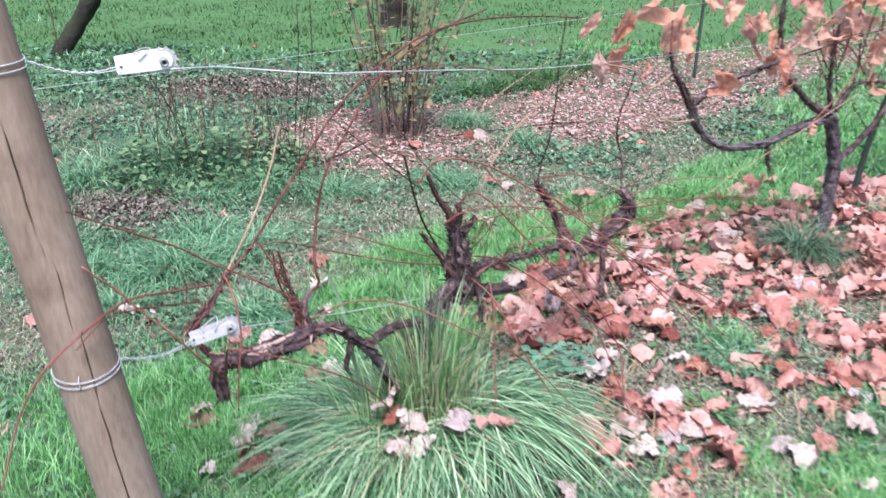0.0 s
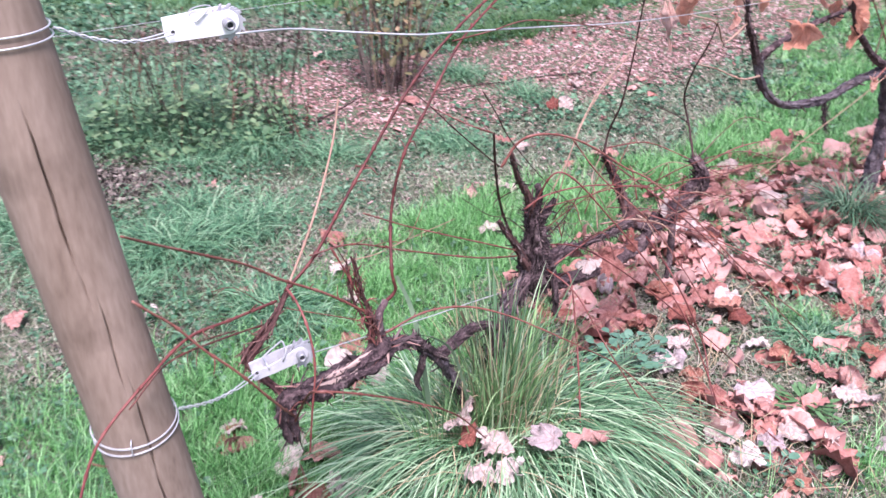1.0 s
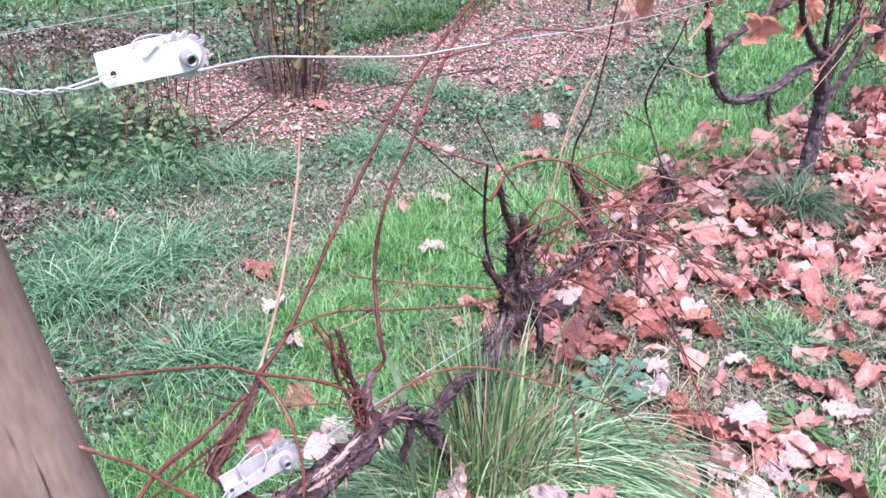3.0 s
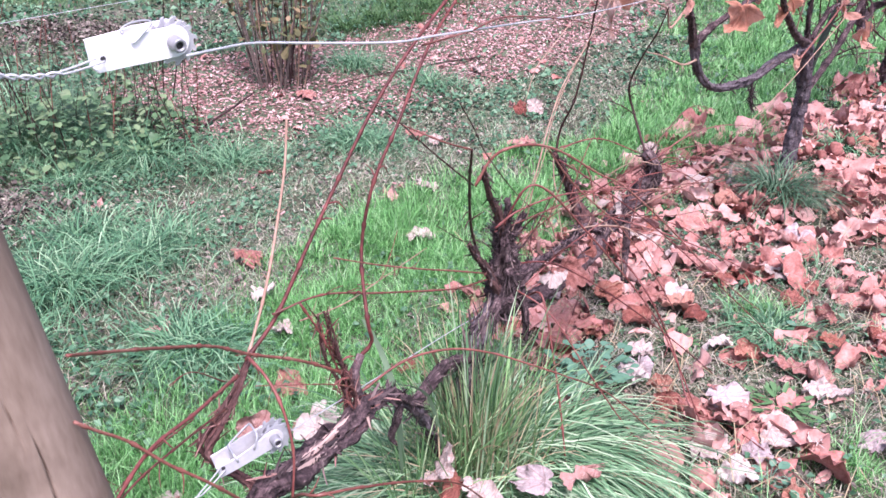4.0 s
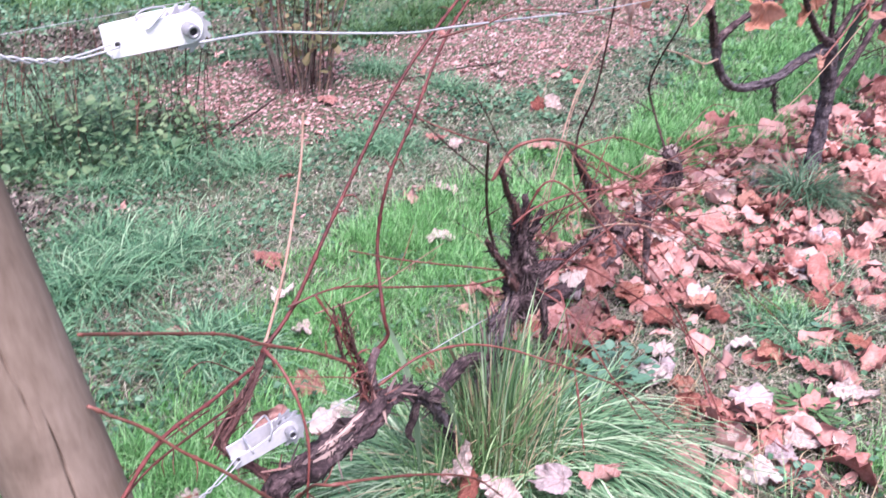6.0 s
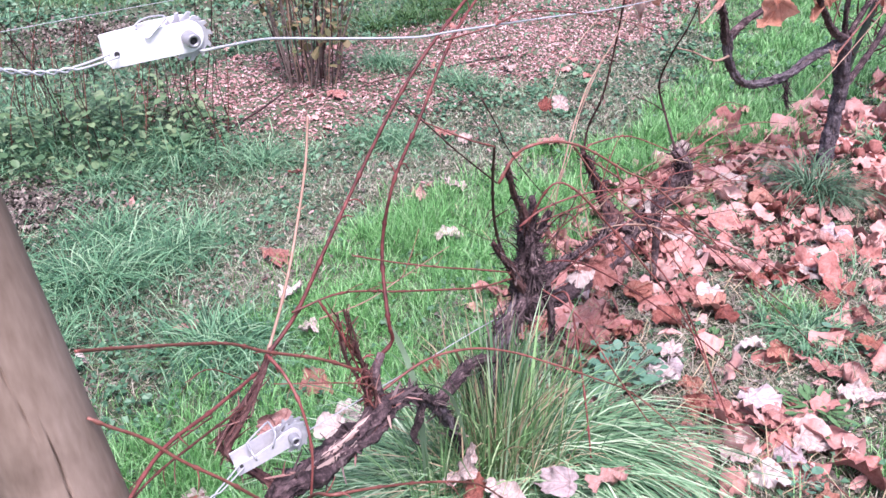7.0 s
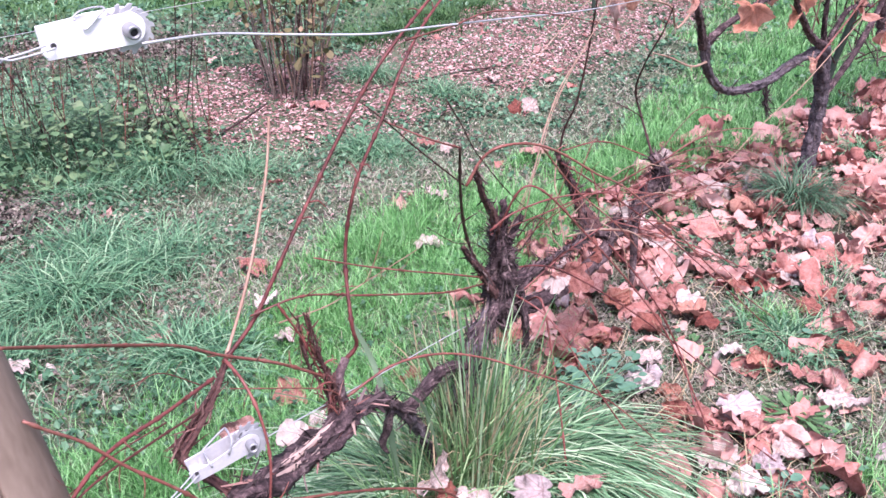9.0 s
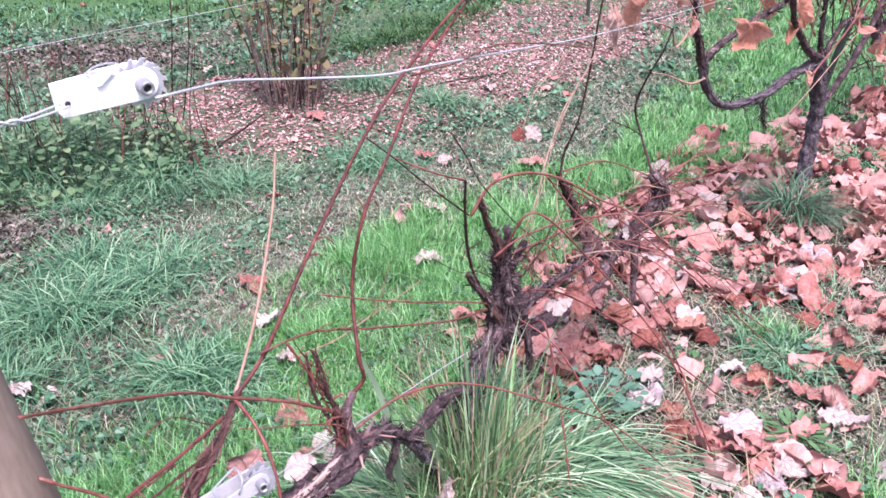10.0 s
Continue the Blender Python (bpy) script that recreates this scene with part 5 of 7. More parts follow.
cane(vine, [(-0.032, 1.561, 0.786), (-0.006, 1.583, 0.741), (0.021, 1.607, 0.689), (0.09, 1.68, 0.59), (0.16, 1.74, 0.51)], 0.0016, 0.00096, M_CANE_DARK, twigs=4, seed=503)
cane(vine, [(1.374, 2.707, 0.596), (1.071, 2.446, 0.506), (0.884, 2.312, 0.440), (0.711, 2.202, 0.363), (0.457, 2.060, 0.330)], 0.0020, 0.00120, M_CANE_PALE, twigs=4, seed=504)
cane(vine, [(0.412, 2.10, 0.28), (0.429, 1.867, 0.276), (0.509, 1.829, 0.125), (0.516, 1.730, 0.045), (0.575, 1.690, 0.03), (0.62, 1.585, 0.03), (0.665, 1.465, 0.02)], 0.0030, 0.0016, M_CANE_RED, twigs=4, seed=505)
cane(vine, [(0.45, 2.09, 0.29), (0.560, 2.111, 0.255), (0.742, 2.189, 0.144), (0.874, 2.224, 0.020)], 0.0018, 0.00108, M_CANE, twigs=4, seed=506)
cane(vine, [(0.146, 1.700, 0.655), (0.217, 1.736, 0.564), (0.325, 1.777, 0.459), (0.418, 1.804, 0.340), (0.50, 1.84, 0.22)], 0.0022, 0.0014, M_CANE, twigs=4, seed=507)
cane(vine, [(0.397, 2.115, 0.275), (0.516, 2.179, 0.269), (0.650, 2.215, 0.241), (0.746, 2.233, 0.240)], 0.0018, 0.00108, M_CANE_DARK, twigs=4, seed=508)
cane(vine, [(0.070, 1.715, 0.500), (0.182, 1.772, 0.506), (0.280, 1.843, 0.500), (0.366, 1.918, 0.471)], 0.0022, 0.00132, M_CANE_RED, twigs=4, seed=509)
cane(vine, [(-0.265, 1.374, 0.604), (-0.240, 1.381, 0.546), (-0.214, 1.404, 0.454), (-0.205, 1.41, 0.42)], 0.0024, 0.00144, M_CANE_RED, twigs=4, seed=510)
cane(vine, [(-0.190, 1.425, 0.40), (-0.215, 1.390, 0.460), (-0.323, 1.297, 0.545)], 0.0016, 0.00096, M_CANE, twigs=4, seed=511)
cane(vine, [(-0.185, 1.480, 0.560), (-0.156, 1.493, 0.554), (-0.138, 1.509, 0.580), (-0.124, 1.521, 0.617)], 0.0010, 0.00060, M_CANE, twigs=4, seed=512)
cane(vine, [(0.53, 2.13, 0.44), (0.60, 2.17, 0.50), (0.66, 2.20, 0.53), (0.75, 2.25, 0.50)], 0.0018, 0.00108, M_CANE, twigs=4, seed=513)
cane(vine, [(0.55, 2.14, 0.40), (0.62, 2.16, 0.42), (0.72, 2.22, 0.39), (0.84, 2.30, 0.33)], 0.0016, 0.00096, M_CANE_RED, twigs=4, seed=514)
cane(vine, [(0.47, 2.11, 0.30), (0.43, 2.06, 0.38), (0.40, 2.03, 0.44), (0.33, 1.97, 0.50)], 0.0018, 0.00108, M_CANE_DARK, twigs=4, seed=515)
cane(vine, [(0.080, 1.73, 0.45), (0.03, 1.65, 0.52), (-0.01, 1.60, 0.55), (-0.06, 1.56, 0.60)], 0.0014, 0.00084, M_CANE_DARK, twigs=4, seed=516)
cane(vine, [(0.095, 1.75, 0.40), (0.16, 1.78, 0.46), (0.20, 1.80, 0.53)], 0.0024, 0.00144, M_CANE_DARK, twigs=4, seed=517)
cane(vine, [(-0.395, 1.286, 0.515), (-0.425, 1.17, 0.57), (-0.44, 1.09, 0.60)], 0.0014, 0.00084, M_CANE, twigs=4, seed=518)
cane(vine, [(-0.36, 1.33, 0.53), (-0.385, 1.26, 0.60), (-0.40, 1.20, 0.63)], 0.0012, 0.00072, M_CANE_RED, twigs=4, seed=519)
for k, (pts, mat) in enumerate((
        ([(0.30, 2.08, 0.47), (0.36, 2.03, 0.44), (0.50, 1.98, 0.34), (0.66, 1.93, 0.20), (0.82, 1.90, 0.05)], M_CANE_DEEP),
        ([(0.42, 2.07, 0.33), (0.55, 2.02, 0.30), (0.72, 2.00, 0.22), (0.90, 2.02, 0.10), (1.02, 2.05, 0.03)], M_CANE_RED),
        ([(0.10, 1.74, 0.42), (0.20, 1.76, 0.40), (0.34, 1.78, 0.30), (0.50, 1.80, 0.16), (0.62, 1.84, 0.04)], M_CANE_DEEP),
        ([(0.53, 2.13, 0.42), (0.68, 2.24, 0.44), (0.86, 2.40, 0.40), (1.05, 2.56, 0.33)], M_CANE_RED),
        ([(0.12, 1.76, 0.36), (0.18, 1.70, 0.33), (0.25, 1.66, 0.22), (0.33, 1.64, 0.10), (0.40, 1.60, 0.02)], M_CANE_RED))):
    cane(vine, pts, 0.0026, 0.0015, mat, twigs=6, seed=950 + k)
for k, (at, kind, size) in enumerate((((-0.34, 1.44, 0.36), "tan", 0.032), ((-0.262, 1.40, 0.385), "pale", 0.028), ((0.235, 1.862, 0.318), "pale", 0.034), ((0.285, 1.90, 0.300), "tan", 0.040), ((0.375, 2.01, 0.290), "rust", 0.036), ((0.20, 1.86, 0.33), "tan", 0.030), ((0.47, 2.10, 0.335), "pale", 0.028))):
    ob = new("leaf", LEAVES[kind][k])
    ob.parent = vine
    ob.matrix_basis = Matrix.Translation(Vector(at) - vine.location) @ Euler((0.5 - 0.3 * k, 0.4 * k - 0.6, 1.3 * k)).to_matrix().to_4x4() @ Matrix.Scale(size, 4)
# a small red and white leaf that still clings to a cane
for k, (dx, kind, size) in enumerate(((-0.010, "rust", 0.017), (0.013, "pale", 0.018))):
    ob = new("leaf", LEAVES[kind][k])
    ob.parent = vine
    ob.matrix_basis = Matrix.Translation(Vector((0.127 + dx, 1.76, 0.702)) - vine.location) @ Euler((0.8, 0.2 * k, 0.2)).to_matrix().to_4x4() @ Matrix.Scale(size, 4)
cane(vine, [(0.145, 1.79, 0.76), (0.125, 1.765, 0.72), (0.118, 1.76, 0.705)], 0.0009, 0.0008, M_CANE_PALE, seed=540)
cane(vine, [(0.145, 1.79, 0.76), (0.23, 1.89, 0.80), (0.32, 2.00, 0.83)], 0.0012, 0.0009, M_CANE_PALE, seed=541)

# the other vines are slimmer
BULK = 0.48


def rough_limb(parent, name, pts, radii, mat=None, lump=0.28, sides=14, seed=0.0):
    """A limb with its flaking bark and dead twigs."""
    ob = limb(parent, name, pts, radii, mat, lump + 0.12, sides, seed=seed)
    shreds(parent, ob, pts, radii, 40, int(seed) + 600, (0.012, 0.04), lift=0.5, wide=0.8)
    stubs(parent, ob, pts, radii, 9, int(seed) + 640, (0.008, 0.035), 0.7)
    return ob


# the second vine: taller, with curled leaves still hanging
vine_two = thing("grape_vine", (1.42, 2.89, 0.0), "gnarled grey-barked grapevine with dry orange leaves still hanging", "grapevine", "vines of the row")
P = [(1.40, 2.87, -0.05), (1.413, 2.876, 0.05), (1.416, 2.878, 0.186), (1.408, 2.868, 0.302), (1.365, 2.832, 0.430), (1.330, 2.803, 0.500)]
rough_limb(vine_two, "trunk", P, [0.052, 0.044, 0.039, 0.038, 0.037, 0.036], M_BARK_GREY, 0.18, 18, seed=21)
P = [(1.345, 2.814, 0.485), (1.226, 2.752, 0.470), (1.110, 2.691, 0.432), (0.988, 2.626, 0.428), (0.884, 2.550, 0.462), (0.798, 2.475, 0.545), (0.770, 2.450, 0.616)]
rough_limb(vine_two, "arm", P, [0.026, 0.021, 0.019, 0.018, 0.017, 0.017, 0.020], M_BARK_GREY, 0.28, 16, seed=22)
rough_limb(vine_two, "spur", [(0.772, 2.452, 0.600), (0.730, 2.400, 0.668), (0.690, 2.35, 0.72), (0.660, 2.31, 0.79)], [0.0181, 0.0146, 0.0112, 0.0077], M_BARK, 0.35, seed=23)
rough_limb(vine_two, "spur", [(0.778, 2.452, 0.612), (0.830, 2.465, 0.650), (0.925, 2.52, 0.682), (1.030, 2.59, 0.700), (1.10, 2.63, 0.72)], [0.0163, 0.0129, 0.0112, 0.0095, 0.0069], M_BARK, 0.3, seed=24)
rough_limb(vine_two, "arm", [(1.335, 2.806, 0.495), (1.250, 2.735, 0.535), (1.179, 2.671, 0.589), (1.075, 2.575, 0.684), (1.02, 2.51, 0.812), (1.01, 2.49, 0.93), (1.03, 2.48, 1.05)], [0.0224, 0.0181, 0.0146, 0.0129, 0.0112, 0.0095, 0.0069], M_BARK, 0.25, seed=25)
rough_limb(vine_two, "arm", [(1.40, 2.865, 0.315), (1.472, 2.924, 0.330), (1.545, 2.965, 0.395), (1.625, 3.015, 0.485), (1.71, 3.08, 0.60), (1.76, 3.12, 0.74)], [0.0224, 0.0181, 0.0163, 0.0146, 0.0120, 0.0086], M_BARK, 0.25, seed=26)
rough_limb(vine_two, "spur", [(1.335, 2.806, 0.50), (1.305, 2.780, 0.585), (1.290, 2.766, 0.680), (1.292, 2.769, 0.80)], [0.0146, 0.0112, 0.0086, 0.0060], M_BARK, 0.3, seed=27)
rough_limb(vine_two, "spur", [(1.345, 2.80, 0.51), (1.399, 2.822, 0.590), (1.495, 2.891, 0.592), (1.58, 2.95, 0.575)], [0.0129, 0.0103, 0.0086, 0.0060], M_BARK, 0.3, seed=28)
rough_limb(vine_two, "spur", [(1.10, 2.685, 0.43), (1.105, 2.68, 0.37), (1.115, 2.68, 0.33)], [0.0052, 0.0043, 0.0026], M_BARK, 0.2, seed=29)
cane(vine_two, [(1.193, 2.618, 0.501), (1.303, 2.647, 0.633), (1.394, 2.659, 0.789), (1.46, 2.66, 0.92)], 0.0042, 0.0022, M_CANE, twigs=4, seed=40)
cane(vine_two, [(1.045, 2.556, 0.735), (1.148, 2.592, 0.797), (1.240, 2.619, 0.894), (1.32, 2.63, 1.00)], 0.0042, 0.0022, M_CANE_PALE, twigs=4, seed=41)
cane(vine_two, [(0.665, 2.32, 0.78), (0.66, 2.33, 0.90), (0.68, 2.36, 1.02)], 0.0042, 0.0022, M_CANE, twigs=4, seed=43)
cane(vine_two, [(0.69, 2.35, 0.73), (0.60, 2.25, 0.70), (0.54, 2.16, 0.765), (0.45, 2.08, 0.80)], 0.0042, 0.0022, M_CANE_PALE, twigs=4, seed=44)
cane(vine_two, [(1.04, 2.50, 0.88), (1.15, 2.58, 0.96), (1.30, 2.70, 1.00)], 0.0042, 0.0022, M_CANE, twigs=4, seed=46)
cane(vine_two, [(1.29, 2.77, 0.79), (1.33, 2.79, 0.92), (1.36, 2.80, 1.04)], 0.0042, 0.0022, M_CANE_PALE, twigs=4, seed=47)
cane(vine_two, [(1.50, 2.89, 0.59), (1.56, 2.92, 0.70), (1.60, 2.93, 0.85)], 0.0042, 0.0022, M_CANE_DARK, twigs=4, seed=48)
cane(vine_two, [(1.75, 3.11, 0.72), (1.72, 3.06, 0.86), (1.66, 2.99, 1.00)], 0.0042, 0.0022, M_CANE, twigs=4, seed=49)
cane(vine_two, [(0.79, 2.46, 0.56), (0.70, 2.36, 0.58), (0.60, 2.27, 0.63), (0.53, 2.20, 0.66)], 0.0042, 0.0022, M_CANE_PALE, twigs=4, seed=50)
cane(vine_two, [(1.10, 2.63, 0.715), (1.20, 2.69, 0.73), (1.33, 2.75, 0.76), (1.5, 2.85, 0.78)], 0.0042, 0.0022, M_CANE_DARK, twigs=4, seed=51)


def hang_leaf(parent, place, size, kind, seed, flat=0.0):
    """A dry leaf that hangs by its stalk."""
    r = random.Random(seed)
    ob = new("leaf", r.choice(HANGING[kind]))
    ob.parent = parent
    ob.matrix_basis = Matrix.Translation(Vector(place) - parent.location) @ Euler((radians(r.uniform(60, 120)), radians(r.uniform(-30, 30)), radians(r.uniform(-60, 60)))).to_matrix().to_4x4() @ Matrix.Rotation(math.pi + r.uniform(-0.5, 0.5), 4, "Z") @ Matrix.Diagonal((size * r.uniform(0.45, 0.8), size * 1.15, size, 1))
    return ob


DRY_A = ((0.423, 2.152, 0.882, 0.044, "orange"), (0.515, 2.231, 0.871, 0.058, "orange"), (0.470, 2.290, 0.748, 0.044, "tan"), (0.520, 2.289, 0.778, 0.050, "orange"), (0.692, 2.384, 0.834, 0.075, "orange"), (0.573, 2.109, 0.790, 0.026, "tan"), (0.735, 2.40, 0.80, 0.058, "orange"), (0.867, 2.535, 0.885, 0.068, "orange"), (0.973, 2.626, 0.80, 0.058, "tan"), (0.826, 2.345, 0.700, 0.052, "orange"))
DRY_B = ((1.066, 2.68, 0.69, 0.046, "orange"), (1.332, 2.804, 0.801, 0.065, "tan"), (1.514, 2.961, 0.683, 0.065, "orange"), (1.192, 2.74, 0.80, 0.065, "orange"), (1.25, 2.70, 0.93, 0.072, "orange"), (1.36, 2.75, 0.95, 0.065, "orange"), (1.45, 2.85, 0.90, 0.072, "orange"), (1.55, 2.93, 0.95, 0.065, "tan"), (1.62, 2.98, 0.83, 0.065, "orange"), (1.48, 2.90, 0.585, 0.052, "tan"))
DRY_C = ((1.235, 2.70, 0.470, 0.030, "orange"), (1.092, 2.612, 0.634, 0.036, "orange"), (1.70, 3.05, 0.90, 0.065, "orange"), (0.80, 2.45, 0.95, 0.065, "orange"), (0.60, 2.30, 0.92, 0.058, "orange"), (1.02, 2.55, 0.97, 0.065, "tan"))
for i, (x, y, z, s, k) in enumerate(DRY_A + DRY_B + DRY_C):
    hang_leaf(vine_two, (x, y, z), s, k, 100 + i)
rh = random.Random(8)
for i in range(56):
    px = rh.uniform(0.95, 1.95)
    hang_leaf(vine_two, (px, 1.37 + 0.8625 * (px + 0.33) + rh.uniform(-0.12, 0.08), rh.uniform(0.70, 1.12)), rh.uniform(0.034, 0.056), rh.choice(("tan", "orange", "orange")), 140 + i)

# a third vine further along the row, seen only in part
vine_three = thing("grape_vine", (2.40, 3.74, 0.0), "dense dark grapevine further along the row, leaves drying", "grapevine", "vines of the row")
rough_limb(vine_three, "trunk", [(2.46, 3.80, -0.05), (2.42, 3.76, 0.12), (2.36, 3.68, 0.28), (2.30, 3.62, 0.42)], [0.034, 0.028, 0.028, 0.036], M_BARK, 0.25, 14, seed=31)
for i, pts in enumerate(([(2.30, 3.62, 0.40), (2.18, 3.50, 0.46), (2.05, 3.40, 0.50), (1.92, 3.28, 0.60), (1.86, 3.22, 0.75)], [(2.30, 3.62, 0.40), (2.36, 3.66, 0.55), (2.32, 3.62, 0.72), (2.36, 3.62, 0.90)], [(2.30, 3.62, 0.40), (2.45, 3.75, 0.45), (2.6, 3.9, 0.55), (2.7, 4.0, 0.70)], [(2.1, 3.44, 0.48), (2.08, 3.42, 0.60), (2.12, 3.45, 0.78), (2.10, 3.42, 0.95)])):
    rough_limb(vine_three, "arm", pts, [0.03] + [0.022] * (len(pts) - 2) + [0.010], M_BARK, 0.3, 12, seed=32 + i)
rv = random.Random(5)
for i in range(18):
    a = Vector((rv.uniform(1.85, 2.6), 0, rv.uniform(0.45, 0.8)))
    a.y = 1.37 + 0.8625 * (a.x + 0.33) + rv.uniform(-0.05, 0.1)
    b = a + Vector((rv.uniform(-0.2, 0.15), rv.uniform(-0.2, 0.1), rv.uniform(0.1, 0.3)))
    cane(vine_three, [a, a.lerp(b, 0.5) + Vector((rv.uniform(-0.03, 0.03), 0, 0.04)), b, b + Vector((rv.uniform(-0.15, 0.1), rv.uniform(-0.1, 0.05), rv.uniform(-0.1, 0.12)))], 0.004, 0.002, (M_CANE_DARK, M_CANE)[i % 2], twigs=3, seed=70 + i)
for i in range(26):
    a = Vector((rv.uniform(1.75, 2.7), 0, rv.uniform(0.35, 1.0)))
    a.y = 1.37 + 0.8625 * (a.x + 0.33) + rv.uniform(-0.15, 0.1)
    hang_leaf(vine_three, a, rv.uniform(0.035, 0.055), rv.choice(("tan", "orange", "orange")), 200 + i)

# knotted old wood of the third vine, close behind the stake
rough_limb(vine_three, "arm", [(1.87, 3.28, 0.40), (1.98, 3.38, 0.46), (2.10, 3.48, 0.45), (2.25, 3.62, 0.47)], [0.022, 0.018, 0.016, 0.012], M_BARK, 0.45, 14, seed=52)
rough_limb(vine_three, "arm", [(1.87, 3.29, 0.42), (1.85, 3.27, 0.54), (1.80, 3.22, 0.70)], [0.020, 0.016, 0.010], M_BARK, 0.3, 14, seed=53)
# the tangle of bare shoots above them
rt = random.Random(61)
for i in range(70):
    parent = vine_two if i < 26 else vine_three
    px = rt.uniform(1.2, 1.9) if i < 26 else rt.uniform(1.8, 2.6)
    a = Vector((px, 1.37 + 0.8625 * (px + 0.33) + rt.uniform(-0.06, 0.08), rt.uniform(0.5, 0.75)))
    w = Vector((rt.uniform(-0.25, 0.25), rt.uniform(-0.2, 0.2), rt.uniform(0.15, 0.5)))
    cane(parent, [a, a + w * 0.4 + Vector((0, 0, 0.03)), a + w * 0.8, a + w + Vector((rt.uniform(-0.12, 0.12), rt.uniform(-0.1, 0.1), rt.uniform(-0.05, 0.1)))], rt.uniform(0.0028, 0.0046), 0.0018, rt.choice((M_CANE_DARK, M_CANE_DARK, M_CANE, M_CANE, M_CANE_PALE)), twigs=5, seed=700 + i)
for i in range(110):
    px = rt.uniform(1.65, 2.45)
    a = Vector((px, 1.37 + 0.8625 * (px + 0.33) + rt.uniform(-0.10, 0.14), rt.uniform(0.30, 0.85)))
    w = Vector((rt.uniform(-0.16, 0.16), rt.uniform(-0.12, 0.12), rt.uniform(-0.12, 0.22)))
    cane(vine_three, [a, a + w * 0.4 + Vector((rt.uniform(-0.03, 0.03), 0, 0.02)), a + w], rt.uniform(0.0026, 0.0050), 0.0020, rt.choice((M_CANE_DARK, M_CANE_DARK, M_BARK_RED, M_STEM)), "twig", twigs=6, seed=900 + i)
# fine shoots that sprawl from the first vine over the leaves
for i in range(26):
    k = rt.uniform(0.0, 1.0)
    a = Vector((0.10, 1.745, 0.42)).lerp(Vector((0.53, 2.13, 0.36)), k) + Vector((rt.gauss(0, 0.02), rt.gauss(0, 0.02), rt.uniform(-0.05, 0.06)))
    w = Vector((rt.uniform(-0.05, 0.32), rt.uniform(-0.12, 0.22), rt.uniform(-0.14, 0.16)))
    cane(vine, [a, a + w * 0.35 + Vector((0, 0, 0.03)), a + w * 0.7 + Vector((0, 0, 0.03)), a + w + Vector((0, 0, rt.uniform(-0.05, 0.0)))], rt.uniform(0.0013, 0.0026), 0.0010, rt.choice((M_CANE, M_CANE_RED, M_CANE, M_CANE_DARK, M_CANE_PALE)), twigs=6, seed=800 + i)

# stakes
for pts, r0, lab in (([(1.69, 3.29, -0.1), (1.72, 3.30, 0.25), (1.76, 3.27, 0.55), (1.78, 3.25, 0.85)], 0.012, "thin green-grey leaning stake beside the vine trunk"), ([(1.595, 5.63, -0.1), (1.595, 5.63, 0.35), (1.60, 5.63, 0.80), (1.60, 5.63, 1.10)], 0.011, "dark thin upright stake standing in the mulch")):
    st = thing("stake", pts[0], lab, "stake")
    bm = bmesh.new()
    tube(bm, pts, [r0, r0, r0 * 0.97, r0 * 0.9], 10, 0.02, 0.05, 2.0, pts[0])
    part("pole", bm, M_STAKE, st)

# ---------------------------------------------------------------- tufts and weeds
def tuft(name, at, spread, count, height, width, mat, label, lean=(0.5, 1.15), droop=(0.3, 0.85), segs=6, toward=None):
    cx, cy = at
    a = rng.uniform(0, 2 * np.pi, count)
    q = np.abs(rng.normal(0, spread, count))
    x, y = cx + q * np.cos(a), cy + q * np.sin(a)
    ob = blades(name, x, y, rng.uniform(height[0], height[1], count), rng.uniform(width[0], width[1], count), rng.uniform(lean[0], lean[1], count), mat, (a if toward is None else toward) + rng.normal(0, 1.1 if toward is None else 0.75, count), ground_z(x, y) - 0.01, segs, rng.uniform(droop[0], droop[1], count))
    return tagged(ob, label, "grass tuft", kind="stuff")


tuft("sedge_tuft", (0.00, 1.58), 0.07, 380, (0.12, 0.34), (0.0018, 0.0048), M_SEDGE, "large arching green sedge tuft round the vine trunk", (0.65, 1.2))
tuft("sedge_tuft", (0.15, 1.64), 0.07, 500, (0.17, 0.36), (0.0026, 0.0052), M_SEDGE, "sedge blades combed over and arching to the ground", (0.9, 1.25), (0.5, 0.95), toward=-0.35)
tuft("sedge_tuft", (0.07, 1.55), 0.07, 300, (0.14, 0.30), (0.0024, 0.0048), M_SEDGE, "shorter sedge blades at the tuft's front", (0.7, 1.25), (0.4, 0.9), toward=-1.0)
tuft("sedge_tuft", (-0.04, 1.56), 0.075, 620, (0.13, 0.34), (0.0018, 0.0046), M_SEDGE, "long pale-tipped sedge blades fallen outwards", (0.95, 1.28), (0.45, 0.95), toward=3.4)
tuft("sedge_tuft", (-0.08, 1.62), 0.04, 160, (0.16, 0.30), (0.0024, 0.0046), M_SEDGE, "fine sedge blades leaning against the old arm", (0.6, 1.1), (0.1, 0.6), toward=2.6)
tuft("sedge_upright", (0.06, 1.635), 0.050, 150, (0.18, 0.40), (0.0024, 0.0046), M_BLADE, "upright fresh green blades in the tuft's middle", (0.05, 0.5), (0.0, 0.2))
tuft("sedge_upright", (-0.02, 1.625), 0.03, 150, (0.14, 0.30), (0.0024, 0.0046), M_BLADE, "upright green blades that hide the trunk's foot", (0.1, 0.6), (0.0, 0.25))
tuft("sedge_upright", (0.025, 1.60), 0.055, 120, (0.22, 0.44), (0.0026, 0.0046), M_BLADE, "tall green blades standing before the vine trunk", (0.05, 0.45), (0.0, 0.2))
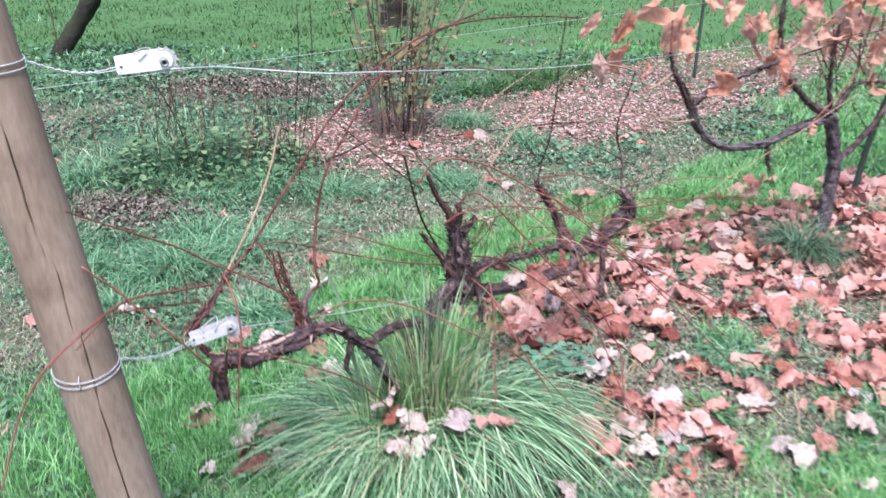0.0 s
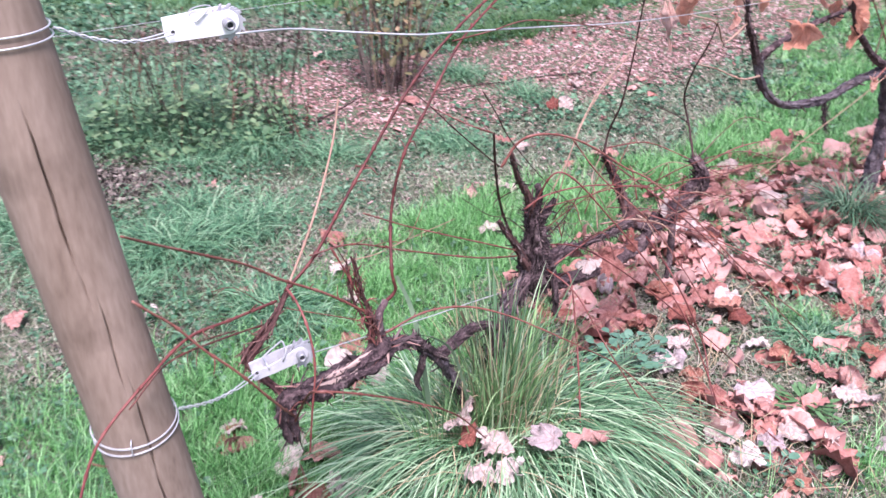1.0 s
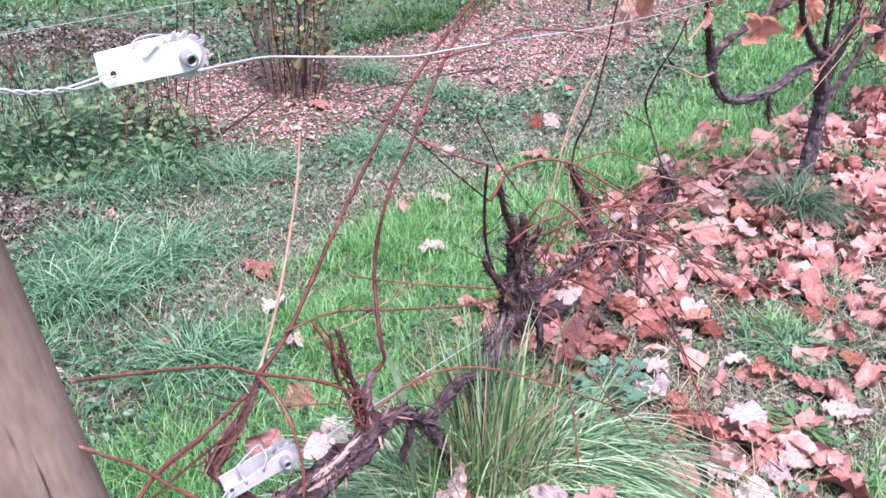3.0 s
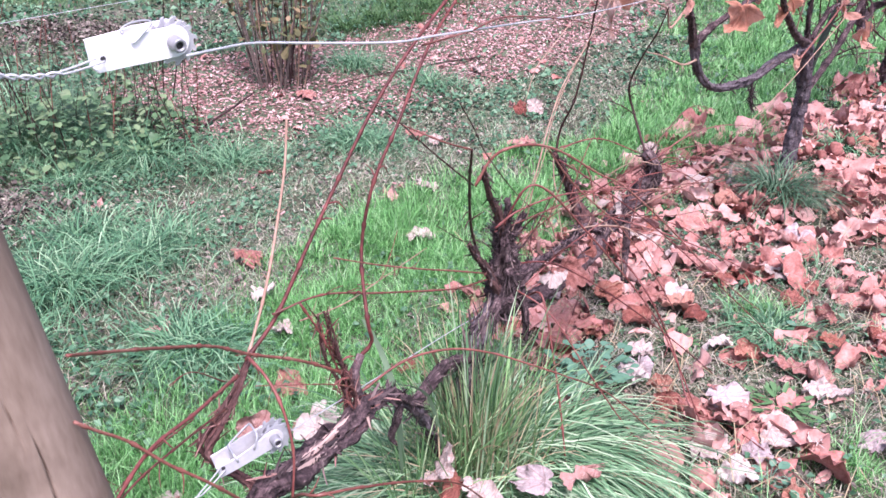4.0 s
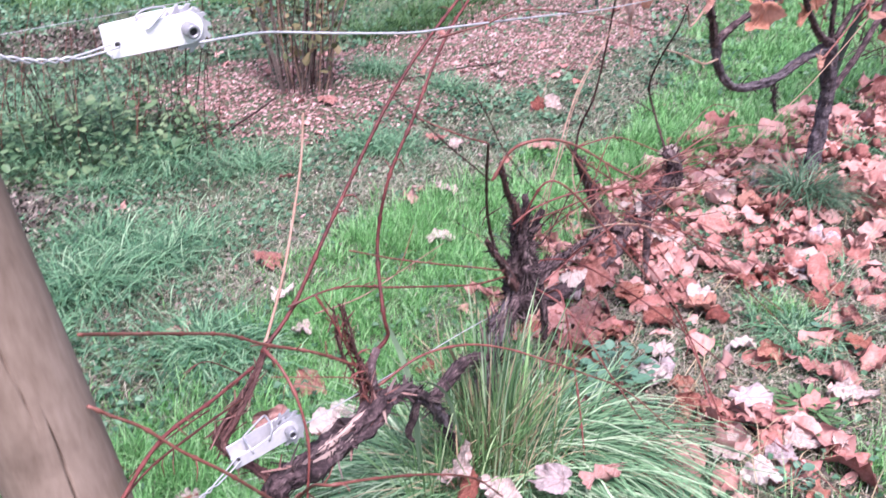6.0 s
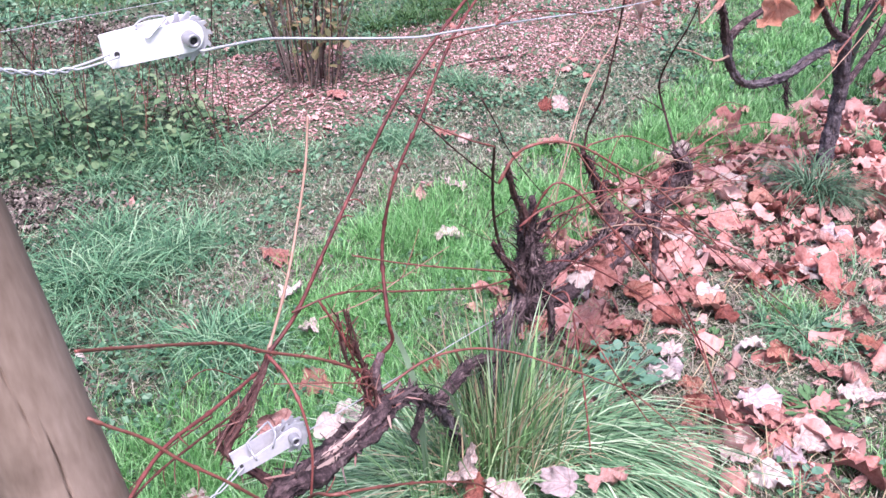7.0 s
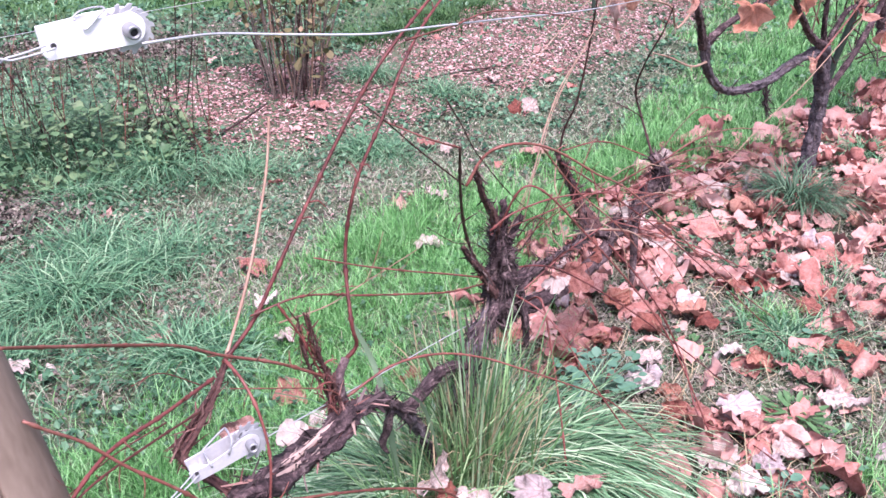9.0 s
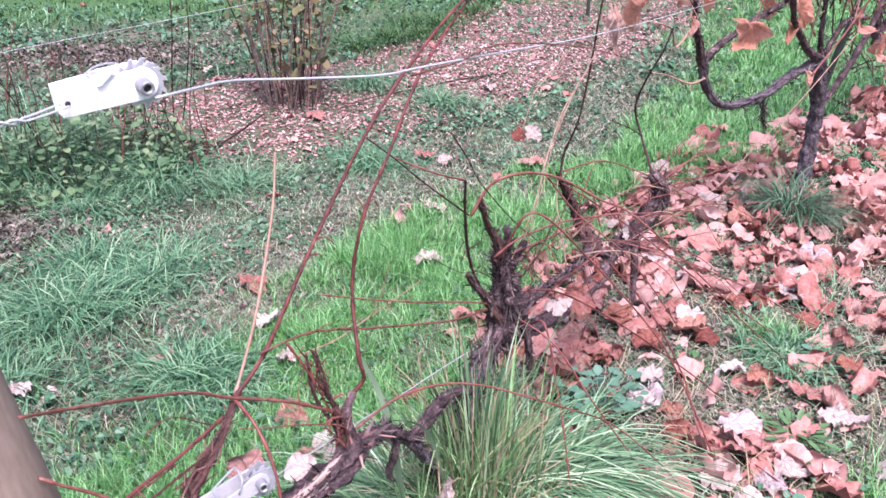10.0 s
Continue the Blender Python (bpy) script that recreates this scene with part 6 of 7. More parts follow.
tuft("sedge_upright", (-0.09, 1.54), 0.045, 80, (0.20, 0.36), (0.0022, 0.0042), M_BLADE, "green blades grown up through the old arm", (0.1, 0.6), (0.0, 0.3))
tuft("sedge_upright", (0.035, 1.63), 0.035, 70, (0.34, 0.48), (0.0028, 0.0048), M_SEDGE, "long pale green blades standing over the trunk", (0.05, 0.3), (0.0, 0.15))
tuft("dry_sedge", (0.02, 1.62), 0.05, 110, (0.20, 0.44), (0.0020, 0.0040), M_STRAW, "dry straw-coloured stalks standing in the sedge tuft", (0.05, 0.5), (0.0, 0.3))
tuft("dry_sedge", (0.03, 1.57), 0.08, 150, (0.14, 0.34), (0.0016, 0.0032), M_STRAW, "pale dead blades lying through the sedge tuft", (0.6, 1.2), (0.3, 0.9))
tuft("sedge_tuft", (1.27, 2.70), 0.05, 420, (0.10, 0.26), (0.003, 0.005), M_TUFT, "dark bluish-green grass tuft at a vine trunk")


def ribbon(label, pts, width, mat):
    """One broad grass blade along a line, folded along its rib."""
    ob = thing("grass_blade", pts[0], label, "grass blade")
    line, wide = spline(pts, [width * (0.5 + 0.5 * math.sin(math.pi * min(1.0, 0.15 + 0.75 * k / (len(pts) - 1)))) for k in range(len(pts))], 0.008)
    bm = bmesh.new()
    rows = []
    for p, w in zip(line, wide):
        c, side = Vector(p) - ob.location, Vector((0.75, -0.3, 0.25)).normalized() * w * 0.5
        rows.append((bm.verts.new(c - side), bm.verts.new(c + Vector((0, 0.2, -1)) * w * 0.18), bm.verts.new(c + side)))
    for a, b in zip(rows, rows[1:]):
        bm.faces.new((a[0], a[1], b[1], b[0]))
        bm.faces.new((a[1], a[2], b[2], b[1]))
    part("blade", bm, mat, ob)


ribbon("broad pale blue-green blade arching over the vine arm", [(-0.10, 1.60, 0.0), (-0.115, 1.55, 0.18), (-0.131, 1.515, 0.335), (-0.148, 1.530, 0.405), (-0.173, 1.545, 0.460)], 0.011, M_MOSS)
ribbon("yellowing sedge blade standing by the trunk", [(0.06, 1.64, 0.0), (0.03, 1.655, 0.10), (-0.013, 1.665, 0.215), (-0.054, 1.628, 0.335)], 0.008, M_STRAW)
ribbon("pale sedge blade bent over the old arm", [(-0.02, 1.60, 0.05), (-0.06, 1.56, 0.26), (-0.10, 1.53, 0.335), (-0.17, 1.49, 0.372), (-0.24, 1.47, 0.36)], 0.007, M_MOSS)
TUFTS_A = ((-0.84, 2.48, 0.09, 0.19), (-0.53, 2.15, 0.06, 0.15), (0.09, 4.38, 0.07, 0.17), (-0.68, 2.62, 0.08, 0.15), (-0.92, 2.52, 0.10, 0.16), (-0.86, 2.75, 0.10, 0.15), (-1.15, 2.45, 0.10, 0.15), (-0.45, 2.12, 0.06, 0.12), (0.86, 2.0, 0.06, 0.12), (0.05, 3.35, 0.08, 0.12), (0.38, 4.05, 0.10, 0.14), (-0.02, 3.45, 0.06, 0.12), (1.75, 3.05, 0.06, 0.14), (-1.15, 3.5, 0.14, 0.26), (-1.3, 3.75, 0.16, 0.26))
TUFTS_B = ((-0.95, 3.15, 0.12, 0.16), (-0.75, 3.35, 0.10, 0.18), (-1.5, 3.3, 0.14, 0.24), (-0.45, 3.3, 0.10, 0.13), (-0.62, 2.75, 0.12, 0.12), (-0.95, 2.2, 0.09, 0.13), (-1.35, 2.65, 0.10, 0.16), (0.86, 1.98, 0.05, 0.08), (0.83, 2.74, 0.06, 0.09), (1.15, 1.75, 0.08, 0.10))
for i, (x, y, s, h) in enumerate(TUFTS_A + TUFTS_B):
    tuft("grass_tuft", (x, y), s * 1.1, 520, (h * 0.4, h * 1.1), (0.0020, 0.0046), M_MEADOW, "coarse bluish-green grass tuft", (0.5, 1.25), (0.2, 0.9), segs=4)


for x0, y0 in ((0.10, 5.10), (0.30, 5.25), (0.50, 5.30), (0.65, 5.55), (0.85, 5.85), (1.05, 6.2), (0.45, 5.6)):
    tuft("tall_grass", (x0, y0), 0.13, 260, (0.06, 0.16), (0.004, 0.008), M_LAWN, "green grass growing along the back of the mulch", (0.4, 1.1), (0.1, 0.7), segs=3)

for x0, y0 in ((-1.25, 3.45), (-1.05, 3.75), (-0.85, 3.55), (-1.5, 3.6), (-1.2, 4.0), (-0.7, 3.2), (-1.0, 3.45), (-1.1, 3.6), (-0.95, 3.7), (-1.35, 3.55)):
    tuft("tall_grass", (x0, y0), 0.12, 45, (0.16, 0.34), (0.0018, 0.0034), M_TUFT if y0 > 3.5 else M_MEADOW, "long pale arching grass blades among weeds", (0.4, 1.1), (0.1, 0.7))


def weed_leaf(bm, at, size, turn, tilt, long=1.0):
    """One oval leaf, folded along its rib."""
    m = Matrix.Translation(at) @ Euler((tilt, 0, turn)).to_matrix().to_4x4()
    pts = [(0, 0, 0), (0.3, 0.25, 0.05), (0.42, 0.6 * long, 0.06), (0.25, 0.9 * long, 0.02), (0, 1.05 * long, -0.04), (-0.25, 0.9 * long, 0.02), (-0.42, 0.6 * long, 0.06), (-0.3, 0.25, 0.05)]
    vs = [bm.verts.new(m @ (Vector(p) * size)) for p in pts]
    rib = bm.verts.new(m @ (Vector((0, 0.55 * long, -0.04)) * size))
    for k in range(8):
        bm.faces.new((vs[k], vs[(k + 1) % 8], rib))


def weed(name, at, count, size, reach, height, mat, label, long=1.0, seed=0):
    r = random.Random(seed)
    base = Vector((at[0], at[1], ground_z(at[0], at[1])))
    ob = thing(name, base, label, "weed")
    for k in range(count):
        a = k * 2.4 + r.uniform(-0.4, 0.4)
        q = reach * math.sqrt((k + 0.5) / count) * r.uniform(0.7, 1.1)
        p = Vector((math.cos(a) * q, math.sin(a) * q, height * (1 - 0.5 * (q / reach) ** 2) * r.uniform(0.6, 1.1)))
        bm = bmesh.new()
        weed_leaf(bm, p, size * r.uniform(0.7, 1.2), a - math.pi / 2, r.uniform(-0.7, 0.6), long)
        tube(bm, [(0, 0, -0.01), p * 0.5 + Vector((0, 0, 0.01)), p], [0.0012, 0.001, 0.0008], 4, 0.03)
        part("leaf", bm, mat, ob)
    return ob


weed("clover_weed", (0.36, 1.885), 60, 0.028, 0.105, 0.085, M_HERB, "low weed with rounded blue-green leaves among fallen leaves", 0.95, 1)
weed("rosette_weed", (0.72, 1.73), 60, 0.013, 0.070, 0.050, M_ROSETTE, "green jagged-leaved rosette weed in the leaf litter", 2.3, 2)
weed("rosette_weed", (0.62, 2.00), 26, 0.011, 0.04, 0.035, M_ROSETTE, "small green rosette weed beside dry leaves", 2.0, 3)
weed("clover_weed", (0.92, 1.95), 14, 0.024, 0.07, 0.04, M_HERB, "small blue-green weed in the leaf litter", 1.0, 4)
weed("clover_weed", (0.60, 1.55), 12, 0.022, 0.06, 0.04, M_HERB, "small blue-green weed near pale dry leaves", 1.0, 5)

# the weedy mound in the second row
rw = random.Random(12)
mound = thing("bramble_patch", (-1.0, 3.5, 0.0), "tangled leafy green bramble and weed patch with twigs", "bramble")
bm = bmesh.new()
for _ in range(1600):
    a, q = rw.uniform(0, 6.283), math.sqrt(rw.random())
    px, py = 0.52 * q * math.cos(a) - 0.06, 0.30 * q * math.sin(a)
    top = 0.36 * (1 - q * q) * (0.6 + 0.6 * noise.noise(Vector((px * 4, py * 4, 2)))) + 0.05
    weed_leaf(bm, Vector((px * 0.9 - py * 0.3, py + px * 0.35, rw.uniform(0.25, 1.0) * top)), rw.choice((0.012, 0.016, 0.020, 0.026, 0.032, 0.038)) * rw.uniform(0.8, 1.2), rw.uniform(0, 6.28), rw.uniform(-0.9, 0.6))
tagged(part("foliage", bm, M_BRAMBLE, mound), kind="stuff")
for i in range(48):
    a = Vector((rw.uniform(-0.5, 0.5), rw.uniform(-0.2, 0.25), 0.0)) + mound.location
    b = a + Vector((rw.uniform(-0.12, 0.12), rw.uniform(-0.08, 0.08), rw.uniform(0.22, 0.5)))
    cane(mound, [a, a.lerp(b, 0.5) + Vector((rw.uniform(-0.03, 0.03), 0, 0.01)), b], 0.0028, 0.0016, (M_CANE_DARK, M_CANE)[i % 3 == 0], "twig", twigs=5, seed=300 + i)
# a pale dead stalk before the leaning tree
st = thing("dry_stem", (-2.70, 5.70, 0.0), "thin pale dead stalk standing before the lawn", "weed stem", "dry stems in the second row")
cane(st, [(-2.70, 5.70, 0.0), (-2.62, 5.45, 0.20), (-2.58, 5.35, 0.42), (-2.55, 5.25, 0.65)], 0.010, 0.005, M_CANE_PALE, "stem", twigs=2, seed=329)
# tall dry stems
for i, pts in enumerate(([(-0.73, 3.80, 0.0), (-0.70, 3.76, 0.25), (-0.66, 3.70, 0.50), (-0.65, 3.68, 0.72)], [(-0.71, 3.85, 0.0), (-0.66, 3.80, 0.20), (-0.61, 3.74, 0.45), (-0.60, 3.72, 0.75)], [(-1.16, 3.62, 0.0), (-1.20, 3.55, 0.25), (-1.26, 3.48, 0.45), (-1.30, 3.44, 0.62)])):
    st = thing("dry_stem", pts[0], "tall thin dark dry weed stem", "weed stem", "dry stems in the second row")
    cane(st, pts, 0.0038, 0.0026, M_CANE_DARK, "stem", twigs=5, seed=330 + i)

x, y = scatter(150000, (0.0, 4.0, 1.0, 4.5), lambda x, y: fade(x, y) * zone_at(x, y))
ob = specks("thatch_crumbs", x, y, rng.uniform(0.004, 0.016, len(x)), rng.uniform(0.001, 0.014, len(x)), M_THATCH, 0.5, ratio=0.45)
tagged(ob, "grey-beige crumbs of dry grass and soil under the vines", "debris", kind="stuff")
x, y = scatter(420000, (-2, 6, 2.4, 9.0), lambda x, y: mulch_at(x, y) * np.clip((4.0 / y) ** 1.2, 0.2, 1))
ob = specks("dark_mulch", x, y, rng.uniform(0.008, 0.028, len(x)), rng.uniform(0.0, 0.008, len(x)), M_MULCH, 0.3, ratio=0.6)
tagged(ob, "reddish rotted bark and fine mulch beneath the wood chips", "mulch", kind="stuff")
# dark crumbs on the worn strip before the lawn
x, y = scatter(34000, (-3.5, 1.5, 3.6, 7.0), lambda x, y: band(sn(x, y)[1] + 0.2 * patch(x, y, 2, 1.0), 4.2, 5.2, 0.2) * step(patch(x, y, 2.5, 2.0), 0.0, 0.5))
ob = specks("soil_crumbs", x, y, rng.uniform(0.008, 0.03, len(x)), rng.uniform(0.0, 0.02, len(x)), M_DEBRIS, 0.6, ratio=0.7)
tagged(ob, "dark brown soil crumbs and dead leaf bits on worn ground", "debris", kind="stuff")
x, y = rng.normal(-1.28, 0.30, 2600), rng.normal(5.12, 0.19, 2600)
ob = specks("leaf_debris", x, y, rng.uniform(0.010, 0.034, 2600), rng.uniform(0.0, 0.05, 2600), M_DEBRIS, 0.6, ratio=0.6)
tagged(ob, "brown dead leaves and bare soil before the lawn", "debris", kind="stuff")
# brown debris heap beyond the post
x, y = rng.normal(-1.22, 0.15, 2600), rng.normal(2.96, 0.09, 2600)
ob = specks("leaf_debris", x, y, rng.uniform(0.006, 0.028, 2600), rng.uniform(0.0, 0.05, 2600), M_DEBRIS, 0.7, ratio=0.6)
tagged(ob, "small heap of brown dead leaves and debris", "debris", kind="stuff")

x, y = rng.normal(-1.15, 0.24, 2600), rng.normal(2.98, 0.13, 2600)
ob = specks("dead_grass", x, y, rng.uniform(0.006, 0.024, 2600), rng.uniform(0.0, 0.03, 2600), M_THATCH, 0.6, ratio=0.4)
tagged(ob, "pale dead grass scattered over a bare patch", "dead grass", kind="stuff")

# the many-stemmed shrub in the mulch
shrub = thing("shrub", (-0.25, 4.15, 0.0), "many-stemmed bare shrub with sparse yellow-brown leaves", "shrub")
rs = random.Random(3)
leafy = bmesh.new()
for i in range(40):
    a = rs.uniform(0, 6.283)
    q = rs.uniform(0.02, 0.14)
    b = shrub.location + Vector((math.cos(a) * q, math.sin(a) * q * 0.7, -0.02))
    out = rs.uniform(0.06, 0.48)
    a += rs.gauss(0, 0.9)
    h = rs.uniform(0.7, 1.35)
    pts = [b, b + Vector((math.cos(a) * out * 0.25, math.sin(a) * out * 0.2, h * 0.33)), b + Vector((math.cos(a) * out * 0.6 + rs.uniform(-0.03, 0.03), math.sin(a) * out * 0.5, h * 0.68)), b + Vector((math.cos(a) * out, math.sin(a) * out * 0.8, h))]
    cane(shrub, pts, rs.uniform(0.003, 0.0065), 0.0022, (M_STEM, M_CANE_PALE, M_STEM, M_CANE_DARK)[i % 4], "stem", twigs=7, seed=400 + i)
    line, _ = spline(pts, [1] * 4, 0.02)
    for _ in range(15):
        p = rs.choice(line[int(len(line) * 0.2):]) - shrub.location
        weed_leaf(leafy, p + Vector((rs.uniform(-0.05, 0.05), rs.uniform(-0.05, 0.05), rs.uniform(-0.02, 0.02))), rs.uniform(0.020, 0.046), rs.uniform(0, 6.28), rs.uniform(-1.2, 0.3))
tagged(part("leaves", leafy, M_SHRUB_LEAF, shrub), kind="stuff")

# second row's wire, and a few sticks on the mulch
w2 = thing("trellis_wire", (-2.5, 2.07, 0.5), "thin pale wire of the second row", "wire", "trellis wires of the second row")
bm = bmesh.new()
tube(bm, [(-2.5, 2.07, 0.50), (-1.178, 3.211, 0.505), (-0.5, 3.80, 0.50), (1.0, 5.09, 0.50), (3.0, 6.8, 0.5)], [0.0009] * 5, 6, 0.06, origin=w2.location)
part("strand", bm, M_ZINC_GREY, w2)
for i, pts in enumerate(([(-0.62, 3.55, 0.02), (-0.5, 3.72, 0.03), (-0.38, 3.95, 0.04)], [(0.25, 4.2, 0.02), (0.45, 4.3, 0.03), (0.7, 4.42, 0.02)], [(0.0, 4.1, 0.02), (0.15, 4.16, 0.03), (0.3, 4.25, 0.02)])):
    st = thing("fallen_stick", pts[0], "dark bare stick lying on the wood chips", "stick", "sticks on the mulch")
    cane(st, pts, 0.008 - 0.002 * i, 0.005, M_CANE_DARK, "branch", twigs=3, seed=450 + i)

# two trees in the lawn behind
for i, (pts, rad) in enumerate((([(-3.01, 6.15, -0.13), (-2.98, 6.15, -0.03), (-2.90, 6.15, 0.09), (-2.81, 6.20, 0.23), (-2.69, 6.20, 0.39), (-2.53, 6.24, 0.63), (-2.32, 6.29, 0.93)], [0.09, 0.07, 0.056, 0.058, 0.060, 0.052, 0.04]), ([(-0.62, 7.7, -0.1), (-0.6, 7.7, 0.15), (-0.58, 7.72, 0.7), (-0.6, 7.75, 1.4), (-0.62, 7.8, 2.2)], [0.15, 0.11, 0.095, 0.09, 0.07]))):
    tr = thing("tree", pts[0], "dark mossy bare tree trunk leaning in the lawn" if i == 0 else "reddish-brown bare tree trunk in the lawn", "tree", "trees in the lawn")
    bm = bmesh.new()
    tube(bm, pts, rad, 18, 0.04, 0.12, 5.0 + i, tr.location)
    part("trunk", bm, M_TREE, tr)
    top = Vector(pts[-1])
    for k in range(4):
        a = k * 1.6 + i
        e = top + Vector((math.cos(a) * 0.7, math.sin(a) * 0.7, 0.6 + 0.2 * k))
        bm = bmesh.new()
        tube(bm, [top - Vector((0, 0, 0.1)), top.lerp(e, 0.5) + Vector((0, 0, 0.08)), e], [rad[-1] * 0.7, 0.025, 0.012], 8, 0.05, 0.1, k, tr.location)
        part("limb", bm, M_TREE, tr)

# ---------------------------------------------------------------- fallen leaves
rl = random.Random(21)
SAY = {"tan": "dry reddish-tan vine leaf lying curled on the ground", "pale": "pale cream underside of a dry fallen vine leaf", "orange": "dry orange-brown vine leaf lying on the ground", "rust": "deep rust-red dry vine leaf, crumpled on the ground", "mauve": "grey-mauve underside of a dry fallen vine leaf"}


def drop_leaf(x, y, size, kind, lift=0.016, tip=0.17, flat=False):
    ob = new("fallen_leaf", rl.choice(LEAVES[kind][:2] + LEAVES[kind][4:5] if flat else LEAVES[kind]))
    z = float(ground_z(x, y)) + lift + (0.004 if kind == "pale" else 0)
    ob.matrix_basis = Matrix.Translation((x, y, z)) @ Euler((rl.gauss(0, tip), rl.gauss(0, tip), rl.uniform(0, 6.28))).to_matrix().to_4x4() @ Matrix.Diagonal((size * rl.uniform(0.7, 1.15), size * rl.uniform(0.7, 1.15), size, 1))
    return tagged(ob, SAY[kind], "leaf", "fallen vine leaves")


LYING_A = ((1.01, 2.24, "pale"), (0.449, 1.88, "pale"), (0.50, 1.957, "pale"), (-0.307, 2.168, "pale"), (0.041, 2.88, "tan"), (0.096, 2.602, "pale"), (0.17, 2.947, "pale"), (0.501, 1.623, "pale"), (0.53, 1.56, "pale"), (0.735, 1.618, "pale"), (0.826, 1.762, "pale"), (0.598, 1.607, "mauve"), (-0.891, 2.144, "pale"), (-0.354, 2.334, "pale"), (0.701, 1.947, "pale"), (-0.394, 2.53, "tan"), (-0.171, 3.964, "tan"), (0.37, 2.092, "tan"), (0.29, 1.809, "tan"), (0.605, 3.281, "tan"))
LYING_B = ((0.778, 2.393, "pale"), (0.278, 3.325, "pale"), (0.21, 3.40, "tan"), (0.66, 1.64, "pale"), (0.70, 2.10, "rust"), (0.47, 1.90, "mauve"), (0.86, 1.60, "mauve"), (0.60, 1.70, "tan"), (0.627, 2.193, "tan"), (-0.29, 1.986, "tan"), (-0.037, 1.995, "rust"), (0.286, 2.226, "pale"), (0.36, 2.30, "pale"), (0.42, 2.28, "tan"), (0.50, 2.33, "tan"), (0.44, 2.40, "pale"), (0.30, 2.12, "rust"), (0.40, 2.17, "tan"), (0.52, 2.22, "orange"))
LYING_C = ((0.33, 2.04, "tan"), (0.36, 1.99, "rust"), (0.42, 2.05, "orange"), (0.452, 2.076, "tan"), (0.554, 2.085, "rust"), (0.509, 1.96, "pale"), (0.459, 1.888, "pale"), (0.68, 2.243, "tan"), (0.7, 2.188, "pale"), (1.022, 2.268, "pale"), (0.911, 2.24, "rust"))
PLACED = LYING_A + LYING_B + LYING_C
STREWN = ((0.984, 2.125, "rust"), (1.011, 2.025, "tan"), (0.906, 1.949, "rust"), (0.971, 1.92, "orange"), (0.812, 1.841, "tan"), (0.851, 1.798, "tan"), (0.621, 1.775, "mauve"), (0.544, 1.768, "tan"), (0.486, 1.776, "rust"), (0.855, 1.744, "pale"), (0.816, 2.367, "tan"), (0.727, 2.505, "pale"), (0.517, 2.212, "orange"), (0.487, 2.295, "tan"))
for x, y, k in PLACED + STREWN:
    drop_leaf(x, y, rl.uniform(0.042, 0.058) if k == "tan" else rl.uniform(0.034, 0.050), k, 0.03, flat=True)
for x, y, k in ((-0.262, 1.478, "pale"), (-0.365, 1.480, "tan"), (-0.392, 1.545, "pale"), (-0.318, 1.470, "rust"), (-0.235, 1.620, "orange"), (0.626, 4.169, "pale"), (-0.591, 2.22, "tan"), (-0.514, 1.65, "pale"), (-0.496, 1.582, "tan"), (-0.392, 1.598, "pale"), (-0.268, 1.813, "tan"), (-0.23, 1.86, "pale"), (-0.289, 1.497, "pale"), (-0.437, 1.431, "pale"), (-0.82, 2.122, "pale"), (-1.153, 2.088, "tan"), (0.883, 1.552, "pale"), (1.058, 1.656, "pale"), (0.546, 1.557, "tan"), (0.339, 1.412, "pale"), (0.99, 1.46, "pale"), (-0.34, 1.44, "tan"), (0.95, 1.60, "tan"), (-0.33, 1.57, "tan"), (-0.274, 1.79, "rust"), (-0.235, 1.83, "pale"), (-0.525, 1.625, "rust")):
    drop_leaf(x, y, rl.uniform(0.032, 0.046), k, 0.03)
# leaves caught in the sedge
for x, y, z, k in ((-0.002, 1.483, 0.15, "pale"), (0.012, 1.475, 0.13, "pale"), (-0.022, 1.430, 0.12, "pale"), (-0.054, 1.521, 0.16, "pale"), (0.110, 1.504, 0.13, "mauve"), (0.035, 1.434, 0.10, "pale"), (-0.035, 1.50, 0.14, "rust"), (0.20, 1.50, 0.12, "tan")):
    drop_leaf(x, y, 0.040, k, z, 0.45)

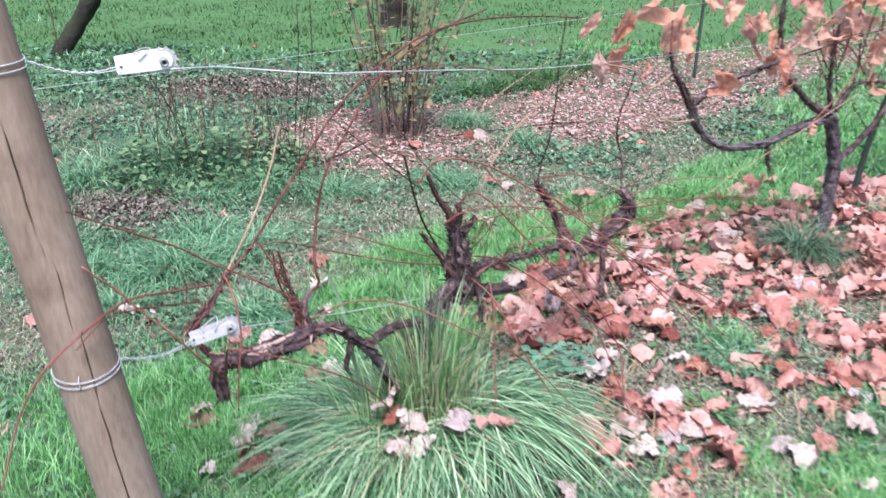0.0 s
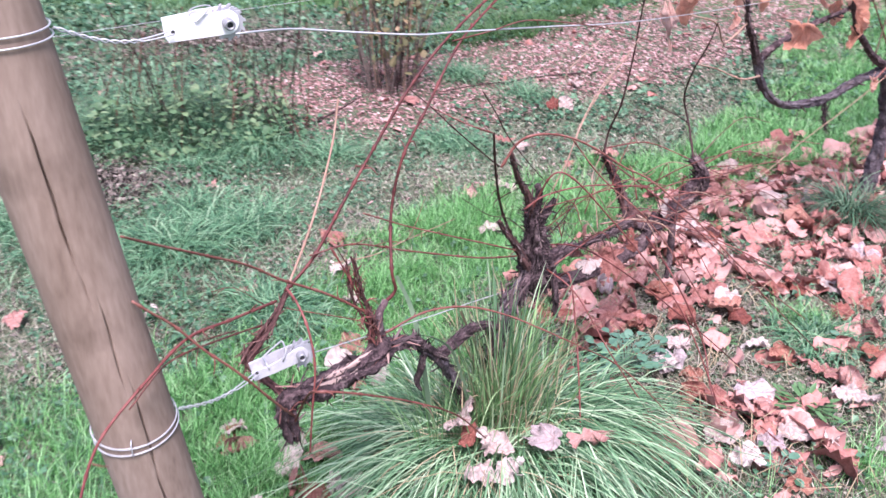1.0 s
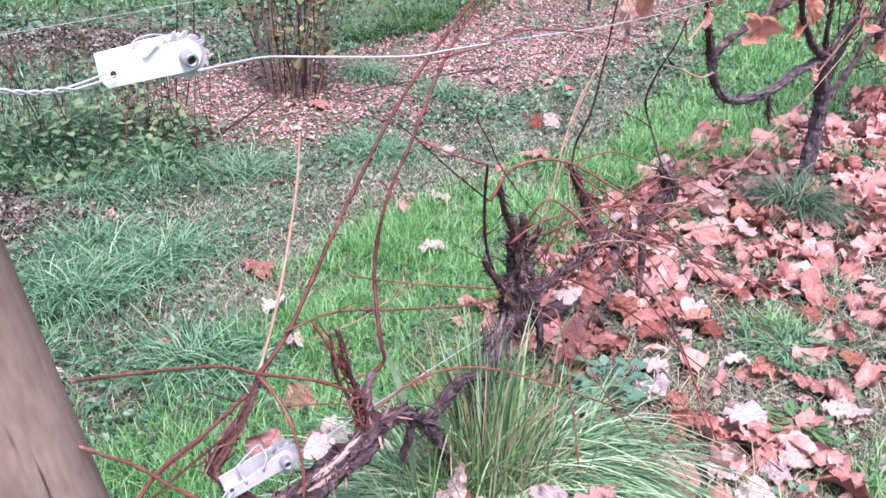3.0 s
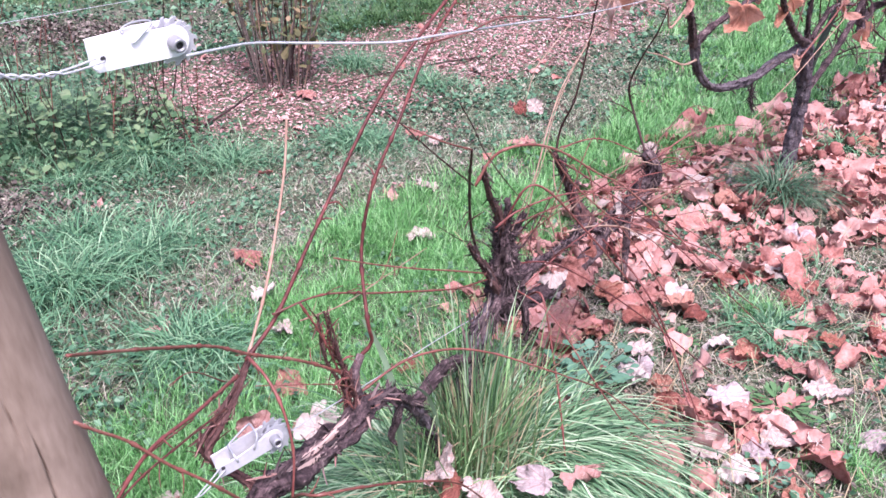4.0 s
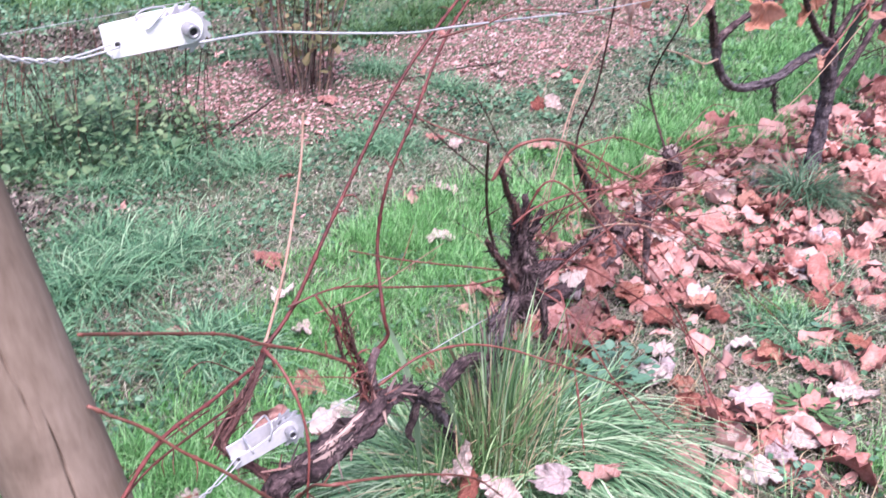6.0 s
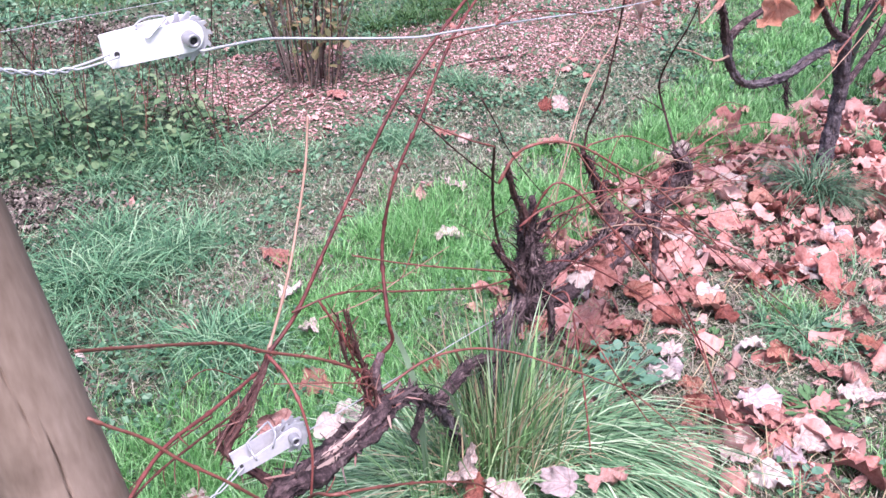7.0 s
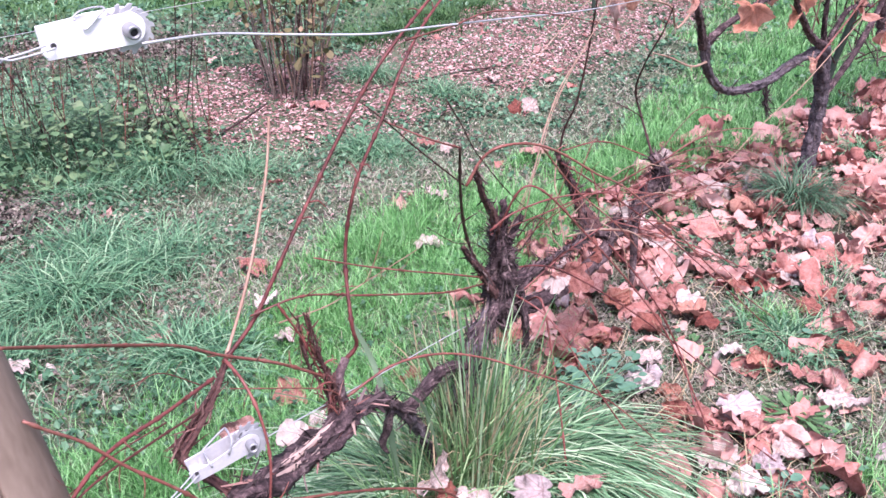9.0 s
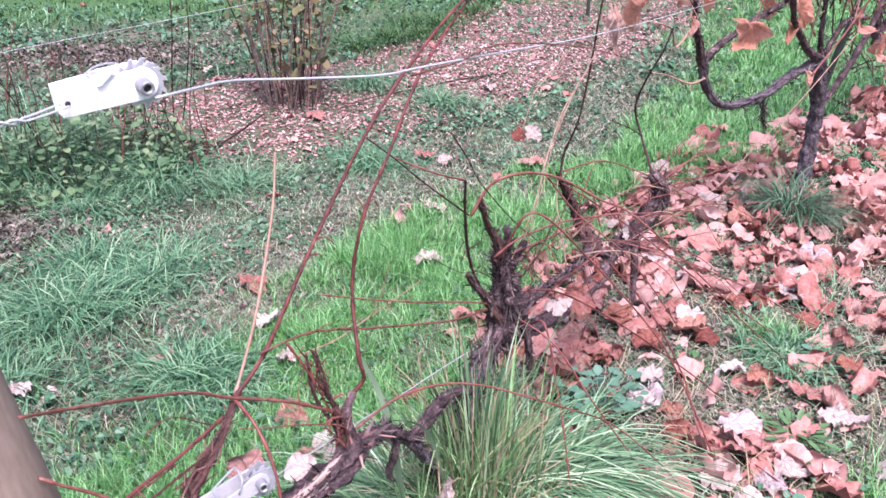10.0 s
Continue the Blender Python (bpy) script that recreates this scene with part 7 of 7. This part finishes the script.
made = 0
while made < 170:
    x, y = rl.uniform(0.1, 2.4), rl.uniform(1.35, 3.9)
    if rl.random() < float(litter_at(np.float64(x), np.float64(y))):
        drop_leaf(x, y, rl.uniform(0.038, 0.066), rl.choices(("tan", "pale", "orange", "rust", "mauve"), (0.38, 0.13, 0.22, 0.19, 0.08))[0], rl.uniform(0.008, 0.04), 0.28, y < 1.9)
        made += 1

# the rest of the litter, past counting
shapes = [leaf_shape(500 + i, c, 26, 3) for i, c in enumerate((0.7, 1.0, 1.3, 0.9, 1.5, 0.8))]
V, F3, F4, at = [], [], [], 0


def add_litter(x, y, size, lift):
    global at
    vs, fs = rl.choice(shapes)
    m = Matrix.Translation((x, y, float(ground_z(x, y)) + lift)) @ Euler((rl.gauss(0, 0.3), rl.gauss(0, 0.3), rl.uniform(0, 6.28))).to_matrix().to_4x4()
    V.extend(m @ (Vector(v) * size) for v in vs)
    F3.extend([tuple(i + at for i in f) for f in fs if len(f) == 3])
    F4.extend([tuple(i + at for i in f) for f in fs if len(f) == 4])
    at += len(vs)


n = 0
while n < 1060:
    x, y = rl.uniform(0.2, 5.5), rl.uniform(1.2, 7.0)
    if rl.random() < float(litter_at(np.float64(x), np.float64(y))):
        add_litter(x, y, rl.uniform(0.032, 0.062), rl.uniform(0.0, 0.04))
        n += 1
n = 0
while n < 130:
    x, y = rl.uniform(-2.5, 3.5), rl.uniform(1.5, 6.5)
    if rl.random() < 0.25 + 0.75 * float(mulch_at(np.float64(x), np.float64(y))):
        add_litter(x, y, rl.uniform(0.012, 0.035), 0.012)
        n += 1
shapes = [leaf_shape(540 + i, 1.4, 9, 2) for i in range(6)]
n = 0
while n < 900:
    x, y = rl.uniform(0.2, 3.2), rl.uniform(1.2, 4.2)
    if rl.random() < 0.2 * float(zone_at(np.float64(x), np.float64(y))) + float(litter_at(np.float64(x), np.float64(y))):
        add_litter(x, y, rl.uniform(0.010, 0.026), rl.uniform(0.004, 0.03))
        n += 1
ob = raw("leaf_litter", [tuple(v) for v in V], [np.array(F3), np.array(F4)], M_LITTER, True)
tagged(ob, "thick litter of dry pinkish-tan vine leaves under the row", "leaf litter", kind="stuff")
